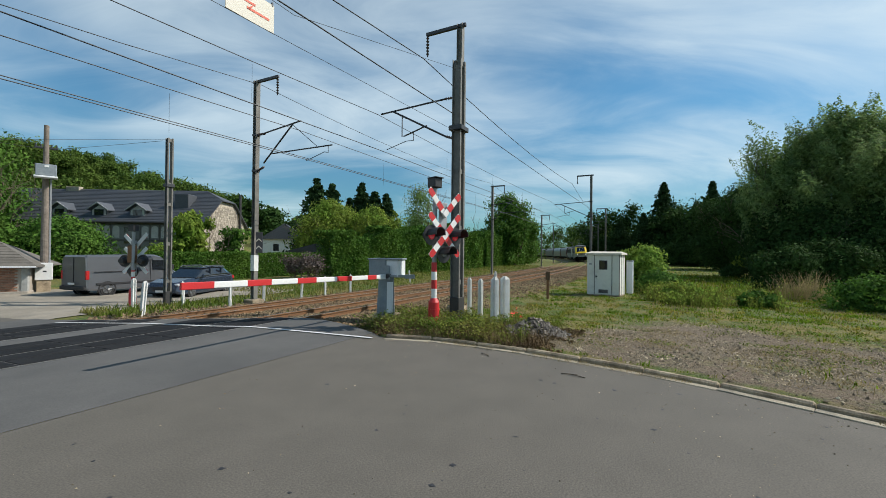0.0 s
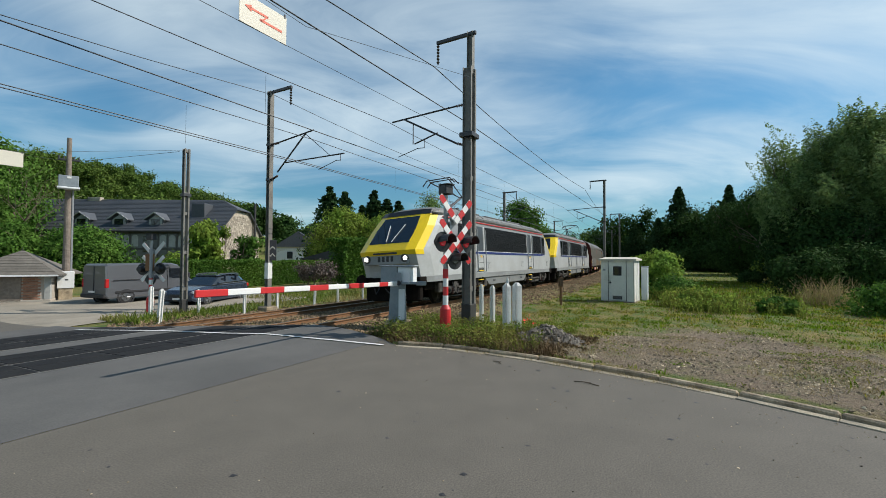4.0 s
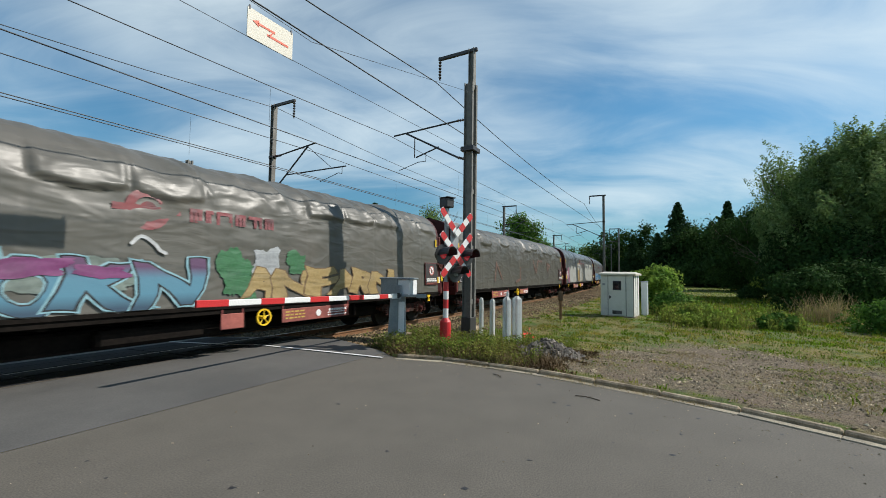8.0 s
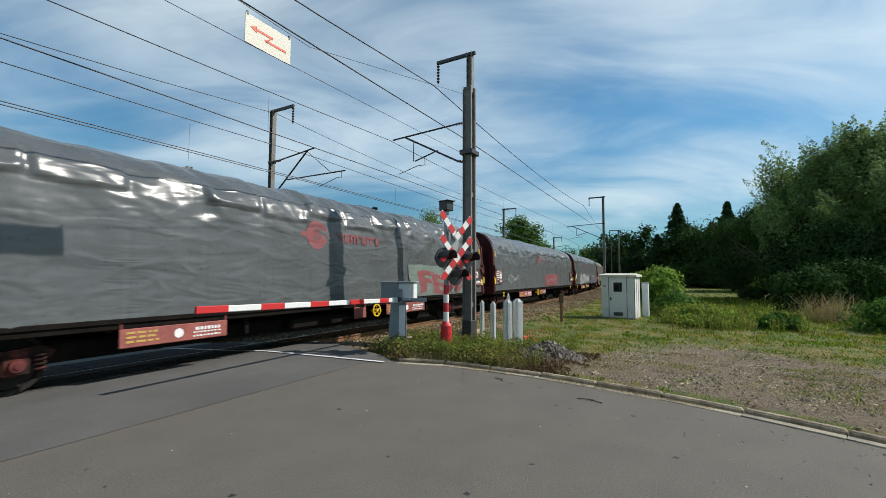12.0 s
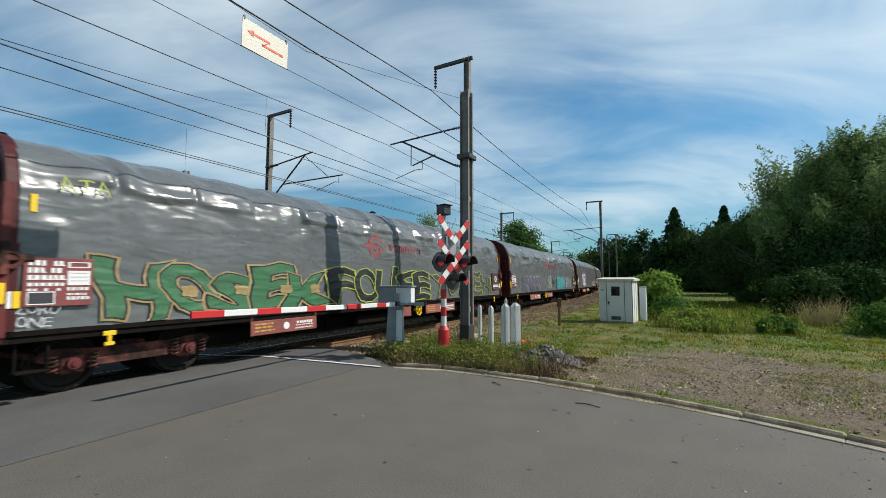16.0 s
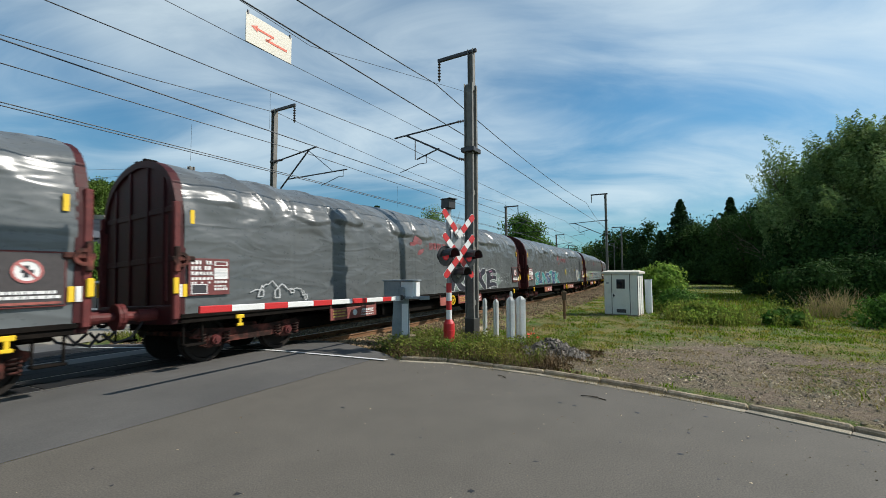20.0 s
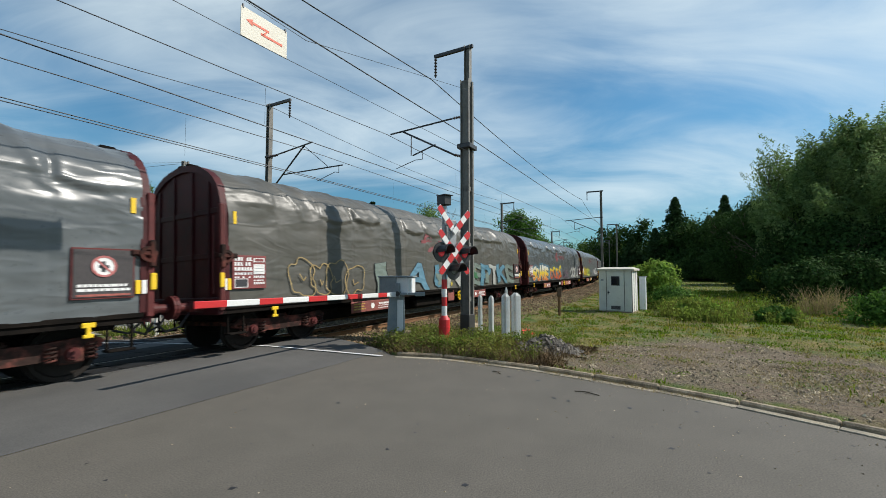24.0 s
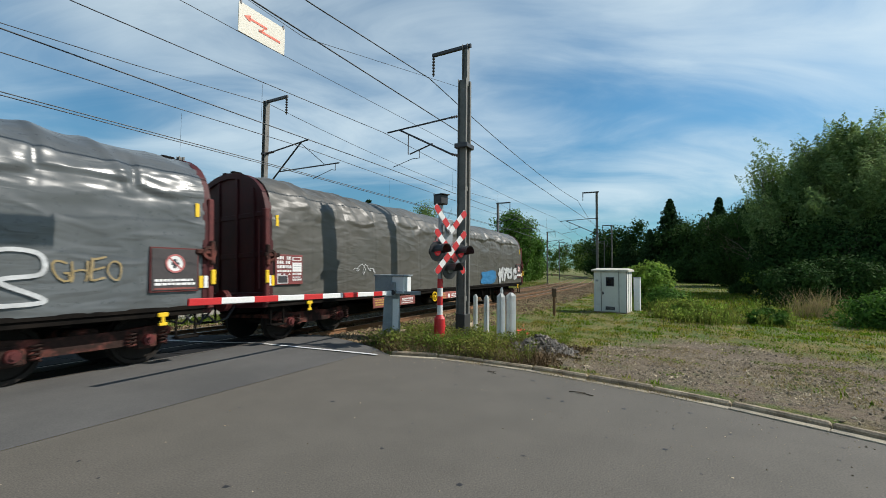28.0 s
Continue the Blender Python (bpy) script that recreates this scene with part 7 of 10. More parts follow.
        word("BREI", 1.9, 1.05, 4.4, 0.88, "b", "w", 51, bold=0.085, cut=0.045, lap=0.06)
        hand("AVB", 5.95, 1.06, 0.75, 0.24, "w", 53, pen=0.01)
        patch(w, 6.4, 1.5, 0.35, 0.45, "rs", 55, ragged=0.5)
        word("EODEDA", 8.3, 1.16, 7.8, 0.82, "b", "sk", 52, bold=0.05, cut=0.045, outer="n", rim=0.02, wild=0.6)
    elif k == 7:
        scrawl(w, 2.3, 1.2, 1.2, 0.7, "k", 61, 4, 0.03)
        curve_stroke(w, [(2.2, 1.2), (2.5, 1.75), (3.0, 1.85), (3.3, 1.5), (3.0, 1.2), (2.7, 1.4)], 0.05, "k")
        patch(w, 3.4, 1.1, 0.8, 0.55, "lb", 62)
        word("ADB", 3.5, 1.1, 2.4, 0.72, "w", "k", 63, bold=0.075, cut=0.025, outer="rs", rim=0.03)
        word("CRACK", 6.05, 1.08, 5.4, 0.98, "s", "k", 64, bold=0.075, cut=0.06, outer="w", rim=0.03, wild=1.3)
        hand("NOTWO", 10.25, 2.22, 3.0, 0.75, "s", 66, pen=-0.032)
        hand("ONUE", 14.45, 2.25, 3.0, 0.78, "s", 67, pen=-0.032)
        hand("CRACKOL", 11.0, 1.72, 1.2, 0.26, "s", 68)
        hand("DA", 6.5, 2.2, 1.6, 0.7, "s", 69, pen=-0.036)
        scrawl(w, 11.5, 1.22, 0.7, 0.3, "s", 58, 5)
        patch(w, 12.1, 1.08, 0.8, 0.5, "o", 57, ragged=0.3)
        word("GUESY", 12.75, 1.12, 4.0, 0.78, "w", "k", 65, bold=0.08, cut=0.035, lap=0.12)
    elif k == 8:
        word("FEMS", 13.0, 1.1, 4.2, 0.72, "rf", "pg", 71, bold=0.06, cut=0.03, back="pg", wild=1.5)
    elif k == 9:
        scrawl(w, 2.0, 1.3, 1.8, 0.6, "w", 81)
        patch(w, 9.5, 1.1, 3.6, 0.85, "rf", 82, ragged=0.12)
        scrawl(w, 9.8, 1.2, 3.0, 0.6, "s", 83, 5, 0.016)
    elif k == 10:
        g(3.0, 1.1, 7.0, 0.8, 7, "s", "w", 91)
        g(11.5, 1.1, 4.5, 0.7, 5, "v", "w", 92)
    elif k == 11:
        for i, (x, z, wd, h) in enumerate(((2.0, 1.3, 0.5, 1.2), (6.0, 1.2, 1.3, 1.5), (10.5, 1.3, 1.1, 1.4), (14.8, 1.2, 0.5, 1.7))):
            patch(w, x, z, wd, h, "br", 100 + i, ragged=0.05)
            patch(w, x + 0.1, z + 0.1, wd - 0.2, h - 0.25, "s", 110 + i, y=1.479, ragged=0.05)
        g(12.5, 1.15, 2.4, 0.9, 3, None, "p", 105, thick=0.06)
        scrawl(w, 15.6, 1.2, 1.5, 0.8, "w", 106, 3, 0.03)
    elif k == 12:
        patch(w, 5.4, 1.08, 1.9, 0.8, "k", 125, ragged=0.15)
        patch(w, 5.7, 1.3, 1.1, 1.0, "sk", 121, y=1.479, ragged=0.08)
        for j in range(6):
            patch(w, 7.28, 1.32 + 0.135 * j, 0.36, 0.10, "w", 126 + j, ragged=0.02)
        patch(w, 7.66, 1.5, 0.35, 0.45, "k", 124, ragged=0.04)
        curve_stroke(w, [(7.3, 1.2), (7.9, 1.75), (8.3, 1.6), (8.9, 1.62), (9.4, 1.5)], 0.012, "s")
        curve_stroke(w, [(7.9, 1.75), (8.0, 1.45), (8.4, 1.15), (8.9, 1.12)], 0.012, "s")
        patch(w, 8.02, 1.15, 1.4, 0.46, "br", 133, ragged=0.06)
        word("TCHADER", 8.1, 1.24, 1.25, 0.27, "w", "k", 134, bold=0.006, cut=0.012, wild=0.8, lap=-0.04)
        patch(w, 9.9, 1.06, 4.4, 0.42, "or", 135, ragged=0.25)
        word("FUEGO", 10.55, 1.20, 3.75, 0.62, "oc", "v", 136, bold=0.045, cut=0.02, outer="or", rim=0.02, lean=0.02, wild=0.35, lap=0.02)
        for j in range(9):
            x = 10.9 + 0.38 * j
            curve_stroke(w, [(x, 1.86), (x + 0.12, 1.95), (x + 0.42, 2.06)], 0.018, "s" if j % 2 else "v")
    elif k == 13:
        word("HOSEK", 1.0, 1.08, 5.2, 0.92, "g", "k", 131, bold=0.07, cut=0.03, outer="oc", rim=0.035, wild=1.7, lap=0.14)
        for x in (2.35, 3.45, 4.6, 5.5):
            patch(w, x, 1.45, 0.32, 0.2, "oc", int(10 * x), y=1.490, ragged=0.2)
        word("FOUSE", 6.1, 1.08, 5.3, 0.92, "k", "lg", 132, bold=0.05, cut=0.035, wild=1.7)
        word("YOSEH", 11.6, 1.08, 5.7, 0.95, "fd", "lg", 133, bold=0.045, cut=0.035, wild=2.0, outer="k", rim=0.012)
        hand("ATA", 0.5, 3.12, 0.7, 0.24, "lg", 137, pen=-0.01)
        hand("ZORO", 0.1, 1.27, 0.5, 0.15, "w", 138, pen=0.0)
        hand("ONE", 0.12, 1.08, 0.4, 0.14, "w", 139, pen=0.0)
    elif k == 14:
        word("RPRPS", 2.3, 1.10, 4.1, 0.88, "v", "fg", 141, bold=0.11, cut=0.015, lap=0.2)
        for j, x in enumerate((3.0, 3.75, 4.5, 5.2, 5.85)):
            curve_stroke(w, [(x, 2.03), (x + 0.35, 1.98), (x + 0.45, 1.65)], 0.016, "w", 1.49)
            curve_stroke(w, [(x + 0.05, 1.50), (x + 0.3, 1.35), (x + 0.25, 1.15)], 0.013, "w", 1.49)
        hand("SNKY", 5.75, 1.2, 0.6, 0.2, "w", 148, pen=0.0)
        hand("NOEL", 6.7, 1.5, 0.95, 0.42, "s", 142)
        curve_stroke(w, [(7.75, 2.05), (7.6, 1.9), (7.7, 1.6), (8.05, 1.35), (7.85, 1.22), (7.8, 1.4)], 0.016, "s")
        for text, z in (("COTE", 1.82), ("MASK", 1.52), ("NOVOS", 1.20)):
            hand(text, 8.35, z, 1.1, 0.27, "w", 143 + int(10 * z), pen=-0.004)
        scrawl(w, 9.6, 1.3, 0.8, 0.6, "k", 144, 6, 0.022)
        hand("FORK", 10.2, 1.82, 0.6, 0.22, "w", 149)
        patch(w, 11.1, 1.08, 3.0, 1.0, "t", 145, ragged=0.06)
        hand("TSVEM", 11.2, 1.25, 2.8, 0.75, "lb", 146, pen=-0.006)
        hand("ROM", 14.5, 1.2, 1.9, 0.8, "w", 147, pen=-0.01)
    elif k == 15:
        scrawl(w, 2.0, 1.2, 1.0, 0.8, "lb", 151, 3, 0.025)
        patch(w, 3.6, 1.1, 3.2, 1.7, "v", 155, ragged=0.06)
        word("SE", 3.9, 1.15, 2.7, 1.25, "w", "k", 152, bold=0.10, cut=0.04, outer="p", rim=0.04)
        patch(w, 6.75, 1.85, 0.45, 0.6, "sk", 156, ragged=0.3)
        patch(w, 6.75, 1.72, 0.3, 0.2, "rs", 157, y=1.478, ragged=0.2)
        curve_stroke(w, [(6.6, 2.75), (6.75, 2.0), (6.85, 1.15)], 0.03, "p")
        word("DIVEL", 13.35, 1.16, 3.6, 0.52, "vp", "w", 154, bold=0.06, cut=0.035, lap=0.12)
    elif k == 16:
        patch(w, 3.95, 1.3, 0.6, 0.95, "rf", 161, ragged=0.5)
        patch(w, 7.2, 1.06, 1.5, 1.15, "b", 162, ragged=0.22)
        patch(w, 5.6, 1.06, 1.4, 0.95, "b", 165, ragged=0.3)
        curve_stroke(w, [(8.7, 1.85), (9.3, 1.9), (9.6, 1.8), (9.5, 1.4), (9.9, 1.3)], 0.10, "b")
        curve_stroke(w, [(9.9, 1.3), (10.1, 1.6), (10.0, 2.0)], 0.07, "b")
        word("EARO", 12.1, 1.15, 3.8, 0.82, "fg", "ly", 163, bold=0.02, cut=0.045, wild=2.0)
        curve_stroke(w, [(12.6, 2.0), (13.2, 2.25), (13.8, 2.0), (14.5, 2.25), (15.2, 2.0)], 0.04, "ly")
        patch(w, 15.6, 2.2, 1.2, 0.55, "rs", 164, ragged=0.6)
        curve_stroke(w, [(16.1, 1.9), (16.2, 1.4)], 0.03, "w")
        curve_stroke(w, [(16.35, 1.9), (16.45, 1.4)], 0.03, "w")
        hand("BEON", 0.3, 1.12, 0.95, 0.2, "ly", 168, pen=0.0)
    elif k == 17:
        scrawl(w, 2.2, 1.1, 3.6, 0.7, "w", 171, 6, 0.016)
        scrawl(w, 12.0, 1.2, 2.0, 0.6, "w", 172, 4)
    elif k == 18:
        scrawl(w, 1.6, 1.08, 1.5, 0.6, "w", 181, 4, 0.018)
        patch(w, 10.2, 1.1, 5.4, 0.7, "pg", 183, ragged=0.12)
        word("KOKE", 10.3, 1.08, 4.9, 0.88, "ku", "w", 182, bold=0.085, cut=0.03, wild=1.6)
        for x in (10.8, 12.9, 14.3):
            curve_stroke(w, [(x, 1.85), (x + 0.3, 1.9), (x + 0.35, 1.6)], 0.02, "p", 1.489)
        hand("XOXO", 15.35, 1.38, 0.6, 0.2, "w", 184, pen=-0.01)
        word("COU", 16.25, 1.25, 1.1, 0.52, "fg", "w", 185, bold=0.06, cut=0.014, lap=0.2)
    elif k == 19:
        word("SUNSTEK", 1.5, 1.06, 6.5, 0.88, ["t", "nb", "t", "nb", "t", "nb", "t"], "w", 191, bold=0.07, cut=0.04, outer="k", rim=0.04, wild=1.6)
        curve_stroke(w, [(10.6, 1.3), (10.8, 2.1), (11.5, 2.2), (11.9, 1.9), (12.3, 2.2), (13.0, 2.25), (13.4, 1.8)], 0.018, "s")
        curve_stroke(w, [(11.0, 1.2), (11.6, 1.6), (12.4, 1.3), (13.2, 1.7)], 0.014, "s")
        patch(w, 10.4, 1.7, 0.3, 0.35, "y", 193, ragged=0.5)
        patch(w, 15.7, 1.1, 0.7, 0.8, "sk", 194, ragged=0.3)
        patch(w, 14.8, 1.2, 1.15, 0.95, "cr", 195, y=1.477, ragged=0.16)
        curve_stroke(w, [(14.2, 1.9), (14.75, 1.6), (14.8, 2.0), (15.1, 2.2), (15.5, 2.1), (15.85, 2.05), (15.9, 1.7), (16.1, 1.4), (16.0, 1.1)], 0.025, "n")
        curve_stroke(w, [(15.3, 1.8), (15.45, 1.85), (15.5, 1.65), (15.38, 1.52), (15.28, 1.68), (15.3, 1.8)], 0.025, "n")
        for x, z in ((14.2, 2.0), (16.3, 1.55), (16.25, 1.3)):
            patch(w, x, z, 0.2, 0.13, "y", int(x * 9), ragged=0.3)
    elif k == 20:
        patch(w, 1.42, 1.08, 14.6, 0.98, "pg", 201, ragged=0.03)
        patch(w, 1.6, 1.12, 4.0, 0.85, "lg", 202, y=1.4755, ragged=0.10)
        for text, z in (("BORN", 1.86), ("BY THE", 1.56), ("RHINE", 1.22)):
            hand(text, 1.5, z, 0.62, 0.24, "k", 203, pen=-0.004)
        word("EUROPE", 2.25, 1.16, 4.9, 0.72, ["k", "k", "k", "k", "rs", "k"], "w", 204, bold=0.05, cut=0.03, outer="sk", rim=0.03, lean=0.02, wild=0.25, lap=0.0)
        word("ENDLESS", 8.0, 1.16, 6.6, 0.72, "k", "w", 205, bold=0.05, cut=0.03, outer="sk", rim=0.03, lean=0.02, wild=0.25, lap=0.0)
    elif k == 21:
        g(3.0, 1.1, 6.0, 0.8, 6, "y", "r", 211)
        g(10.5, 1.1, 5.0, 0.7, 5, "w", "k", 212)
    elif k == 22:
        patch(w, 0.9, 1.06, 2.6, 0.9, "cr", 221, ragged=0.15)
        word("STARTS", 3.4, 1.08, 5.7, 0.88, "w", "k", 222, bold=0.11, cut=0.014, lap=0.14)
        rnd = random.Random(226)
        dots = Build()
        for j in range(70):
            px, pz = -BODY / 2 + rnd.uniform(3.5, 9.0), rnd.uniform(1.15, 1.95)
            strokes(dots, [[(px, pz), (px + 0.02, pz)]], 0.012, 1.492, 0.0, 3)
        tagged(part("graffiti_dots", dots, PAINT["k"], w), kind="stuff")
        scrawl(w, 8.9, 1.2, 1.2, 0.5, "k", 227, 6, 0.016)
        word("RORNO", 10.0, 1.12, 2.9, 0.68, "w", "s", 223, bold=0.10, cut=0.012, lap=0.18)
        word("DOREO", 13.15, 1.12, 2.95, 0.68, "w", "s", 224, bold=0.10, cut=0.012, lap=0.18)
    elif k == 23:
        g(1.7, 1.1, 2.6, 0.9, 4, None, "oc", 231, thick=0.12, cut=0.025)
        word("LA", 5.0, 1.08, 3.2, 0.98, ["pg", "sk"], "k", 232, bold=0.06, cut=0.014)
        word("UNSEPTKE", 8.5, 1.08, 8.8, 0.98, ["skf", "cr", "skf", "pg", "skf", "cr", "skf", "pg"], "k", 233, bold=0.08, cut=0.014, wild=1.4)
        for x, z, wd, h, c in ((9.9, 1.55, 0.7, 0.3, "g"), (10.9, 1.5, 0.5, 0.4, "t"), (12.0, 1.4, 0.4, 0.3, "g"), (13.3, 1.2, 0.5, 0.4, "pg"), (8.7, 1.15, 0.8, 0.45, "pg")):
            patch(w, x, z, wd, h, c, int(x * 7), y=1.4885, ragged=0.45)
        for x, z in ((9.3, 1.95), (11.3, 2.15), (12.2, 1.75), (9.8, 1.15)):
            patch(w, x, z, 0.16, 0.14, "y", int(x * 5), ragged=0.4)
    elif k == 24:
        word("SOARE", 0.95, 1.06, 4.2, 0.95, "fire", "w", 241, bold=0.085, cut=0.022, outer="ku", rim=0.04, back="skf", cloud=0.10, wild=1.9, lap=0.16)
        patch(w, 5.0, 1.12, 0.7, 0.8, "skf", 248, ragged=0.2)
        scrawl(w, 5.05, 1.25, 0.6, 0.75, "lb", 243, 5)
        word("DOES", 5.65, 1.10, 4.0, 0.92, "fire_red", "k", 244, bold=0.07, cut=0.035, outer="skf", rim=0.05, wild=1.9, lap=0.12)
        word("GRE", 10.4, 1.12, 2.0, 0.62, "fg", "vp", 246, bold=0.03, cut=0.022, wild=1.4)
        word("OOBU", 13.4, 1.08, 3.6, 0.92, "cr", "v", 249, bold=0.11, cut=0.014, lap=0.2)
        scrawl(w, 16.5, 2.2, 0.9, 0.75, "w", 245, 7, 0.016)
        patch(w, 8.6, 0.62, 0.6, 0.22, "w", 247, y=1.45)
    elif k == 25:
        word("NEKOR", 1.25, 1.22, 3.1, 0.82, "y", "k", 251, bold=0.08, cut=0.022, lap=0.12)
        word("EDO", 4.55, 1.08, 3.0, 0.88, "ly", "k", 255, bold=0.11, cut=0.014, lap=0.2)
        scrawl(w, 4.9, 2.0, 2.2, 0.3, "lg", 256, 5, 0.014)
        curve_stroke(w, [(8.3, 1.12), (8.3, 1.6), (8.45, 2.0), (8.7, 2.15), (9.0, 1.95), (9.15, 1.75), (9.4, 2.05), (9.65, 2.15), (9.8, 1.8)], 0.016, "lb")
        curve_stroke(w, [(9.3, 1.65), (9.7, 1.6), (9.85, 1.4), (9.5, 1.35), (9.35, 1.15)], 0.014, "t")
        scrawl(w, 9.85, 1.18, 0.55, 0.42, "s", 252, 7, 0.02)
        hand("FUTEM", 10.65, 1.4, 1.25, 0.3, "w", 254, pen=0.004)
        word("BINTA", 12.4, 1.12, 4.5, 0.82, "w", "k", 253, bold=0.04, cut=0.025, outer="v", rim=0.04, wild=2.0)
    elif k == 26:
        scrawl(w, 0.9, 2.15, 0.75, 0.35, "w", 261, 4, 0.02)
        scrawl(w, 1.9, 1.15, 1.0, 0.8, "w", 262, 4, 0.02)
        hand("FLART", 5.0, 1.32, 1.7, 0.38, "w", 263, pen=-0.006)
        curve_stroke(w, [(4.8, 1.6), (5.1, 1.85), (5.5, 1.78), (6.0, 1.88), (6.5, 1.8), (6.9, 1.75), (6.95, 1.45), (6.7, 1.3)], 0.016, "w")
        hand("MATEK", 5.0, 1.95, 2.2, 0.36, "v", 266)
        word("DINA", 7.35, 1.16, 2.1, 0.78, "fp", "k", 267, bold=0.07, cut=0.012, lap=0.14)
        hand("PAUK", 10.35, 1.72, 0.75, 0.4, "w", 268, pen=0.0)
        hand("ENE", 10.3, 1.3, 0.65, 0.3, "w", 264, pen=0.0)
        word("OPNN", 11.3, 1.15, 3.7, 0.88, "fp", "s", 269, bold=0.07, cut=0.014, lap=0.1)
        hand("SOPLABS", 7.7, 1.04, 1.6, 0.14, "w", 265)
    elif k == 27:
        word("EAE", 6.05, 1.16, 2.2, 0.88, "fg", "ly", 275, bold=0.06, cut=0.012, lap=0.1, wild=1.6)
        hand("SYOX", 8.3, 1.42, 0.75, 0.24, "lg", 271, pen=0.0)
        hand("OO", 8.4, 1.72, 0.4, 0.32, "ly", 276)
        word("KAK", 13.6, 1.15, 1.7, 0.82, "fg", "w", 272, bold=0.03, cut=0.025)
        for x in (14.6, 15.4):
            curve_stroke(w, [(x, 1.2), (x, 1.92), (x + 0.5, 1.95), (x + 0.55, 1.65), (x + 0.1, 1.55), (x + 0.6, 1.25), (x + 0.05, 1.2)], 0.032, "w")
        hand("GHEO", 16.05, 1.52, 0.95, 0.36, "oc", 274, pen=-0.012)
    elif k == 28:
        scrawl(w, 3.0, 1.55, 1.0, 0.4, "w", 281, 4)
        patch(w, 12.2, 1.1, 2.0, 0.6, "b", 282, ragged=0.2)
        g(14.4, 1.15, 3.2, 0.75, 4, "w", None, 283, thick=0.15)


# ---------------------------------------------------------------- the locomotives
LOCO = 19.11


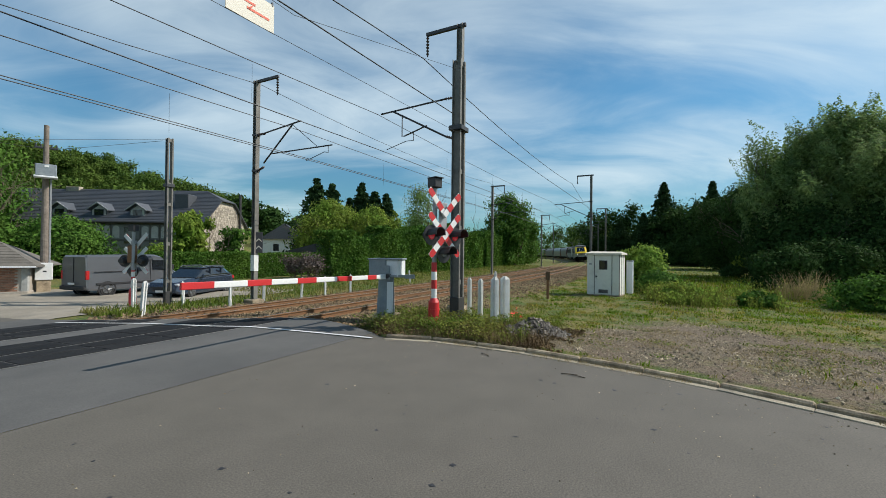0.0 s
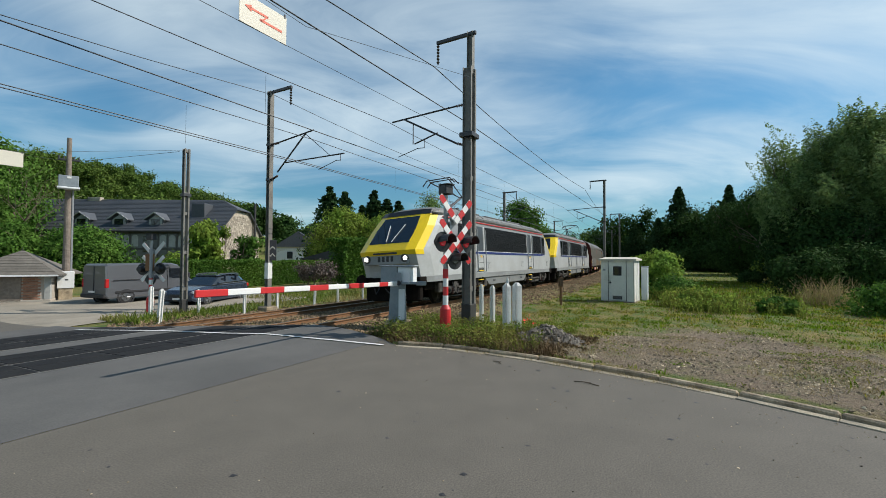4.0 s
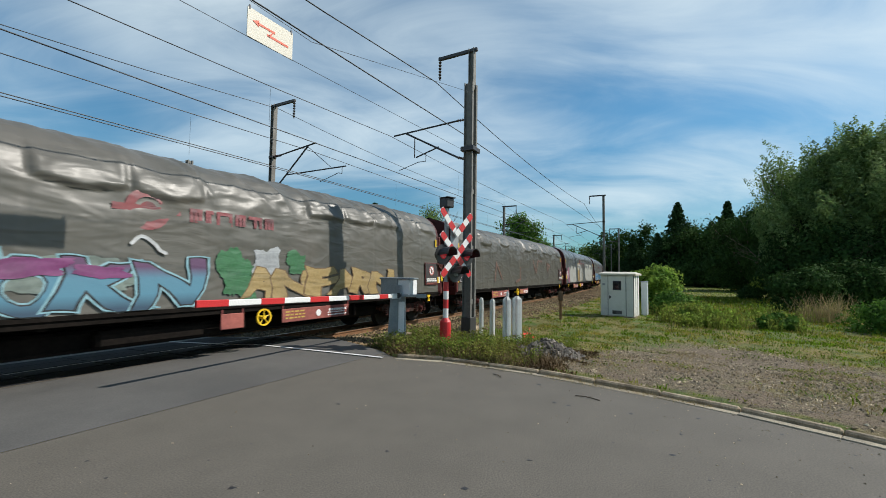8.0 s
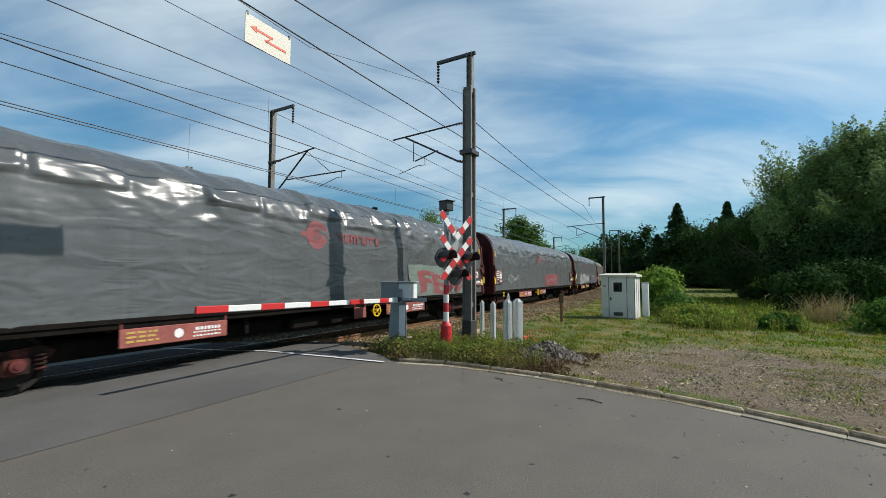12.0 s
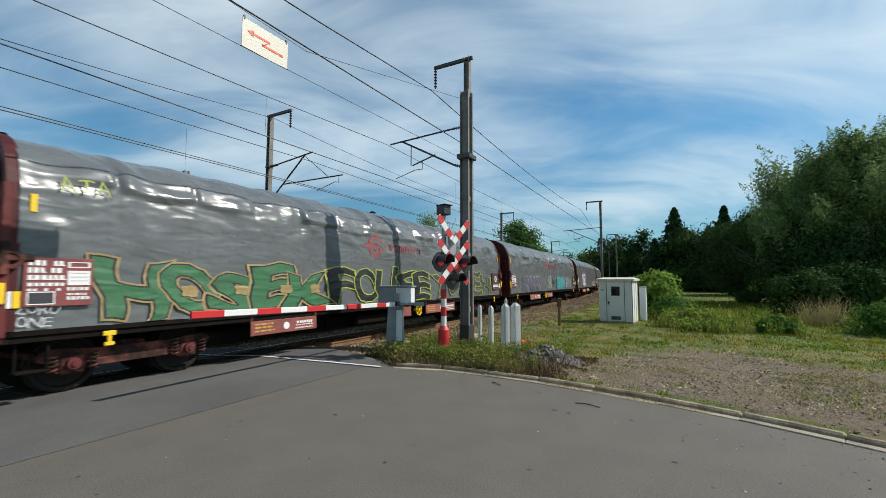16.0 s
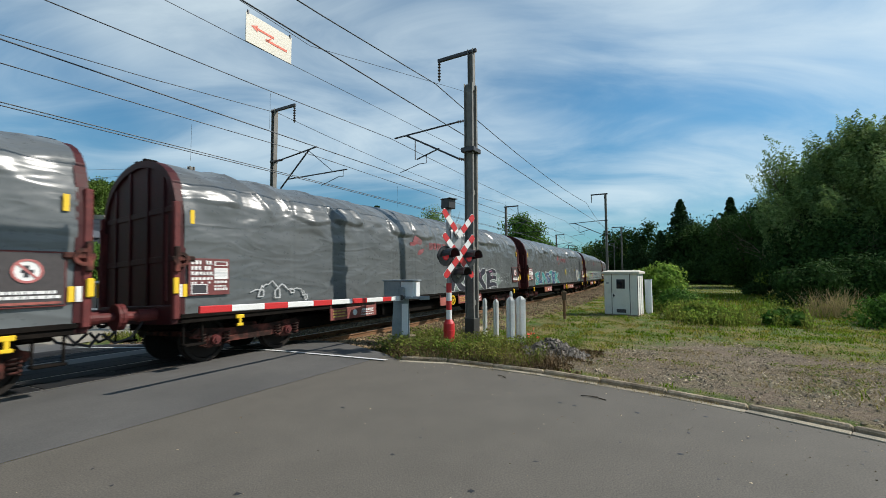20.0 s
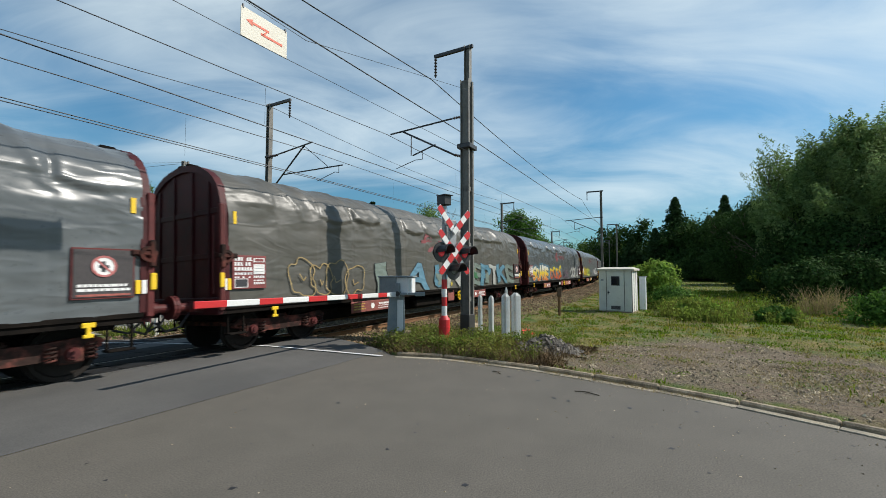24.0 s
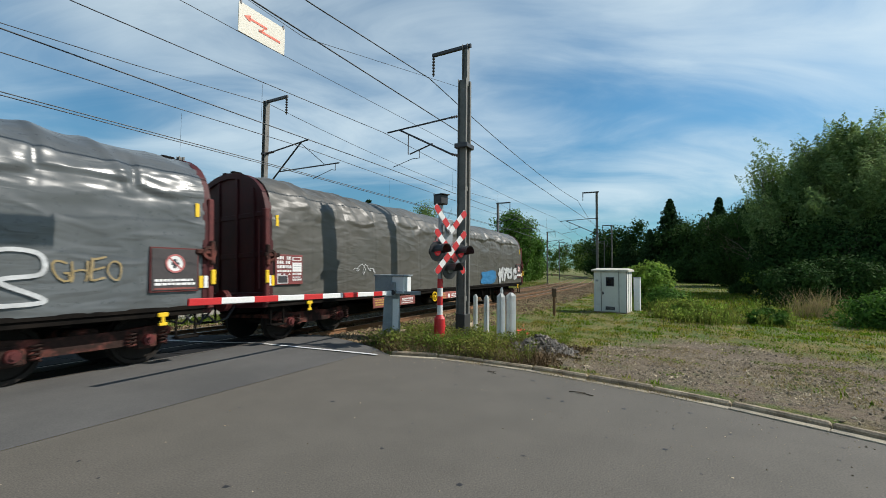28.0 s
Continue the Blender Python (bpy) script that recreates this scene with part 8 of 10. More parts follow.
def locomotive(name, label, panto_x, knee):
    """A four-axle electric locomotive, alike at both ends; front at -x."""
    loco = thing(name, label, "locomotive", Matrix.Identity(4), group="locomotives")
    h = 8.95                       # half length of the body at the nose

    def nose_x(z):
        """How far the body reaches at height z."""
        if z < 2.15:
            return h + 0.27 * max(0, (z - 1.4)) / 0.75 - 0.10 * max(0, (1.4 - z)) / 0.5
        return h + 0.27 - (z - 2.15) * 0.94

    def half_width(z):
        return 1.42 if z < 3.1 else 1.42 - 0.10 * (z - 3.1) / 0.5

    def shell(z0, z1, steps, taper=True):
        """A band of the body between two heights, with slightly rounded nose corners."""
        rings = []
        for k in range(steps + 1):
            z = z0 + (z1 - z0) * k / steps
            e, w = nose_x(z), half_width(z)
            plan = [(-e + 0.9, -w), (e - 0.9, -w), (e - 0.14, -w + 0.14), (e, -w + 0.5), (e, w - 0.5), (e - 0.14, w - 0.14), (e - 0.9, w), (-e + 0.9, w), (-e + 0.14, w - 0.14), (-e, w - 0.5), (-e, -w + 0.5), (-e + 0.14, -w + 0.14)]
            rings.append([(x, y, z) for x, y in plan])
        return Build().loft(rings)

    part("body", shell(1.16, 3.36, 10), M["loco_white"], loco, "white lower body sides")
    part("cant_rail", shell(3.361, 3.62, 2), M["loco_silver"], loco, "silver-grey rail above the grilles")
    part("skirt", shell(0.94, 1.155, 1), M["loco_grey"], loco, "grey skirt band")
    # roof
    rings = []
    for x, top, w in ((-7.64, 3.80, 1.29), (-7.3, 3.93, 1.32), (-6.6, 4.04, 1.35), (-5.6, 4.09, 1.36), (5.6, 4.09, 1.36), (6.6, 4.04, 1.35), (7.3, 3.93, 1.32), (7.64, 3.80, 1.29)):
        side = [(w + 0.01, 0.0), (w - 0.05, 0.34), (w - 0.20, 0.62), (w - 0.48, 0.86), (w - 0.85, 1.0)]
        rings.append([(x, -y, 3.625 + f * (top - 3.625)) for y, f in side] + [(x, y, 3.625 + f * (top - 3.625)) for y, f in side[::-1]])
    roof = part("roof", Build().loft(rings), M["loco_roof"], loco, "dusty grey roof", smooth=True)
    for sg in (-1, 1):
        part("roof_seam", Build().tube([(-6.4, sg * 1.285, 3.80), (6.4, sg * 1.285, 3.80)], 0.012, 5), M["seal"], roof)
        for x in (-5.9, -3.0, 3.0, 5.9):
            part("roof_joint", Build().tube([(x, sg * 1.365, 3.64), (x, sg * 1.30, 3.80), (x, sg * 1.15, 3.92), (x, sg * 0.85, 4.02)], 0.014, 5), M["seal"], roof)
    for x in (-3.4, -0.2, 3.0):
        part("roof_pod", Build().box(x - 1.2, x + 1.2, -0.8, 0.8, 4.06, 4.125, 0.03), M["loco_roof"], loco)
    for sg in (-1, 1):
        y = sg * 1.425
        # grille bands, door, cab window
        for a, c in ((-3.12, 3.12), (-6.16, -4.30), (4.30, 6.16)):
            gb = Build().box(a, c, y, y + sg * 0.02, 2.19, 3.34, 0.01)
            grille = part("grille", gb, M["grille"], loco, "black louvred grille")
            lv = Build()
            for x in np.arange(a + 0.04, c - 0.03, 0.07):
                lv.box(x, x + 0.034, y + sg * 0.02, y + sg * 0.042, 2.22, 3.31)
            part("louvres", lv, M["grille"], grille)
        for x in (-3.70, 3.70):
            d = part("door", Build().box(x - 0.36, x + 0.36, y, y + sg * 0.018, 1.22, 3.36, 0.015), M["loco_silver"], loco, "side door with a slate-grey upper half")
            part("door_glass", Build().box(x - 0.30, x + 0.30, y + sg * 0.018, y + sg * 0.028, 2.20, 3.33, 0.012), M["door_slate"], d, "slate-grey upper door panel")
            part("door_panel", Build().box(x - 0.30, x + 0.30, y + sg * 0.018, y + sg * 0.026, 1.40, 2.03, 0.006), M["loco_white"], d)
            for z0, z1 in ((1.62, 1.64), (1.98, 2.0)):
                part("panel_border", Build().box(x - 0.26, x + 0.26, y + sg * 0.026, y + sg * 0.030, z0, z1, 0.001), M["seal"], d)
            for o in (-0.25, 0.25):
                part("panel_border", Build().box(x + o - 0.01, x + o + 0.01, y + sg * 0.026, y + sg * 0.030, 1.642, 1.978, 0.001), M["seal"], d)
            part("notice", Build().box(x - 0.06, x + 0.15, y + sg * 0.026, y + sg * 0.034, 1.88, 1.97, 0.004), M["yellow"], d)
            part("step_recess", Build().box(x - 0.27, x + 0.27, y + sg * 0.019, y + sg * 0.024, 1.24, 1.36, 0.006), M["seal"], d, "black foot recess")
            part("step", Build().box(x - 0.27, x + 0.27, y + sg * 0.02, y + sg * 0.05, 1.245, 1.285, 0.006), M["yellow"], d)
            for o in (-0.47, 0.47):
                part("handrail", Build().tube([(x + o, y + sg * 0.02, 1.20), (x + o, y + sg * 0.09, 1.28), (x + o, y + sg * 0.09, 3.18), (x + o, y + sg * 0.02, 3.26)], 0.024, 6), M["steel"], d)
            for z in (0.52, 0.82):
                part("step", Build().box(x - 0.24, x + 0.24, sg * 1.28, sg * 1.46, z, z + 0.04, 0.01), M["yellow"], d)
            for o in (-0.25, 0.25):
                part("step_bar", Build().box(x + o - 0.02, x + o + 0.02, sg * 1.34, sg * 1.38, 0.48, 0.95, 0.006), M["loco_bogie"], d)
        for sx in (-1, 1):
            win = part("cab_window", Build().box(sx * 6.20, sx * 7.10, y - sg * 0.012, y + sg * 0.02, 2.10, 3.34, 0.02), M["door_slate"], loco, "slate-grey cab side panel")
            part("frame", Build().box(sx * 6.44, sx * 7.07, y + sg * 0.02, y + sg * 0.027, 2.22, 3.30, 0.02), M["grille"], win)
            part("pane", Build().box(sx * 6.50, sx * 7.02, y + sg * 0.027, y + sg * 0.034, 2.74, 3.25, 0.03), M["pane"], win)
            part("sill", Build().box(sx * 6.46, sx * 7.10, y + sg * 0.02, y + sg * 0.034, 2.075, 2.10, 0.004), M["panel_white"], win)
        part("blue_stripe", Build().box(-7.08, 7.08, y + sg * 0.002, y + sg * 0.021, 2.05, 2.15, 0.003), M["loco_blue"], loco)
        part("white_stripe", Build().box(-6.16, 6.16, y + sg * 0.002, y + sg * 0.021, 2.155, 2.175, 0.003), M["panel_white"], loco)
        part("red_stripe", Build().box(-7.1, 7.1, sg * 1.352, sg * 1.385, 3.50, 3.545, 0.003), M["red"], loco)
        box_ = Build().prism([(-3.12, 0.92), (-2.62, 0.56), (2.62, 0.56), (3.12, 0.92)], lambda a, z, k, sg=sg: (a, sg * (1.0 + 0.36 * k), z))
        tank = part("equipment_box", box_, M["loco_silver"], loco, "silver-grey equipment trough")
        part("seam", Build().box(0.18, 0.20, sg * 1.362, sg * 1.368, 0.58, 0.91, 0.001), M["seal"], tank)
        marks = Build()
        for x in (-2.1, 2.0):
            marks.box(x, x + 0.12, sg * 1.362, sg * 1.368, 0.70, 0.78)
            marks.box(x + 0.15, x + 0.25, sg * 1.362, sg * 1.368, 0.72, 0.77)
            marks.box(x - 0.02, x + 0.27, sg * 1.362, sg * 1.368, 0.785, 0.795)
        tagged(part("stencil_lettering", marks, M["seal"], tank), kind="stuff")
        for x in (-2.72, 2.30, 7.55):
            hatch = part("hatch", Build().box(x - 0.13, x + 0.13, y, y + sg * 0.006, 1.36, 1.60, 0.002), M["seal"], loco)
            part("hatch_lid", Build().box(x - 0.12, x + 0.12, y + sg * 0.006, y + sg * 0.014, 1.37, 1.59, 0.003), M["loco_white"], hatch)
            part("hatch_rail", Build().box(x - 0.17, x + 0.17, y, y + sg * 0.03, 1.645, 1.665, 0.004), M["loco_silver"], hatch)
        bars = Build()
        for x in (-0.90, -0.78, -0.60, -0.48, -0.36, -0.24, -0.06, 0.06, 0.18, 0.36, 0.54, 0.63):
            bars.box(x, x + 0.06, y + sg * 0.001, y + sg * 0.004, 1.03, 1.09)
        tagged(part("number_bars", bars, M["loco_white"], loco), kind="stuff")
    for sx in (-1, 1):
        # yellow upper nose, windscreen, lights
        def face(z, out, inset=0.0):
            e = nose_x(z) + out
            w = half_width(z) - inset
            back = 0.58
            y = w - 0.14 * (0.9 - back) / 0.76 + 0.012
            return [(sx * (e - back), -y, z), (sx * (e - 0.14), -w + 0.13, z), (sx * e, -w + 0.49, z), (sx * e, w - 0.49, z), (sx * (e - 0.14), w - 0.13, z), (sx * (e - back), y, z)]
        yn = Build().loft([face(z, 0.012) for z in (1.98, 2.15, 2.6, 3.1, 3.62, 3.79)], caps=False, closed=False)
        nose = part("yellow_nose", yn, M["loco_yellow"], loco, "yellow sloping nose")

        def pane_row(z, out):
            e = nose_x(z) + out
            w = half_width(z)
            return [(sx * (e - 0.17), -w + 0.16, z), (sx * (e - 0.005), -w + 0.5, z), (sx * (e - 0.005), w - 0.5, z), (sx * (e - 0.17), w - 0.16, z)]
        part("windscreen", Build().loft([pane_row(z, 0.022) for z in (2.44, 3.0, 3.52)], caps=False, closed=False), M["pane"], nose, "dark windscreen")
        for y in (-0.12, 0.12):
            part("wiper", Build().tube([(sx * (nose_x(2.5) + 0.05), y, 2.5), (sx * (nose_x(3.2) + 0.05), y * 3.0, 3.2)], 0.012, 5), M["panel_white"], nose)
        q = nose_x(1.97) + 0.01
        part("number_band", Build().box(sx * h, sx * q, -1.0, 1.0, 1.64, 1.96, 0.01), M["loco_grey"], nose)
        part("roof_cap", Build().loft([face(z, 0.03) for z in (3.60, 3.81)], caps=False, closed=False), M["grille"], nose, "dark cap above the windscreen")
        part("dark_slot", Build().box(sx * h, sx * (nose_x(2.09) + 0.02), -0.55, 0.55, 2.02, 2.09, 0.01), M["seal"], nose)
        digits = Build()
        for y in (-0.30, -0.10, 0.10, 0.30):
            digits.box(sx * (q + 0.001), sx * (q + 0.005), y - 0.06, y + 0.06, 1.745, 1.945)
        tagged(part("number_bars", digits, M["seal"], nose), kind="stuff")
        for y in (-0.86, 0.86):
            lamp = Build().cyl((sx * h, y, 1.86), (sx * (q + 0.02), y, 1.86), 0.15, n=16)
            lm = part("headlight", lamp, M["seal"], nose)
            part("lens", Build().cyl((sx * (q + 0.02), y * 1.05, 1.86), (sx * (q + 0.026), y * 1.05, 1.86), 0.085, n=14), M["head_glow"] if sx < 0 else M["lens"], lm)
        ap = Build()
        ap.box(sx * (h - 0.5), sx * (h + 0.0), -1.36, 1.36, 0.82, 1.15, 0.03)
        ap.box(sx * (h - 0.4), sx * (h - 0.1), -1.25, 1.25, 0.25, 0.9, 0.05)
        part("buffer_beam", ap, M["frame"], loco, "black buffer beam")
        buffers(loco, sx * (h - 0.03), sx, 1.06, M["frame"])
    fr = Build().box(-8.3, 8.3, -1.15, 1.15, 0.62, 0.95, 0.03)
    for x in (-5.2, 5.2):
        fr.box(x - 1.3, x + 1.3, -0.62, 0.62, 0.22, 0.7, 0.05)
    part("underframe", fr, M["frame"], loco)
    belly = [(1.12, 0.55), (1.10, 0.42), (0.98, 0.32), (0.80, 0.27)]
    belly = [(-y, z) for y, z in belly] + belly[::-1]
    part("transformer_tank", Build().prism(belly, lambda y, z, k: (-1.85 + 3.7 * k, y, z)), M["tank"], loco, "dusty brown rounded tank")
    for x in (-5.2, 5.2):
        bogie_parts(loco, x, 0.55, 3.0, M["loco_bogie"], heavy=True)
    # raised pantograph: base, lower arm to the knee, upper arm to the head
    pz = 4.08
    head = 5.62
    kx = panto_x + knee * 1.55
    hx = panto_x - knee * 0.55
    b = Build()
    b.box(panto_x - 0.7, panto_x + 0.7, -0.55, -0.47, pz + 0.08, pz + 0.14, 0.01)
    b.box(panto_x - 0.7, panto_x + 0.7, 0.47, 0.55, pz + 0.08, pz + 0.14, 0.01)
    b.box(panto_x - 0.08, panto_x + 0.08, -0.6, 0.6, pz + 0.08, pz + 0.18, 0.01)
    pan = part("pantograph", b, M["arm"], loco, "raised single-arm pantograph")
    arm = Build()
    arm.tube([(panto_x, 0, pz + 0.15), (kx, 0, pz + 0.95)], 0.055, 8)
    arm.tube([(panto_x - knee * 0.35, 0.2, pz + 0.12), (kx + knee * 0.08, 0.1, pz + 0.85)], 0.022, 6)
    part("lower_arm", arm, M["arm"], pan)
    up = Build()
    for y in (-0.5, 0.5):
        up.tube([(kx, y * 0.15, pz + 0.95), (hx, y, head - 0.12)], 0.028, 6)
    up.tube([(kx, 0.0, pz + 0.85), (hx, 0.0, head - 0.2)], 0.015, 5)
    part("upper_arm", up, M["arm"], pan)
    hd = Build()
    for o in (-0.2, 0.2):
        hd.tube([(hx + o, -0.85, head - 0.28), (hx + o, -0.62, head - 0.03), (hx + o, 0.62, head - 0.03), (hx + o, 0.85, head - 0.28)], 0.028, 6)
    hd.tube([(hx - 0.2, -0.5, head - 0.08), (hx + 0.2, -0.5, head - 0.08)], 0.02, 6)
    hd.tube([(hx - 0.2, 0.5, head - 0.08), (hx + 0.2, 0.5, head - 0.08)], 0.02, 6)
    part("collector_head", hd, M["arm"], pan)
    ins = Build()
    for y in (-0.5, 0.5):
        for o in (-0.6, 0.6):
            ins.cyl((panto_x + o, y, pz - 0.05), (panto_x + o, y, pz + 0.1), 0.05, n=10)
    part("insulator", ins, M["insulator"], pan)
    return loco


locos = [locomotive("locomotive", "white and black electric locomotive with yellow nose", -4.2, 1), locomotive("locomotive", "second white and black electric locomotive", 5.2, -1)]
LONG = (((3.85, 6.25, 0.0), (8.08, 9.62, 0.04)), 7.66)
SHORT = (((3.85, 5.75, 0.0), (9.60, 10.12, 0.0), (11.1, 13.37, 0.0)), 10.6)
protos = [wagon_prototype(v, M["tarp"], *plates) for v, plates in ((1, LONG), (2, SHORT), (3, SHORT), (4, LONG))]
wagons = []
for k in range(1, 29):
    if k <= 4:
        w = protos[k - 1]
    else:
        long_plates = k in (5, 6, 9, 10, 12, 14, 15, 20, 22, 25, 27, 28)
        w = copy_thing(protos[((0, 3) if long_plates else (1, 2))[(k // 2) % 2]], Matrix.Identity(4))
    wagons.append(w)
for k, w in enumerate(wagons, 1):
    paint_wagon(w, k)
    if k in (1, 3, 4, 11, 23, 28):
        cover = [c for c in w.children if c.name.startswith("tarpaulin")][0]
        cover.material_slots[0].link = "OBJECT"
        cover.material_slots[0].material = M["tarp_brown"]
        tagged(cover, "weathered brown-grey tarpaulin cover")
tagged(wagons[23], "freight wagon with a big yellow and orange graffiti")
tagged(wagons[4], "freight wagon painted over in silver and ochre")
tagged(wagons[27], "last freight wagon of the train, grey tarpaulin")


# ---------------------------------------------------------------- crossing signal and barrier
def crossing_signal(m, label, drop=0.0, back_box=False):
    """Saint Andrew's crosses and flashing lamps on a striped post. Its face looks to -y; drop shortens the post."""
    sig = thing("crossing_signal", label, "crossing signal", m, group="crossing signals")
    part("base", Build().cyl((0, 0, -0.15), (0, 0, 0.60), 0.135, n=20).cyl((0, 0, 0.60), (0, 0, 0.70), 0.135, 0.075, n=20).cyl((0, 0, 0.40), (0, 0, 0.44), 0.145, n=20), M["red"], sig, "red cast base")
    zs = [0.70, 0.93, 1.15, 1.35, 1.58 - drop * 0.4]
    for i in range(4):
        part("post_band", Build().cyl((0, 0, zs[i]), (0, 0, zs[i + 1]), 0.068, n=16), M["white" if i % 2 == 0 else "red"], sig)
    d = drop
    part("post", Build().cyl((0, 0, zs[4]), (0, 0, 3.40 - d), 0.058, n=14), M["steel"], sig)
    part("bell", Build().box(-0.13, 0.13, -0.13, 0.15, 3.42 - d, 3.66 - d, 0.02).cyl((0, 0, 3.3 - d), (0, 0, 3.44 - d), 0.05, n=10).box(-0.14, 0.14, -0.18, 0.15, 3.655 - d, 3.675 - d, 0.004), M["black"], sig, "black bell housing")
    cx, cy = 0.12, -0.22
    part("back_plate", Build().box(cx - 0.14, cx + 0.14, cy + 0.05, cy + 0.07, 1.66 - d, 3.05 - d, 0.01), M["steel"], sig, "galvanised carrier plate")
    for z in (1.75 - d, 2.9 - d):
        part("bracket", Build().box(-0.03, cx + 0.02, cy + 0.07, cy + 0.11, z, z + 0.06, 0.006).box(-0.03, 0.03, cy + 0.07, 0.0, z, z + 0.06, 0.006), M["steel"], sig)
    if back_box:
        part("relay_box", Build().box(cx - 0.16, cx + 0.16, cy + 0.071, cy + 0.22, 2.15 - d, 2.85 - d, 0.02), M["rail"], sig, "rust-brown box on the back")

    def cross_arm(x0, z0, x1, z1, n, first, y):
        v = Vector((x1 - x0, 0, z1 - z0))
        ln = v.length
        mm = pose(x0, y, z0 - d, 0, -math.degrees(math.atan2(v.z, v.x)), 0)
        arm = part("cross_board", Build().box(0.0, ln, -0.010, 0.010, -0.078, 0.078, 0.009), M["white"], sig, m=mm)
        for k in range(first, n, 2):
            a, c = ln * k / n, ln * (k + 1) / n
            w = 0.0785
            ring = [(a, -w), (c, -w), (c, w), (a, w)]
            if k == n - 1:
                ring = [(a, -w), (c - 0.05, -w), (c - 0.012, -w + 0.03), (c + 0.004, 0), (c - 0.012, w - 0.03), (c - 0.05, w), (a, w)]
            if k == 0:
                ring = [(c, w), (a + 0.05, w), (a + 0.012, w - 0.03), (a - 0.004, 0), (a + 0.012, -w + 0.03), (a + 0.05, -w), (c, -w)]
            part("red_band", Build().prism(ring, lambda p, q, k2: (p, -0.0155 + 0.0055 * k2, q)), M["red"], arm)
    # full cross below, half cross above
    cross_arm(cx + 0.51, 1.73, cx - 0.51, 2.76, 7, 0, cy)
    cross_arm(cx - 0.51, 1.73, cx + 0.51, 2.76, 7, 0, cy - 0.035)
    cross_arm(cx + 0.05, 2.72, cx - 0.52, 3.34, 4, 1, cy)
    cross_arm(cx - 0.05, 2.72, cx + 0.51, 3.28, 4, 1, cy - 0.035)
    for x, z, key, r in ((-0.27, 2.24, "lens_red", 0.20), (0.54, 2.22, "lens_red", 0.20), (0.15, 1.80, "lens", 0.19)):
        z -= d
        h = Build().cyl((x, -0.16, z), (x, 0.02, z), r * 0.8, r * 0.55, n=20)
        h.ring((x, -0.17, z), (0, 1, 0), r * 1.22, r * 0.55, 0.025, 24)
        lamp = part("lamp", h, M["black"], sig, "black lamp housing with a hood")
        rings = []
        for y, q, lift in ((-0.18, 0.85, 0), (-0.50, 0.80, 0.03)):
            rings.append([(x + r * q * math.cos(radians(a)), y, z + lift + r * q * math.sin(radians(a))) for a in range(-12, 193, 20)])
            rings[-1] += [(x + (r * q - 0.012) * math.cos(radians(a)), y, z + lift + (r * q - 0.012) * math.sin(radians(a))) for a in range(188, -13, -20)]
        part("hood", Build().loft(rings), M["black"], lamp)
        part("lens", Build().cyl((x, -0.175, z), (x, -0.20, z), r * 0.55, r * 0.45, n=18), M[key], lamp)
    return sig


sig = crossing_signal(place(9.05, 5.02, 0.0) @ pose(0, 0, 0, 0, 0, -TURN + 43), "level crossing signal with red and white crosses and lamps")
crossing_signal(place(9.04, 18.82, -0.42) @ pose(0, 0, 0, 0, 0, 180 - TURN - 8), "crossing signal across the tracks, seen from behind", 0.45, True)


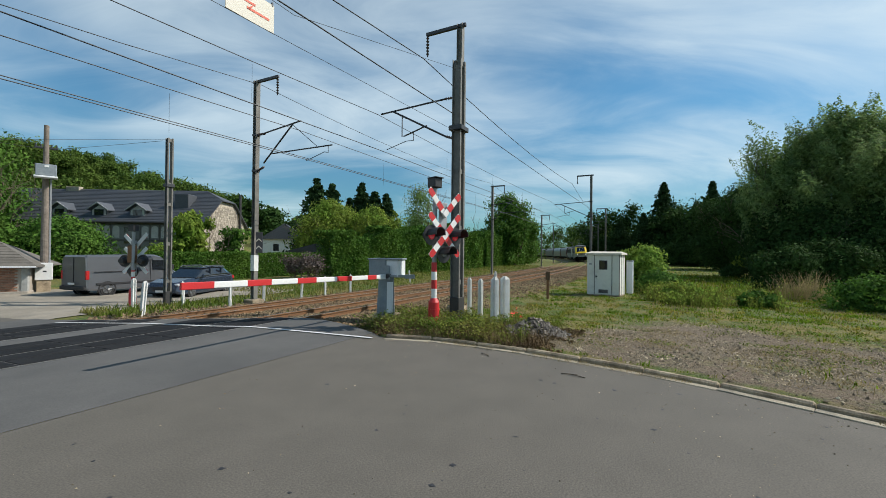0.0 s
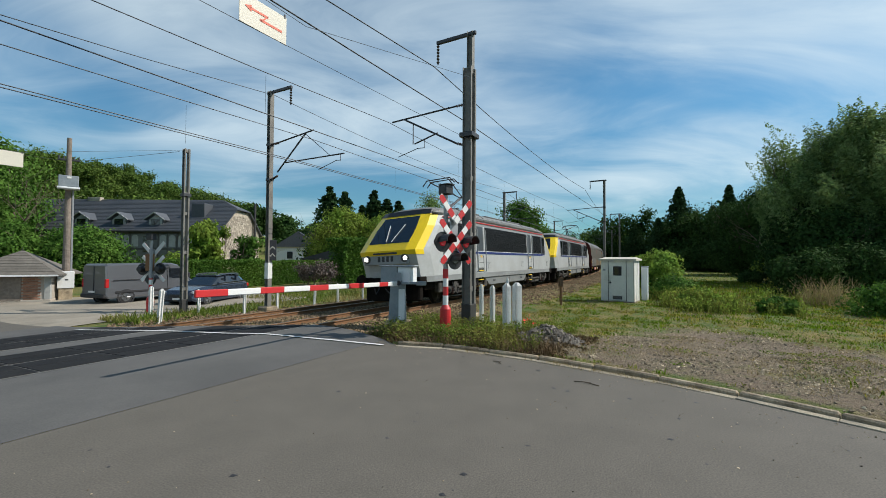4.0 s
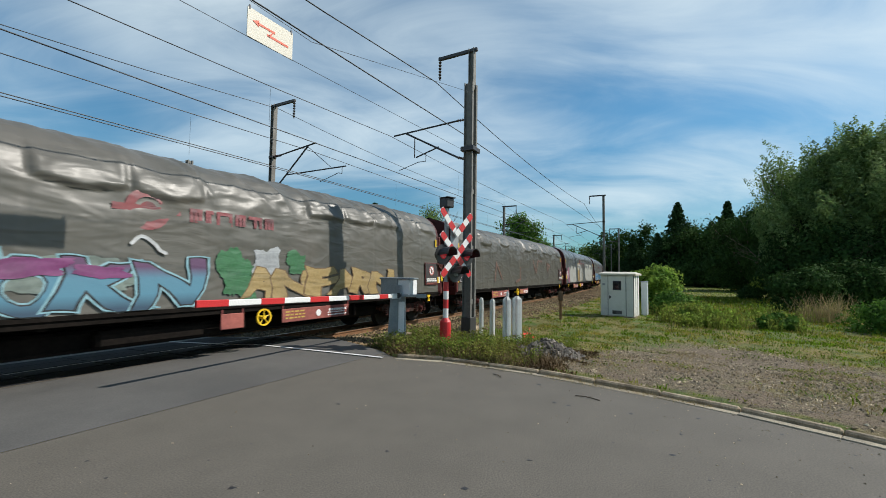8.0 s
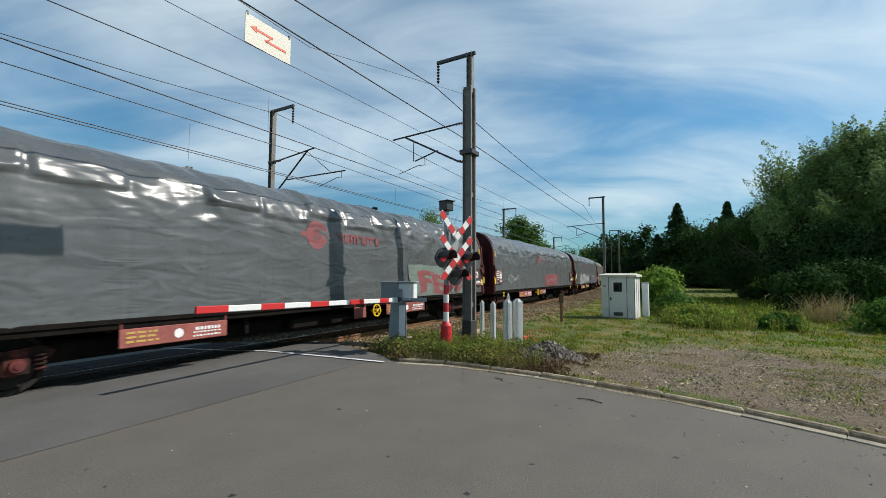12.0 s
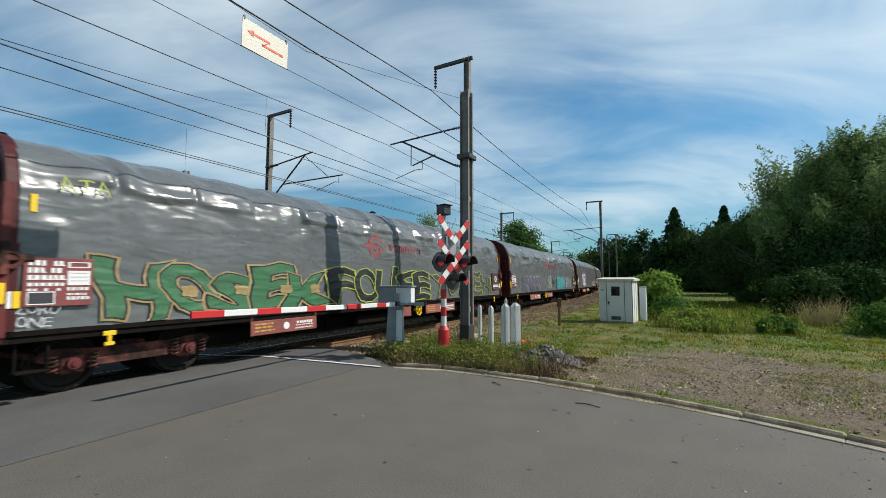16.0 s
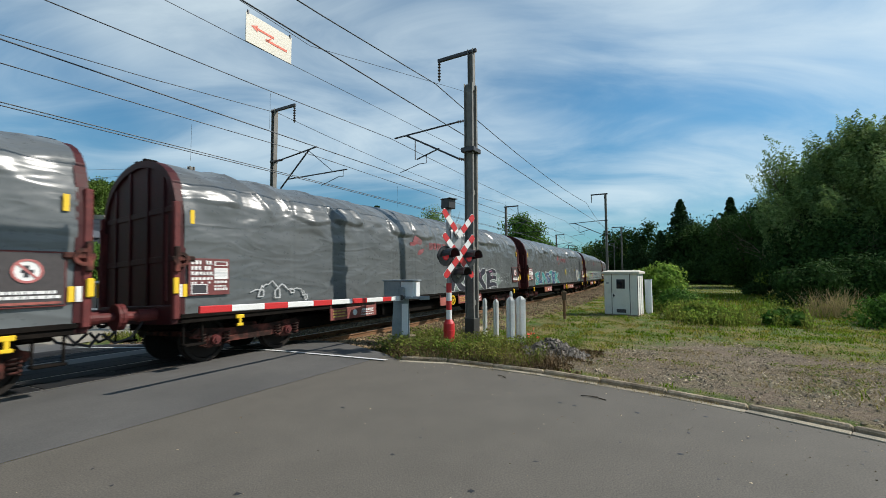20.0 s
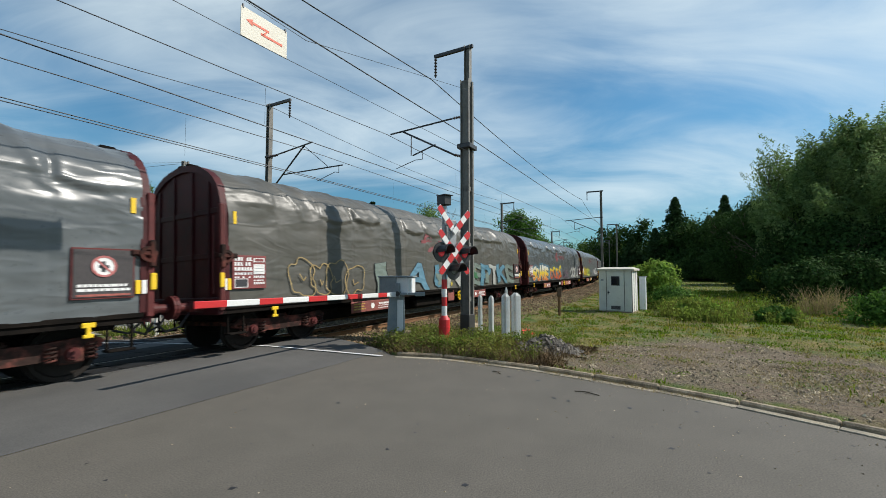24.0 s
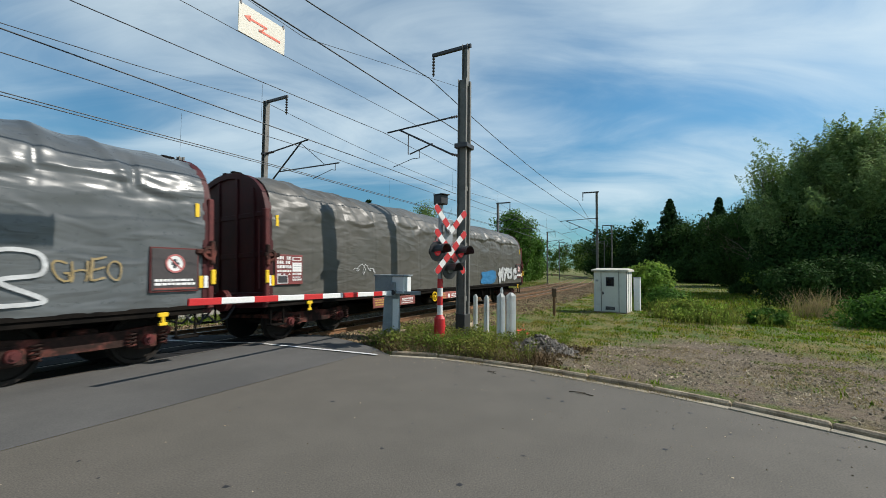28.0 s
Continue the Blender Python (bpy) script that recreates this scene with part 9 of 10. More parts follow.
def barrier():
    """Half barrier, lowered over the road."""
    bar = thing("barrier", "lowered red and white half barrier on a grey machine", "barrier", place(9.80, 7.0, 0.0) @ pose(0, 0, 0, 0, 0, -TURN + 4))
    part("plinth", Build().box(-0.36, 0.42, -0.32, 0.36, -0.3, 0.06, 0.03), M["kerb"], bar, "mossy concrete plinth")
    part("pedestal", Build().loft([[(-0.25, -0.22, 0.06), (0.25, -0.22, 0.06), (0.25, 0.22, 0.06), (-0.25, 0.22, 0.06)], [(-0.20, -0.2, 1.10), (0.22, -0.2, 1.10), (0.22, 0.2, 1.10), (-0.20, 0.2, 1.10)]]), M["machine"], bar, "grey steel pedestal")
    part("pedestal_door", Build().box(0.03, 0.20, -0.245, -0.215, 0.12, 0.98, 0.01), M["machine_lit"], bar)
    hd = part("machine_box", Build().box(-0.42, 0.10, -0.26, 0.30, 1.11, 1.62, 0.02), M["machine"], bar, "grey drive box with a lid", m=pose(0, 0, 0, 0, 0, -24))
    part("lid", Build().box(-0.45, 0.50, -0.29, 0.33, 1.60, 1.645, 0.012), M["machine"], hd)
    # sunlight on the box's right side is put into this paler colour
    part("side_cover", Build().box(0.11, 0.47, -0.24, 0.28, 1.13, 1.60, 0.015), M["machine_lit"], hd, "side cover coloured pale as the sunlit side of the box")
    part("pivot", Build().cyl((0.20, -0.38, 1.16), (0.20, -0.2, 1.16), 0.07, n=14), M["black"], hd)
    part("pivot_plate", Build().box(0.12, 0.26, -0.36, -0.30, 1.05, 1.45, 0.015), M["machine"], hd)
    tail = Build()
    tail.box(0.0, 0.72, -0.40, -0.36, 1.12, 1.19, 0.008)
    tail.box(0.52, 0.80, -0.43, -0.33, 1.09, 1.20, 0.012)
    part("counterweight_arm", tail, M["machine"], bar)
    # the arm runs across the road; its banded tip hangs over the road's middle
    tip = Vector((-3.79, 6.555, 1.26))
    root = bar.matrix_basis.inverted()
    p0 = Vector((-0.02, -0.38, 1.14))
    p1 = root @ tip
    d = p1 - p0
    ln = d.length
    turn = d.to_track_quat("X", "Z").to_matrix().to_4x4()
    mm = Matrix.Translation(p0) @ turn
    arm = part("arm", Build().box(0, ln, -0.022, 0.022, -0.055, 0.055, 0.012), M["white"], bar, "white barrier arm with red bands", m=mm)
    for a, c in ((0.076, 0.147), (0.261, 0.360), (0.478, 0.577), (0.693, 0.790), (0.902, 1.001)):
        part("red_band", Build().box(a * ln, c * ln, -0.0255, 0.0255, -0.0585, 0.0585, 0.010), M["red"], arm)
    part("root_clamp", Build().box(-0.02, 0.28, -0.035, 0.035, -0.068, 0.068, 0.008), M["machine_lit"], arm)
    return bar


barrier()


# ---------------------------------------------------------------- white posts, hut, sign
FLUTED = [(-1, -0.28), (-0.45, -0.28), (-0.28, -1), (0.28, -1), (0.45, -0.28), (1, -0.28), (1, 0.28), (0.4, 0.4), (-0.4, 0.4), (-1, 0.28)]


def white_post(s, lat, z, h, r, label, turn=0.0, lean=(0, 0), group="white posts"):
    p = thing("marker_post", label, "post", place(s, lat, z, lean[0], lean[1], turn - TURN), group=group)
    b = Build().loft([[(x * r, y * r, zz) for x, y in FLUTED] for zz in (-0.3, h - 0.08)])
    part("shaft", b, M["post_white"], p)
    part("cap", Build().loft([[(x * r * q, y * r * q, zz) for x, y in FLUTED] for zz, q in ((h - 0.08, 1.0), (h, 0.35))]), M["post_white"], p)
    return p


for s, lat, h, r, t in ((10.12, 3.83, 1.24, 0.105, 10), (10.45, 3.68, 1.27, 0.125, 12), (11.85, 4.95, 1.22, 0.082, 20), (12.75, 5.72, 1.22, 0.072, 15)):
    white_post(s, lat, float(ground_z(s, lat)), h, r, "white concrete marker post in the weeds", t)
part_small = white_post(10.75, 4.05, 0.0, 1.34, 0.04, "thin white marker post behind the others")
for n, (s, lat) in enumerate(((10.18, 17.33), (11.16, 15.79), (12.89, 15.9), (15.01, 15.8), (16.54, 15.7), (18.65, 15.8), (21.89, 15.9), (25.79, 16.3))):
    white_post(s, lat, -0.44, 0.98, 0.06, "white post along the far track", lean=(0, (-3, 1, 0, 2, -1, 0, 1, -5)[n]), group="far white posts")
white_post(8.62, 17.88, -0.42, 1.15, 0.085, "white road post by the far signal", group="far white posts")
white_post(7.95, 15.91, -0.38, 1.12, 0.085, "leaning white road post by the rails", lean=(0, 4), group="far white posts")


def hut():
    """A white relay hut."""
    h = thing("relay_hut", "white metal relay hut with a small window", "hut", W(9.5, 22.1, -0.36, -36))
    part("plinth", Build().box(-0.86, 0.86, -0.68, 0.68, -0.25, 0.06, 0.02), M["kerb"], h)
    part("shell", Build().box(-0.82, 0.82, -0.64, 0.64, 0.06, 2.15, 0.02), M["hut"], h, "white panelled walls")
    part("roof", Build().loft([[(x, y, 2.15) for x, y in ((-0.92, -0.74), (0.92, -0.74), (0.92, 0.74), (-0.92, 0.74))], [(x, y, 2.24) for x, y in ((-0.92, -0.74), (0.92, -0.74), (0.92, 0.74), (-0.92, 0.74))], [(x, y, 2.33) for x, y in ((-0.75, -0.1), (0.75, -0.1), (0.75, 0.1), (-0.75, 0.1))]]), M["hut_roof"], h, "mossy pale roof")
    for x in (-0.44, 0.44, 0.805):
        part("seam", Build().box(x - 0.012, x + 0.012, -0.652, -0.636, 0.08, 2.14), M["seal"], h)
    door = part("door", Build().box(-0.42, 0.42, -0.665, -0.645, 0.10, 2.10, 0.01), M["hut"], h, "white door")
    part("window", Build().box(-0.20, 0.22, -0.675, -0.66, 1.38, 1.86, 0.06), M["seal"], door, "small rounded window")
    part("pane", Build().box(-0.16, 0.18, -0.68, -0.672, 1.42, 1.82, 0.05), M["pane"], door)
    part("handle", Build().box(-0.38, -0.28, -0.70, -0.66, 0.98, 1.06, 0.01).box(-0.36, -0.33, -0.70, -0.66, 0.92, 1.12, 0.01), M["seal"], door)
    vent = part("vent", Build().box(-0.22, 0.24, -0.675, -0.66, 0.16, 0.34, 0.01), M["seal"], door)
    for z in (0.19, 0.24, 0.29):
        part("slat", Build().box(-0.20, 0.22, -0.685, -0.673, z, z + 0.015), M["mast"], vent)
    part("label_plate", Build().box(-0.72, -0.58, -0.655, -0.638, 1.62, 1.72, 0.004), M["steel"], h)
    for y in (-0.25, 0.2):
        part("side_seam", Build().box(0.815, 0.83, y - 0.01, y + 0.01, 0.08, 2.14), M["seal"], h)
    side = thing("cable_cabinet", "narrow grey cabinet beside the hut", "cabinet", W(10.95, 22.4, -0.36, -30))
    part("body", Build().box(-0.16, 0.16, -0.22, 0.22, -0.2, 1.82, 0.02), M["machine_lit"], side)
    part("door", Build().box(-0.14, 0.14, -0.235, -0.218, 0.1, 1.75, 0.008), M["machine_lit"], side)
    part("lid", Build().box(-0.18, 0.18, -0.24, 0.24, 1.80, 1.85, 0.012), M["steel"], side)
    post = thing("rusty_post", "short rusty signal post on the bank", "post", place(20.2, 4.95, -0.45, 0, 0, -TURN))
    part("shaft", Build().box(-0.05, 0.05, -0.05, 0.05, -0.2, 1.3, 0.01), M["rail"], post)
    part("head", Build().box(-0.10, 0.10, -0.07, 0.07, 1.0, 1.42, 0.02), M["sleeper"], post)


hut()


# ---------------------------------------------------------------- masts and wires
def h_beam(b, z0, z1, w=0.2, d=0.2, t=0.018):
    w, d, t = w / 2, d / 2, t / 2
    outline = [(-w, -d), (w, -d), (w, -d + 2 * t), (t, -d + 2 * t), (t, d - 2 * t), (w, d - 2 * t), (w, d), (-w, d), (-w, d - 2 * t), (-t, d - 2 * t), (-t, -d + 2 * t), (-w, -d + 2 * t)]
    return b.prism(outline, lambda p, q, k: (p, q, z0 if k == 0 else z1))


def insulator(parent, p, q, r=0.055, discs=5):
    b = Build()
    p, q = Vector(p), Vector(q)
    b.cyl(p, q, r * 0.4, n=8)
    for k in range(discs):
        c = p.lerp(q, (k + 0.7) / (discs + 0.4))
        d = (q - p).normalized()
        b.cyl(c - d * 0.018, c + d * 0.018, r, r * 0.75, n=12)
    part("insulator", b, M["insulator"], parent, "dark ribbed insulator")


def mast(name, label, s, lat, z, height, side, reach, arm_z=6.9, low_z=5.5, top_arm=True, full=True, width=0.2, turn=0.0, push=False, steel="mast"):
    """A catenary mast. side: +1 when its arms reach towards +lat. Heights are above the rail plane."""
    m = thing(name, label, "catenary mast", place(s, lat, z, 0, 0, turn), group="catenary masts")
    part("column", h_beam(Build(), -0.4, height, width, width), M[steel], m, "weathered steel column")
    if full:
        part("foot", Build().box(-0.3, 0.3, -0.3, 0.3, -0.5, 0.12, 0.03), M["kerb"], m)
        for zz in (arm_z - z, low_z - z):
            part("clamp", Build().box(-width * 0.62, width * 0.62, -width * 0.62, width * 0.62, zz - 0.05, zz + 0.05, 0.01), M["arm"], m)
    a, l = arm_z - z, low_z - z
    y0 = side * width / 2
    insulator(m, (0, y0, a + 0.02), (0, side * 0.6, a + 0.02))
    insulator(m, (0, y0, l), (0, side * 0.55, l + 0.14))
    if push:
        # the registration tube reaches past the track and a steady arm comes back
        part("top_tube", Build().tube([(0, side * 0.55, a + 0.04), (0, side * reach, a + 0.28)], 0.032, 8), M["arm"], m)
        part("brace", Build().tube([(0, side * 0.5, l + 0.30), (0, side * (reach - 0.45), a + 0.22)], 0.034, 8), M["arm"], m)
        part("registration_tube", Build().tube([(0, side * 1.0, l + 0.66), (0, side * (reach + 1.7), l + 0.66)], 0.028, 8), M["arm"], m)
        part("stay", Build().tube([(0, side * (reach - 0.5), a + 0.2), (0, side * (reach + 0.9), l + 0.7)], 0.014, 6), M["arm"], m)
        part("steady_arm", Build().tube([(0, side * (reach + 1.5), l + 0.66), (0, side * (reach + 1.5), l + 0.38), (0.1, side * (reach + 1.2), l + 0.46), (0.2, side * (reach + 0.1), l + 0.22)], 0.014, 6), M["arm"], m)
    else:
        part("top_tube", Build().tube([(0, side * 0.55, a + 0.02), (0, side * reach, a - 0.12)], 0.032, 8), M["arm"], m)
        part("brace", Build().tube([(0, side * 0.5, l + 0.12), (0, side * (reach - 0.55), a - 0.10)], 0.034, 8), M["arm"], m)
        rg = Build()
        rg.tube([(0, side * (reach - 0.95), a - 0.36), (0, side * (reach - 0.95), l + 0.35)], 0.02, 6)
        rg.tube([(0, side * (reach - 1.02), l + 0.35), (0, side * (reach - 2.0), l + 0.62)], 0.026, 6)
        part("registration_arm", rg, M["arm"], m)
        part("steady_arm", Build().tube([(0, side * (reach - 1.45), l + 0.48), (0, side * (reach - 1.45), l + 0.16), (0.05, side * (reach - 1.1), l + 0.18), (0.25, side * (reach - 0.1), l + 0.02)], 0.014, 6), M["arm"], m)
    if top_arm:
        ta = Build().box(-0.05, 0.05, min(-side * 0.2, side * 1.35), max(-side * 0.2, side * 1.35), height - 0.12, height, 0.01)
        part("feeder_arm", ta, M["arm"], m)
        insulator(m, (0, side * 1.3, height - 0.12), (0, side * 1.3, height - 0.85), 0.06, 6)
    return m


mast("catenary_mast", "tall dark steel catenary mast beside the crossing", 12.86, 6.2, -0.10, 9.75, 1, 3.3, 7.15, 5.72)
far_mast = mast("catenary_mast", "catenary mast beyond the far track", 12.37, 15.88, -0.42, 9.72, -1, 2.7, 6.88, 5.32, push=True, steel="mast_pale")
part("white_band", Build().box(-0.112, 0.112, -0.112, 0.112, 1.35, 2.05), M["white"], far_mast, "white painted band")
plate = part("line_plate", Build().box(-0.02, 0.02, -0.16, 0.16, -0.45, 0.45, 0.01), M["seal"], far_mast, "dark plate with pale chevrons", m=pose(0.08, -0.16, 2.6, 0, 0, 52))
for zz in (-0.2, 0.12):
    part("chevron", Build().prism([(-0.11, zz - 0.05), (0.0, zz + 0.07), (0.11, zz - 0.05), (0.11, zz - 0.10), (0.0, zz + 0.02), (-0.11, zz - 0.10)], lambda a, c, k: (-0.022 - 0.004 * k, a, c)), M["sign"], plate)
mast("catenary_mast", "far catenary mast by the hedge", 40.5, 15.7, -0.44, 9.2, -1, 2.4, 6.8, 5.3, push=True)
mast("catenary_mast", "catenary mast behind the white hut", 42.6, 6.3, -0.35, 9.9, 1, 3.5, 6.9, 5.5)
mast("catenary_mast", "distant catenary mast on the curve", 70.5, 18.4, -0.44, 8.8, -1, 2.7, 6.7, 5.3, push=True)
mast("catenary_mast", "distant catenary mast by the meadow", 68.5, 8.0, -0.4, 9.3, 1, 3.6, 6.9, 5.5)
s6, l6, a6 = along(103, GAP + 2.6)
mast("catenary_mast", "very distant catenary mast", s6, l6, -0.44, 9.0, -1, 2.7, 6.7, 5.3, turn=math.degrees(a6))
s7, l7, a7 = along(100, -3.4)
mast("catenary_mast", "very distant catenary mast beyond the hut", s7, l7, -0.44, 9.0, 1, 3.4, 6.7, 5.3, turn=math.degrees(a7))


def twin_post(s, lat, z, height, label, q=1.0):
    """Two channel sections side by side, which hold the warning wires."""
    p = thing("anchor_post", label, "steel post", place(s, lat, z, 0, 0, 0), group="anchor posts")
    for x in (-0.10 * q, 0.10 * q):
        sg = q if x > 0 else -q
        outline = [(x - sg * 0.012, -0.13 * q), (x + sg * 0.07, -0.13 * q), (x + sg * 0.07, -0.115 * q), (x, -0.115 * q), (x, 0.115 * q), (x + sg * 0.07, 0.115 * q), (x + sg * 0.07, 0.13 * q), (x - sg * 0.012, 0.13 * q)]
        part("channel", Build().prism(outline, lambda a, c, k: (a, c, -0.3 if k == 0 else height)), M["mast"], p)
    for zz in (0.9, 2.4, 4.0, height - 1.95, height - 0.16):
        part("batten", Build().box(-0.10 * q, 0.10 * q, -0.09 * q, 0.09 * q, zz, zz + 0.14, 0.01), M["mast"], p)
    part("wire_clamp", Build().box(-0.24 * q, 0.24 * q, -0.2 * q, 0.2 * q, height - 1.99, height - 1.86, 0.01), M["arm"], p)
    part("dark_foot", Build().box(-0.185 * q, 0.185 * q, -0.142 * q, 0.142 * q, -0.3, 0.55, 0.01), M["mast_dark"], p, "blackened foot")
    return p


twin_post(10.6, 5.14, 0.03, 7.2, "twin-channel steel post carrying warning wires")
twin_post(9.8, 17.8, -0.42, 6.77, "twin-channel steel post beyond the rails", 0.68)


def wire(name, label, pts, r, sag=0.0, group="overhead wires"):
    """A thin wire through track-space points, sagging between them."""
    out = []
    for a, b in zip(pts, pts[1:]):
        a, b = Vector(a), Vector(b)
        n = 10 if (b - a).length > 8 else 4
        for k in range(n):
            f = k / n
            p = a.lerp(b, f)
            p.z -= sag * 4 * f * (1 - f) * ((b - a).length / 55) ** 2
            out.append(p)
    out.append(Vector(pts[-1]))
    return thing(name, label, "overhead wire", TRACK, Build().tube(out, r, 5), M["wire"], group=group)


def on_line(off, z, qs):
    return [(*along(q, off)[:2], z(q) if callable(z) else z) for q in qs]


SPANS = [-95, -42, 12.6, 41.5, 70, 101, 150]
wire("contact_wire", "copper contact wire over the near track", on_line(0.0, 5.66, SPANS), 0.014, 0.03)
wire("contact_wire", "copper contact wire over the far track", on_line(GAP, 5.70, SPANS), 0.014, 0.03)
wire("contact_wire", "second contact wire over the far track", on_line(GAP + 0.1, 5.79, SPANS), 0.014, 0.0)
wire("messenger_wire", "messenger wire above the near track", on_line(0.0, 6.96, SPANS), 0.012, 0.62)
wire("messenger_wire", "messenger wire above the far track", on_line(GAP, 6.83, SPANS), 0.014, 0.30)
wire("feeder_wire", "feeder wire hung from the mast tops", on_line(-2.0, 8.62, SPANS), 0.017, 1.3)
wire("feeder_wire", "return wire along the near masts", on_line(-3.42, 6.34, SPANS), 0.015, 0.15)
wire("feeder_wire", "return wire along the far masts", on_line(6.4, 9.2, SPANS), 0.014, 1.6)
for q in (-4.5, 1.2, 7.25, 18.3, 24.5, 31, 37):
    s, lat, _ = along(q, 0.0)
    wire("dropper", "thin dropper between messenger and contact wire", [(s, lat, 5.70), (s, lat, 6.75 - 0.25 * math.sin(math.pi * ((q + 42) % 54) / 54))], 0.004, group="droppers")
    s, lat, _ = along(q + 0.1, GAP)
    wire("dropper", "thin dropper over the far track", [(s, lat, 5.40), (s, lat, 6.6)], 0.004, group="droppers")
# warning signs on their span wires
wire("span_wire", "upper span wire of the warning sign", [(10.29, 4.99, 6.84), (4.94, 5.45, 5.74), (-4, 5.7, 6.2), (-14, 5.9, 7.4)], 0.005, 0, "span wires")
wire("span_wire", "lower span wire of the warning sign", [(10.29, 4.99, 5.1), (4.14, 5.47, 5.24), (-14, 5.9, 5.2)], 0.005, 0.0, "span wires")
wire("span_wire", "upper span wire beyond the tracks", [(9.8, 17.8, 6.3), (4.8, 17.67, 5.07), (-14, 17.67, 4.2)], 0.005, 0, "span wires")


def warning_sign(s, lat, z, label, flip=False):
    sg = thing("warning_sign", label, "warning sign", place(s, lat, z, 0, 0, 180 if flip else 0), group="overhead warning signs")
    part("plate", Build().box(-0.415, 0.415, -0.006, 0.006, -0.225, 0.225, 0.004), M["sign"], sg, "cream enamel plate")
    bolt = Build()
    y = -0.0105

    def quad(pts):
        bolt.add([(x, y, zz) for x, zz in pts] + [(x, y + 0.004, zz) for x, zz in pts], [(0, 1, 2, 3), (4, 5, 6, 7), (0, 1, 5, 4), (1, 2, 6, 5), (2, 3, 7, 6), (3, 0, 4, 7)])
    quad([(-0.24, 0.065), (0.07, 0.065), (0.07, 0.03), (-0.24, 0.03)])
    quad([(0.07, 0.066), (0.025, 0.031), (-0.075, -0.065), (-0.03, -0.065)])
    quad([(-0.075, -0.03), (0.32, -0.03), (0.32, -0.066), (-0.075, -0.066)])
    bolt.add([(-0.22, y, 0.10), (-0.22, y, -0.005), (-0.33, y, 0.048)], [(0, 1, 2)])
    part("arrow", bolt, M["sign_red"], sg, "red zigzag arrow")
    for x in (-0.38, 0.38):
        part("hanger", Build().box(x - 0.012, x + 0.012, -0.012, 0.012, 0.20, 0.26), M["arm"], sg)
    return sg


warning_sign(4.144, 5.47, 5.465, "cream overhead warning sign with a red zigzag arrow")
warning_sign(4.41, 17.67, 4.82, "second overhead warning sign beyond the tracks", True)


# ---------------------------------------------------------------- house, shed, vehicles, pole
def house():
    """A long slate-roofed house with a rubble gable."""
    x0, x1, y0, y1 = -52.0, -22.2, 42.0, 51.0
    eave, ridge, base = 4.72, 8.15, -0.5
    h = thing("house", "long house with a dark slate roof", "house", Matrix.Identity(4))
    part("front_wall", Build().box(x0, x1, y0, y0 + 0.4, base, eave), M["timber_grey"], h, "grey rendered front wall")
    part("back_wall", Build().box(x0, x1, y1 - 0.4, y1, base, eave), M["render"], h)
    part("left_wall", Build().box(x0, x0 + 0.4, y0 + 0.4, y1 - 0.4, base, eave), M["render"], h)
    ym = (y0 + y1) / 2
    hipz = 7.0
    f = (hipz - eave) / (ridge - eave)
    ya, yb = y0 + (ym - y0) * f, y1 - (y1 - ym) * f
    outline = [(y0, base), (y1, base), (y1, eave), (yb, hipz), (ya, hipz), (y0, eave)]
    gable = part("gable_wall", Build().prism(outline, lambda y, z, k: (x1 - 0.4 + 0.44 * k, y, z)), M["stone"], h, "rubble stone gable")
    rnd = random.Random(9)
    bricks = [mesh_of("rubble_stone", Build().box(0, 0.035, 0.012, w - 0.012, 0.012, hh - 0.012, 0.012), M["stone"]) for w, hh in ((0.55, 0.24), (0.38, 0.24), (0.75, 0.24), (0.45, 0.24))]
    count = 0
    z = 1.0
    while z < hipz - 0.2:
        y = y0 + 0.1
        while y < y1 - 0.8:
            k = rnd.randrange(4)
            w = (0.55, 0.38, 0.75, 0.45)[k]
            lim = 0 if z + 0.24 < eave else (z + 0.24 - eave) / (ridge - eave) * (ym - y0)
            if y > y0 + lim + 0.1 and y + w < y1 - lim - 0.1 and count < 300:
                part("rubble_stone", bricks[k], None, gable, m=pose(x1 + 0.04, y, z, rnd.uniform(-1.5, 1.5), 0, rnd.uniform(-1, 1)))
                count += 1
            y += w
        z += 0.24
    # roof: two slopes and a half hip
    o = 0.35
    sl = (ridge - eave) / (ym - y0)
    re = Vector((x1 - 2.0, ym, ridge))
    front = [(x0 - o, y0 - o, eave - o * sl), (x1 + o, y0 - o, eave - o * sl), (x1 + o, ya, hipz), tuple(re), (x0 - o, ym, ridge)]
    back = [(x0 - o, y1 + o, eave - o * sl), (x1 + o, y1 + o, eave - o * sl), (x1 + o, yb, hipz), tuple(re), (x0 - o, ym, ridge)]
    hip = [(x1 + o, ya, hipz), (x1 + o, yb, hipz), tuple(re)]
    for name, pts in (("roof_front", front), ("roof_back", back), ("roof_hip", hip)):
        n = len(pts)
        up = [(x, y, z + 0.12) for x, y, z in pts]
        roof = part(name, Build().add(list(pts) + up, [tuple(range(n))[::-1], tuple(range(n, 2 * n))] + [(i, (i + 1) % n, n + (i + 1) % n, n + i) for i in range(n)]), M["slate"], h, "dark slate roof")
        if name == "roof_front":
            # slate courses as thin raised bands
            for k in range(1, 22):
                f0 = k / 22
                y, z = y0 - o + (ym - y0 + o) * f0, eave - o * sl + (ridge - eave + o * sl) * f0
                xr = x1 + o if z < hipz else x1 + o - (z - hipz) / (ridge - hipz) * (2.0 + o)
                part("slate_course", Build().box(x0 - o, xr, y - 0.01, y + 0.02, z + 0.12, z + 0.145), M["slate"], roof)
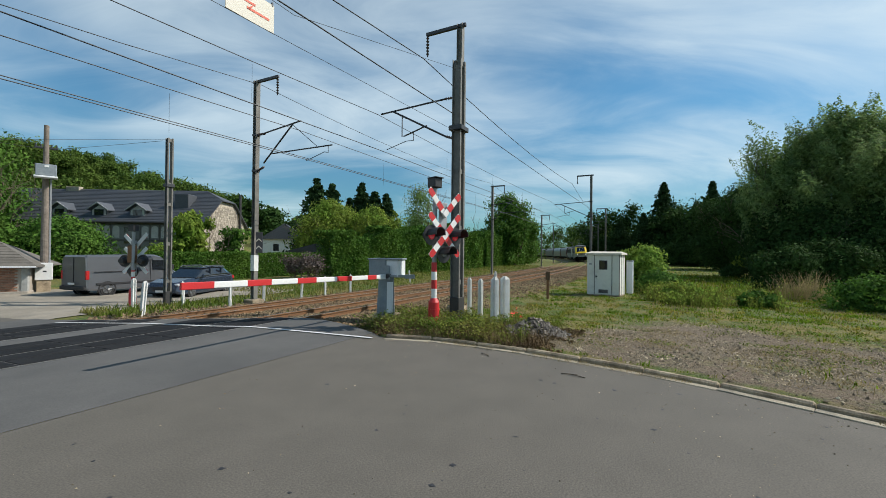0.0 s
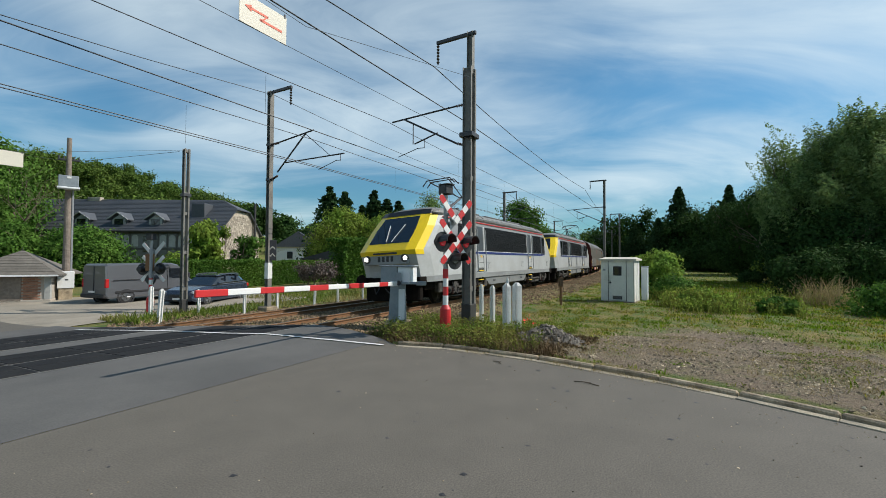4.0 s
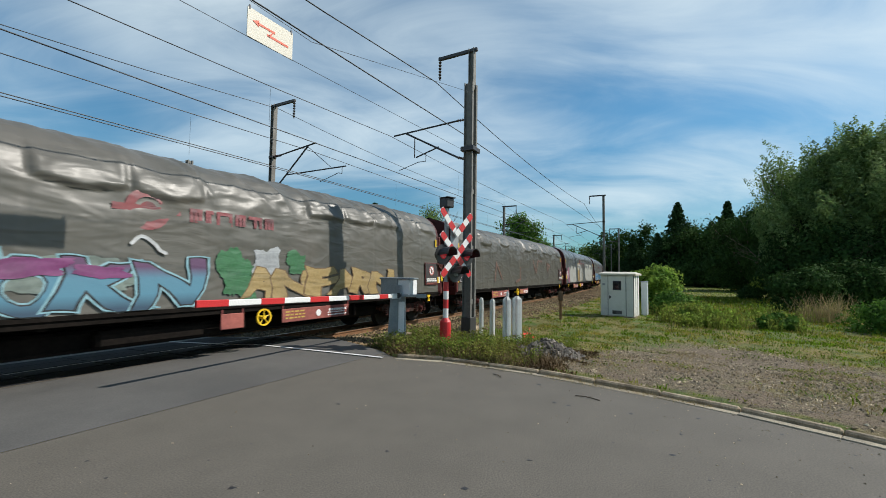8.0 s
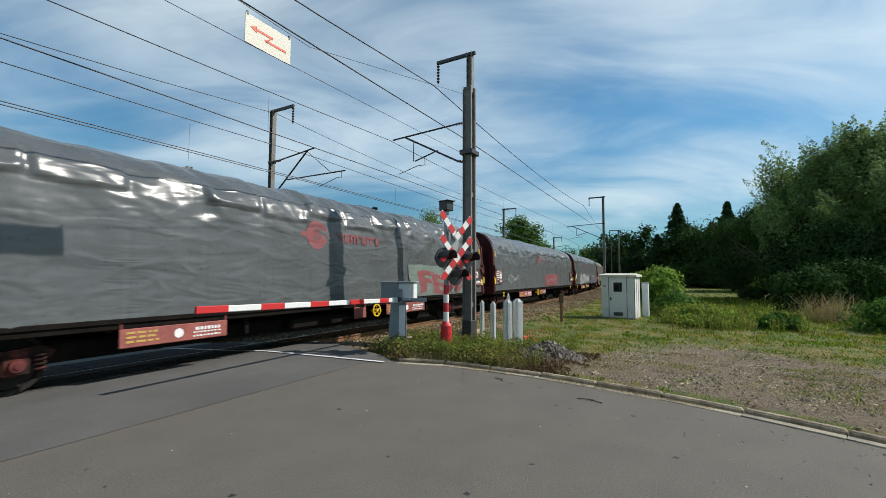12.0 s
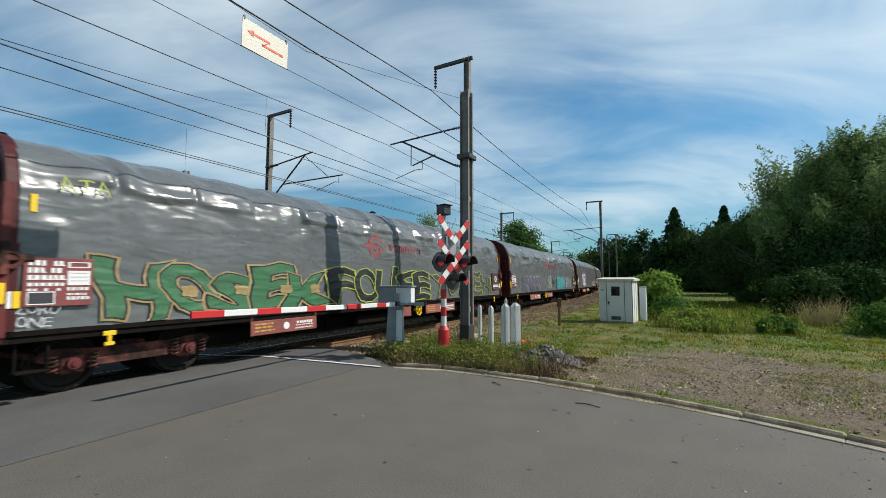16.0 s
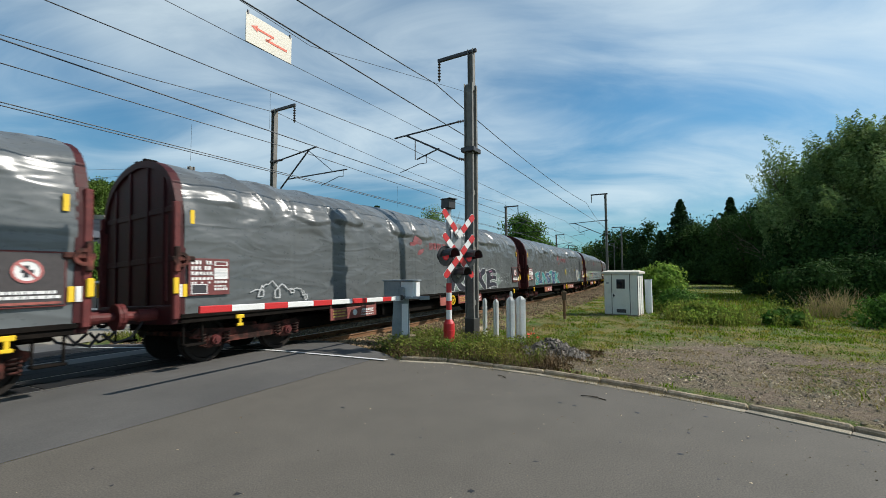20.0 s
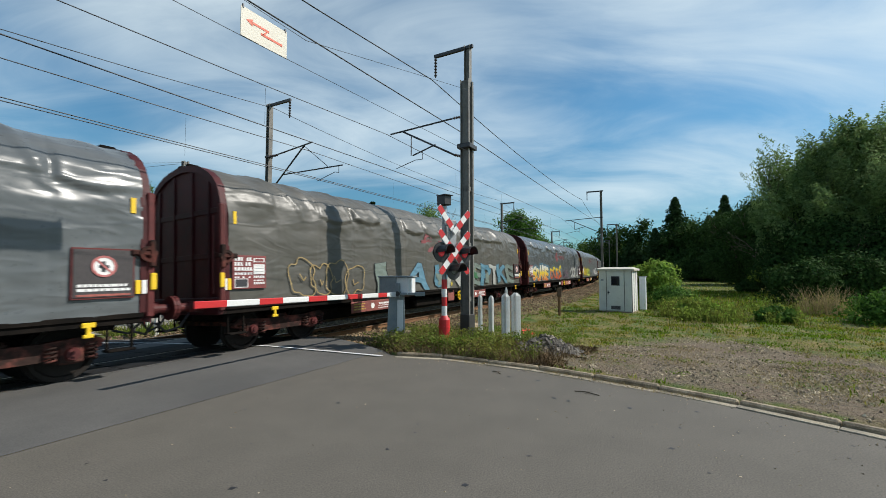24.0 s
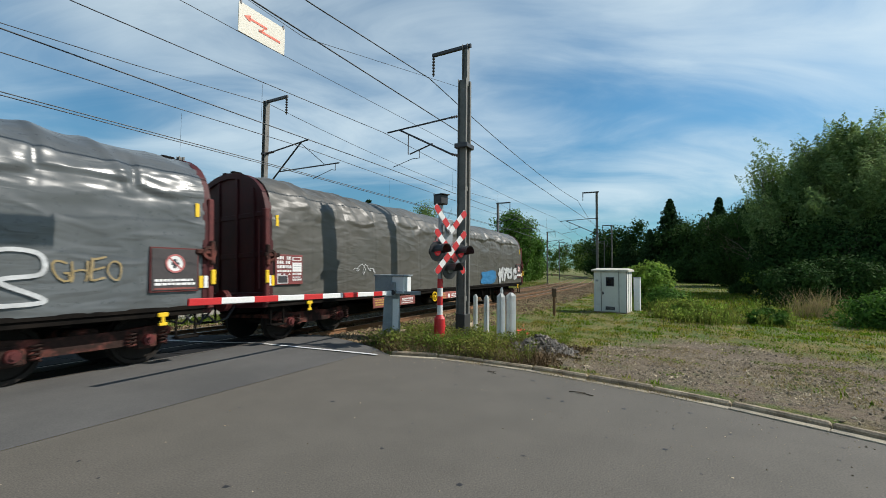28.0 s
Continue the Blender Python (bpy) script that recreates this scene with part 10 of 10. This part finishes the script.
    part("gutter", Build().cyl((x0, y0 - o - 0.06, eave - o * sl), (x1 + o, y0 - o - 0.06, eave - o * sl), 0.08, n=8), M["mast_dark"], h)
    part("chimney_box", Build().box(-26.0, -24.6, 43.6, 45.2, 5.2, 7.55, 0.05), M["slate"], h, "slate-clad roof box")
    part("ridge_chimney", Build().box(-39.0, -37.6, 46.2, 46.8, 8.0, 8.5, 0.04), M["stone"], h)
    part("flue", Build().cyl((-21.9, 49.3, 3.0), (-21.9, 49.3, 8.2), 0.14, n=10), M["mast_dark"], h, "black flue pipe")
    for x in (-36.4, -32.6, -28.9):
        d = part("dormer", Build().prism([(-0.75, 4.6), (0.75, 4.6), (0.75, 5.75), (0, 6.30), (-0.75, 5.75)], lambda a, z, k, x=x: (x + a, 42.5 + 2.2 * k, z)), M["slate"], h, "small slate dormer")
        part("dormer_roof", Build().prism([(-1.05, 5.62), (0, 6.36), (1.05, 5.62), (1.05, 5.71), (0, 6.46), (-1.05, 5.71)], lambda a, z, k, x=x: (x + a, 42.2 + 2.9 * k, z)), M["slate"], d)
        for sg in (-1, 1):
            part("verge_board", Build().prism([(sg * 1.07, 5.60), (0, 6.35), (0, 6.45), (sg * 1.07, 5.70)], lambda a, z, k, x=x: (x + a, 42.14 + 0.05 * k, z)), M["render"], d, "pale verge board")
        part("dormer_front", Build().prism([(-0.66, 4.75), (0.66, 4.75), (0.66, 5.68), (0, 6.15), (-0.66, 5.68)], lambda a, z, k, x=x: (x + a, 42.47 + 0.028 * k, z)), M["render"], d)
        part("window", Build().box(x - 0.45, x + 0.45, 42.43, 42.475, 4.8, 5.75, 0.01), M["pane"], d)
    # arched pale panels between dark timbers, windows and door
    xs = np.arange(-45.0, -22.9, 0.93)
    arch = [(0.0, 2.95), (0.64, 2.95), (0.64, 3.85), (0.58, 4.0), (0.46, 4.1), (0.32, 4.13), (0.18, 4.1), (0.06, 4.0), (0.0, 3.85)]
    for n, x in enumerate(xs):
        if -30.5 < x < -28.6:
            continue
        part("wall_panel", Build().prism(arch, lambda a, z, k, x=x: (x + 0.14 + a, y0 - 0.036 + 0.033 * k, z)), M["render"], h, "pale arched panel")
        part("timber", Build().box(x - 0.055, x + 0.055, y0 - 0.06, y0 - 0.004, 0.4, 4.3, 0.01), M["timber"], h)
    part("sill_beam", Build().box(-45, -22.4, y0 - 0.07, y0 - 0.004, 2.62, 2.80, 0.01), M["timber"], h)
    part("head_beam", Build().box(-45, -22.4, y0 - 0.07, y0 - 0.004, 4.22, 4.4, 0.01), M["timber"], h)
    part("upper_window", Build().box(-29.8, -28.7, y0 - 0.05, y0 - 0.002, 2.4, 4.0, 0.02), M["pane"], h)
    for x in (-39.5, -35.2, -26.9):
        part("lower_window", Build().box(x, x + 1.0, y0 - 0.05, y0 - 0.002, 0.7, 2.1, 0.02), M["pane"], h)
    # a second house far behind the gable
    g = thing("far_house", "small pale house behind the gable", "house", W(-24.5, 72, -0.4, 12))
    part("block", Build().box(-3.5, 3.5, 0, 6, 0, 4.3), M["white"], g)
    part("roof", Build().prism([(-4.0, 4.2), (4.0, 4.2), (0, 6.9)], lambda a, z, k: (a, -0.4 + 6.8 * k, z)), M["slate"], g)
    for x in (-1.8, 1.2):
        part("window", Build().box(x, x + 0.9, -0.04, 0.0, 2.2, 3.4, 0.01), M["pane"], g)
    sh = thing("garden_shed", "low dark shed roof behind the hedge", "shed", W(-11.5, 43, -0.4, 8))
    part("block", Build().box(-2.6, 2.6, 0, 3, 0, 2.2), M["timber"], sh)
    part("roof", Build().prism([(-3.0, 2.15), (3.0, 2.15), (0, 3.0)], lambda a, z, k: (a, -0.3 + 3.6 * k, z)), M["mast_dark"], sh)


house()


def brick_shed():
    """A low brick shed with a hipped roof."""
    sh = thing("brick_shed", "low red brick shed with a grey hipped roof", "shed", W(-21.6, 20.37, -0.46, 27.3))
    part("plinth", Build().box(-1.0, 2.13, -0.05, 3.05, -0.2, 0.16, 0.02), M["mortar"], sh)
    core = part("masonry", Build().box(-0.95, 2.08, 0, 3.0, 0.16, 1.36), M["mortar"], sh, "red brick walls with pale corners")
    brick = mesh_of("brick", Build().box(0.006, 0.214, -0.03, -0.002, 0.006, 0.072, 0.006), M["brick"])
    for r in range(15):
        for k in range(13):
            x = -0.9 + 0.22 * k + (0.11 if r % 2 else 0)
            if x + 0.22 < 1.85 and not 0.15 < x + 0.11 < 1.05:
                part("brick", brick, None, core, m=pose(x, 0, 0.16 + 0.08 * r))
    part("door", Build().box(0.18, 1.02, -0.05, -0.004, 0.05, 1.34, 0.02), M["wood"], sh, "weathered plank door")
    for x in (-1.0, 1.86):
        part("quoin", Build().box(x, x + 0.26, -0.04, 0.2, 0.16, 1.36, 0.02), M["render"], sh)
    part("roof", Build().loft([[(-1.45, -0.45, 1.36), (2.55, -0.45, 1.36), (2.55, 3.45, 1.36), (-1.45, 3.45, 1.36)], [(-1.45, -0.45, 1.43), (2.55, -0.45, 1.43), (2.55, 3.45, 1.43), (-1.45, 3.45, 1.43)], [(0.5, 1.45, 2.62), (0.6, 1.45, 2.62), (0.6, 1.55, 2.62), (0.5, 1.55, 2.62)]]), M["shed_roof"], sh, "grey-brown hipped roof")
    for k in range(1, 9):
        f = k / 9
        y, z = -0.45 + 1.9 * f, 1.43 + 1.19 * f
        part("roof_course", Build().box(-1.45 + 1.95 * f, 2.55 - 1.95 * f, y - 0.012, y + 0.012, z + 0.0, z + 0.022), M["shed_roof"], sh)
    part("fascia", Build().box(-1.42, 2.52, -0.49, -0.452, 1.33, 1.41, 0.01), M["white"], sh)
    part("finial", Build().cyl((0.55, 1.5, 2.6), (0.55, 1.5, 2.85), 0.03, 0.01, n=8), M["mast_dark"], sh)


brick_shed()


def rubber_wheel(parent, x, y, r, wdt, out):
    t = part("wheel", Build().cyl((x, y - wdt / 2, r), (x, y + wdt / 2, r), r, n=24), M["tyre"], parent)
    rim = Build().cyl((x, y + out * wdt * 0.5, r), (x, y + out * (wdt * 0.5 + 0.012), r), r * 0.66, n=20)
    for k in range(5):
        a = 2 * math.pi * k / 5
        rim.tube([(x, y + out * (wdt * 0.5 + 0.02), r), (x + r * 0.6 * math.cos(a), y + out * (wdt * 0.5 + 0.02), r + r * 0.6 * math.sin(a))], 0.03, 5)
    part("rim", rim, M["rim"], t)


def body_loft(rows, n_round=0.12):
    """Car bodies: rows of x, half width low, half width high, z low, z high."""
    rings = []
    for x, w0, w1, z0, z1 in rows:
        c = min(0.10, 0.3 * (z1 - z0))
        rings.append([(x, -w0, z0), (x, -w0 - 0.02, z0 + c), (x, -w1, z1 - c), (x, -w1 + c, z1), (x, w1 - c, z1), (x, w1, z1 - c), (x, w0 + 0.02, z0 + c), (x, w0, z0)])
    return Build().loft(rings)


def van():
    """A dark grey panel van; nose at +x."""
    v = thing("van", "dark grey panel van parked on gravel", "van", W(-15.92, 22.75, -0.43, 69) @ Matrix.Diagonal((0.90, 0.95, 0.84, 1)))
    part("body", body_loft([(-2.75, 0.92, 0.86, 0.45, 2.22), (-2.65, 0.96, 0.88, 0.32, 2.32), (0.9, 0.98, 0.90, 0.30, 2.36), (1.35, 0.98, 0.86, 0.30, 2.25)]), M["van"], v, "dark grey metallic body")
    part("cab", body_loft([(1.34, 0.98, 0.86, 0.30, 2.25), (1.75, 0.98, 0.80, 0.30, 1.95), (2.15, 0.98, 0.78, 0.30, 1.42), (2.2, 0.98, 0.88, 0.30, 1.30), (2.75, 0.92, 0.80, 0.32, 1.05), (2.88, 0.82, 0.74, 0.36, 0.75)]), M["van"], v)
    part("windscreen", Build().add([(1.45, -0.76, 2.14), (1.45, 0.76, 2.14), (2.16, 0.80, 1.40), (2.16, -0.80, 1.40)], [(0, 1, 2, 3)]).add([(1.48, -0.76, 2.16), (1.48, 0.76, 2.16), (2.19, 0.80, 1.42), (2.19, -0.80, 1.42)], [(0, 1, 2, 3)]), M["pane"], v)
    for sg in (-1, 1):
        part("side_window", Build().add([(x, sg * (0.985 - 0.0 * z), z) for x, z in ((0.75, 1.42), (1.95, 1.42), (1.55, 2.0), (0.75, 2.0))] + [(x, sg * 0.90, z) for x, z in ((0.75, 1.42), (1.95, 1.42), (1.55, 2.0), (0.75, 2.0))], [(0, 1, 2, 3), (4, 5, 6, 7), (0, 1, 5, 4), (1, 2, 6, 5), (2, 3, 7, 6), (3, 0, 4, 7)]), M["pane"], v)
        part("mirror", Build().box(1.75, 1.92, sg * 1.0, sg * 1.2, 1.38, 1.72, 0.03), M["plastic"], v)
        part("rub_strip", Build().box(-2.3, 1.9, sg * 0.985, sg * 1.012, 0.62, 0.74, 0.01), M["plastic"], v)
        part("tail_lamp", Build().box(-2.77, -2.60, sg * 0.84, sg * 0.965, 0.95, 1.45, 0.02), M["lamp_red"], v, "red tail lamp")
        part("headlight", Build().box(2.55, 2.83, sg * 0.58, sg * 0.86, 0.78, 1.0, 0.04), M["lamp_clear"], v)
        part("door_seam", Build().box(0.60, 0.615, sg * 0.955, sg * 0.985, 0.45, 2.15), M["plastic"], v)
        part("slide_rail", Build().box(-2.4, -0.5, sg * 0.965, sg * 0.99, 1.35, 1.39, 0.004), M["plastic"], v)
        for x in (-1.75, 1.85):
            rubber_wheel(v, x, sg * 0.86, 0.35, 0.24, sg)
            part("wheel_arch", Build().ring((x, sg * 0.965, 0.36), (0, 1, 0), 0.46, 0.38, 0.05, 20), M["plastic"], v)
    part("rear_bumper", Build().box(-2.86, -2.7, -0.92, 0.92, 0.36, 0.58, 0.03), M["plastic"], v)
    part("plate", Build().box(-2.868, -2.86, -0.25, 0.25, 0.66, 0.77), M["panel_white"], v)
    part("rear_door_seam", Build().box(-2.775, -2.745, -0.008, 0.008, 0.5, 2.2), M["plastic"], v)


van()


def car():
    """A dark estate car; nose at -x."""
    c = thing("estate_car", "dark blue-grey estate car parked by the hedge", "car", TRACK @ pose(13.2, 21.6, -0.50, 0, 0, 24))
    part("body", body_loft([(-2.32, 0.70, 0.62, 0.32, 0.60), (-2.2, 0.84, 0.74, 0.24, 0.78), (-1.6, 0.90, 0.82, 0.20, 0.90), (-0.9, 0.91, 0.86, 0.20, 0.96), (1.6, 0.91, 0.86, 0.20, 1.0), (2.15, 0.88, 0.80, 0.24, 1.0), (2.3, 0.78, 0.70, 0.34, 0.92)]), M["car"], c, "dark blue-grey bodywork")
    part("cabin", body_loft([(-1.05, 0.80, 0.72, 0.93, 0.97), (-0.25, 0.80, 0.62, 0.94, 1.40), (0.5, 0.80, 0.62, 0.96, 1.47), (1.6, 0.80, 0.60, 0.98, 1.42), (2.1, 0.76, 0.62, 0.98, 1.12)]), M["pane"], c, "dark glazed cabin")
    part("roof", body_loft([(-0.32, 0.60, 0.56, 1.38, 1.43), (0.5, 0.62, 0.58, 1.45, 1.50), (1.68, 0.60, 0.56, 1.40, 1.45)]), M["car"], c)
    for sg in (-1, 1):
        part("roof_rail", Build().tube([(-0.2, sg * 0.60, 1.45), (0.0, sg * 0.60, 1.51), (1.4, sg * 0.60, 1.50), (1.6, sg * 0.60, 1.44)], 0.02, 6), M["rim"], c, "silver roof rail")
        part("window_trim", Build().tube([(-0.95, sg * 0.83, 0.965), (1.9, sg * 0.83, 1.0)], 0.018, 5), M["rim"], c)
        for x in (0.15, 1.1):
            part("pillar", Build().box(x - 0.03, x + 0.03, sg * 0.70, sg * 0.80, 0.98, 1.40, 0.01, m=None), M["car"], c)
        part("mirror", Build().box(-0.72, -0.56, sg * 0.88, sg * 1.02, 0.95, 1.10, 0.03), M["car"], c)
        part("headlight", Build().box(-2.25, -1.85, sg * 0.52, sg * 0.80, 0.60, 0.74, 0.04), M["lamp_clear"], c)
        part("tail_lamp", Build().box(2.1, 2.28, sg * 0.62, sg * 0.84, 0.72, 0.92, 0.03), M["lamp_red"], c)
        for x in (-1.42, 1.38):
            rubber_wheel(c, x, sg * 0.80, 0.32, 0.22, sg)
    part("grille", Build().box(-2.335, -2.30, -0.42, 0.42, 0.40, 0.58, 0.01), M["plastic"], c)
    part("plate", Build().box(-2.345, -2.336, -0.25, 0.25, 0.33, 0.43), M["panel_white"], c)


car()


def utility_pole():
    """A weathered pole with a transformer box and a white cabinet."""
    p = thing("utility_pole", "weathered wooden pole with an electric box", "utility pole", W(-20.0, 22.5, -0.44, 41))
    part("pole", Build().cyl((0, 0, -0.3), (0, 0, 3.2), 0.19, 0.155, n=14).cyl((0, 0, 3.2), (0, 0, 8.68), 0.155, 0.105, n=14), M["wood"], p)
    part("steel_leg", Build().box(0.16, 0.24, -0.06, 0.06, -0.2, 6.0, 0.01), M["steel"], p)
    bx = part("transformer_box", Build().box(-0.40, 0.42, -0.62, -0.16, 5.98, 6.58, 0.03), M["machine"], p, "grey-green electric box on the pole")
    part("box_lid", Build().box(-0.45, 0.47, -0.67, -0.12, 5.88, 5.98, 0.02), M["machine_lit"], bx)
    part("box_label", Build().box(-0.05, 0.12, -0.635, -0.618, 6.42, 6.52, 0.004), M["panel_white"], bx)
    part("white_cabinet", Build().box(-0.34, 0.34, -0.50, -0.20, 0.64, 1.52, 0.02), M["white"], p, "white meter cabinet")
    part("cabinet_leg", Build().box(-0.28, 0.28, -0.45, -0.22, -0.2, 0.64, 0.02), M["kerb"], p)
    part("cabinet_mark", Build().box(-0.03, 0.10, -0.512, -0.498, 1.05, 1.12, 0.002), M["seal"], p)
    arm = Build()
    for x in (-0.4, -0.2, 0.2, 0.4):
        arm.cyl((x, 0, 7.54), (x, 0, 7.68), 0.035, n=8)
    arm.box(-0.45, 0.45, -0.05, 0.05, 7.46, 7.55, 0.01)
    part("cross_arm", arm, M["arm"], p)
    wire("power_line", "thin power line to the pole", [(9.9, 28.5, 7.05), (9.45, 17.67, 6.15)], 0.008, 0.3)
    wire("power_line", "thin power line leaving the pole", [(9.9, 28.5, 7.0), (-20, 33, 7.4)], 0.008, 0.5)


utility_pole()


def parking():
    b = Build()
    vs, fs = [], []
    ss, ll = np.linspace(5.0, 17.5, 24), np.linspace(0, 1, 20)
    for s in ss:
        for f in ll:
            low = 17.1 if s < 8.0 else 17.1 + 1.3 * min(1.0, (s - 8.0) / 0.8)
            lat = low + (29.5 - low) * f
            edge = 0.25 * math.sin(1.7 * lat) * (1 if s < 6 else 0)
            vs.append((s + edge, lat + 0.3 * math.sin(1.1 * s) * (1 if lat < 18.5 else 0), float(ground_z(s, lat)) + 0.03))
    n = len(ll)
    for i in range(len(ss) - 1):
        for j in range(n - 1):
            fs.append((i * n + j, (i + 1) * n + j, (i + 1) * n + j + 1, i * n + j + 1))
    b.add(vs, fs)
    thing("gravel_yard", "pale gravel yard where vehicles park", "ground", TRACK, b, M["dirt"], kind="structure")


parking()


# ---------------------------------------------------------------- what moves
# seconds and the place of the leading wagon's front gap along the track
RUN = [(0.0, 145.24), (3.5, 62.3), (6.0, 2.95), (9.0, -68.8), (12.0, -140.4), (15.0, -213.0), (18.0, -286.1), (20.0, -334.7), (24.0, -433.2), (26.5, -494.6), (28.0, -531.5)]


def run(t):
    for (t0, a), (t1, b) in zip(RUN, RUN[1:]):
        if t <= t1:
            break
    return a + (b - a) * (t - t0) / (t1 - t0)


def vehicle_pose(q, pivot):
    """A vehicle whose middle is at q, carried by bogies pivot apart."""
    a, b = along(q - pivot / 2), along(q + pivot / 2)
    turn = math.degrees(math.atan2(b[1] - a[1], b[0] - a[0]))
    z = plane(0.0)
    return TRACK @ pose((a[0] + b[0]) / 2, (a[1] + b[1]) / 2, z, 0, 0, turn) @ pose(0, 0, 0, -math.degrees(math.atan(CANT)), 0, 0)


def motions():
    times = [0.5 * k for k in range(57)]
    for k, loco in enumerate(locos):
        walk(loco, [(t, vehicle_pose(run(t) - LOCO * (1.5 - k), 10.4)) for t in times])
    for k, wagon in enumerate(wagons):
        walk(wagon, [(t, vehicle_pose(run(t) + WAGON * (k + 0.5), 14.86)) for t in times])


motions()
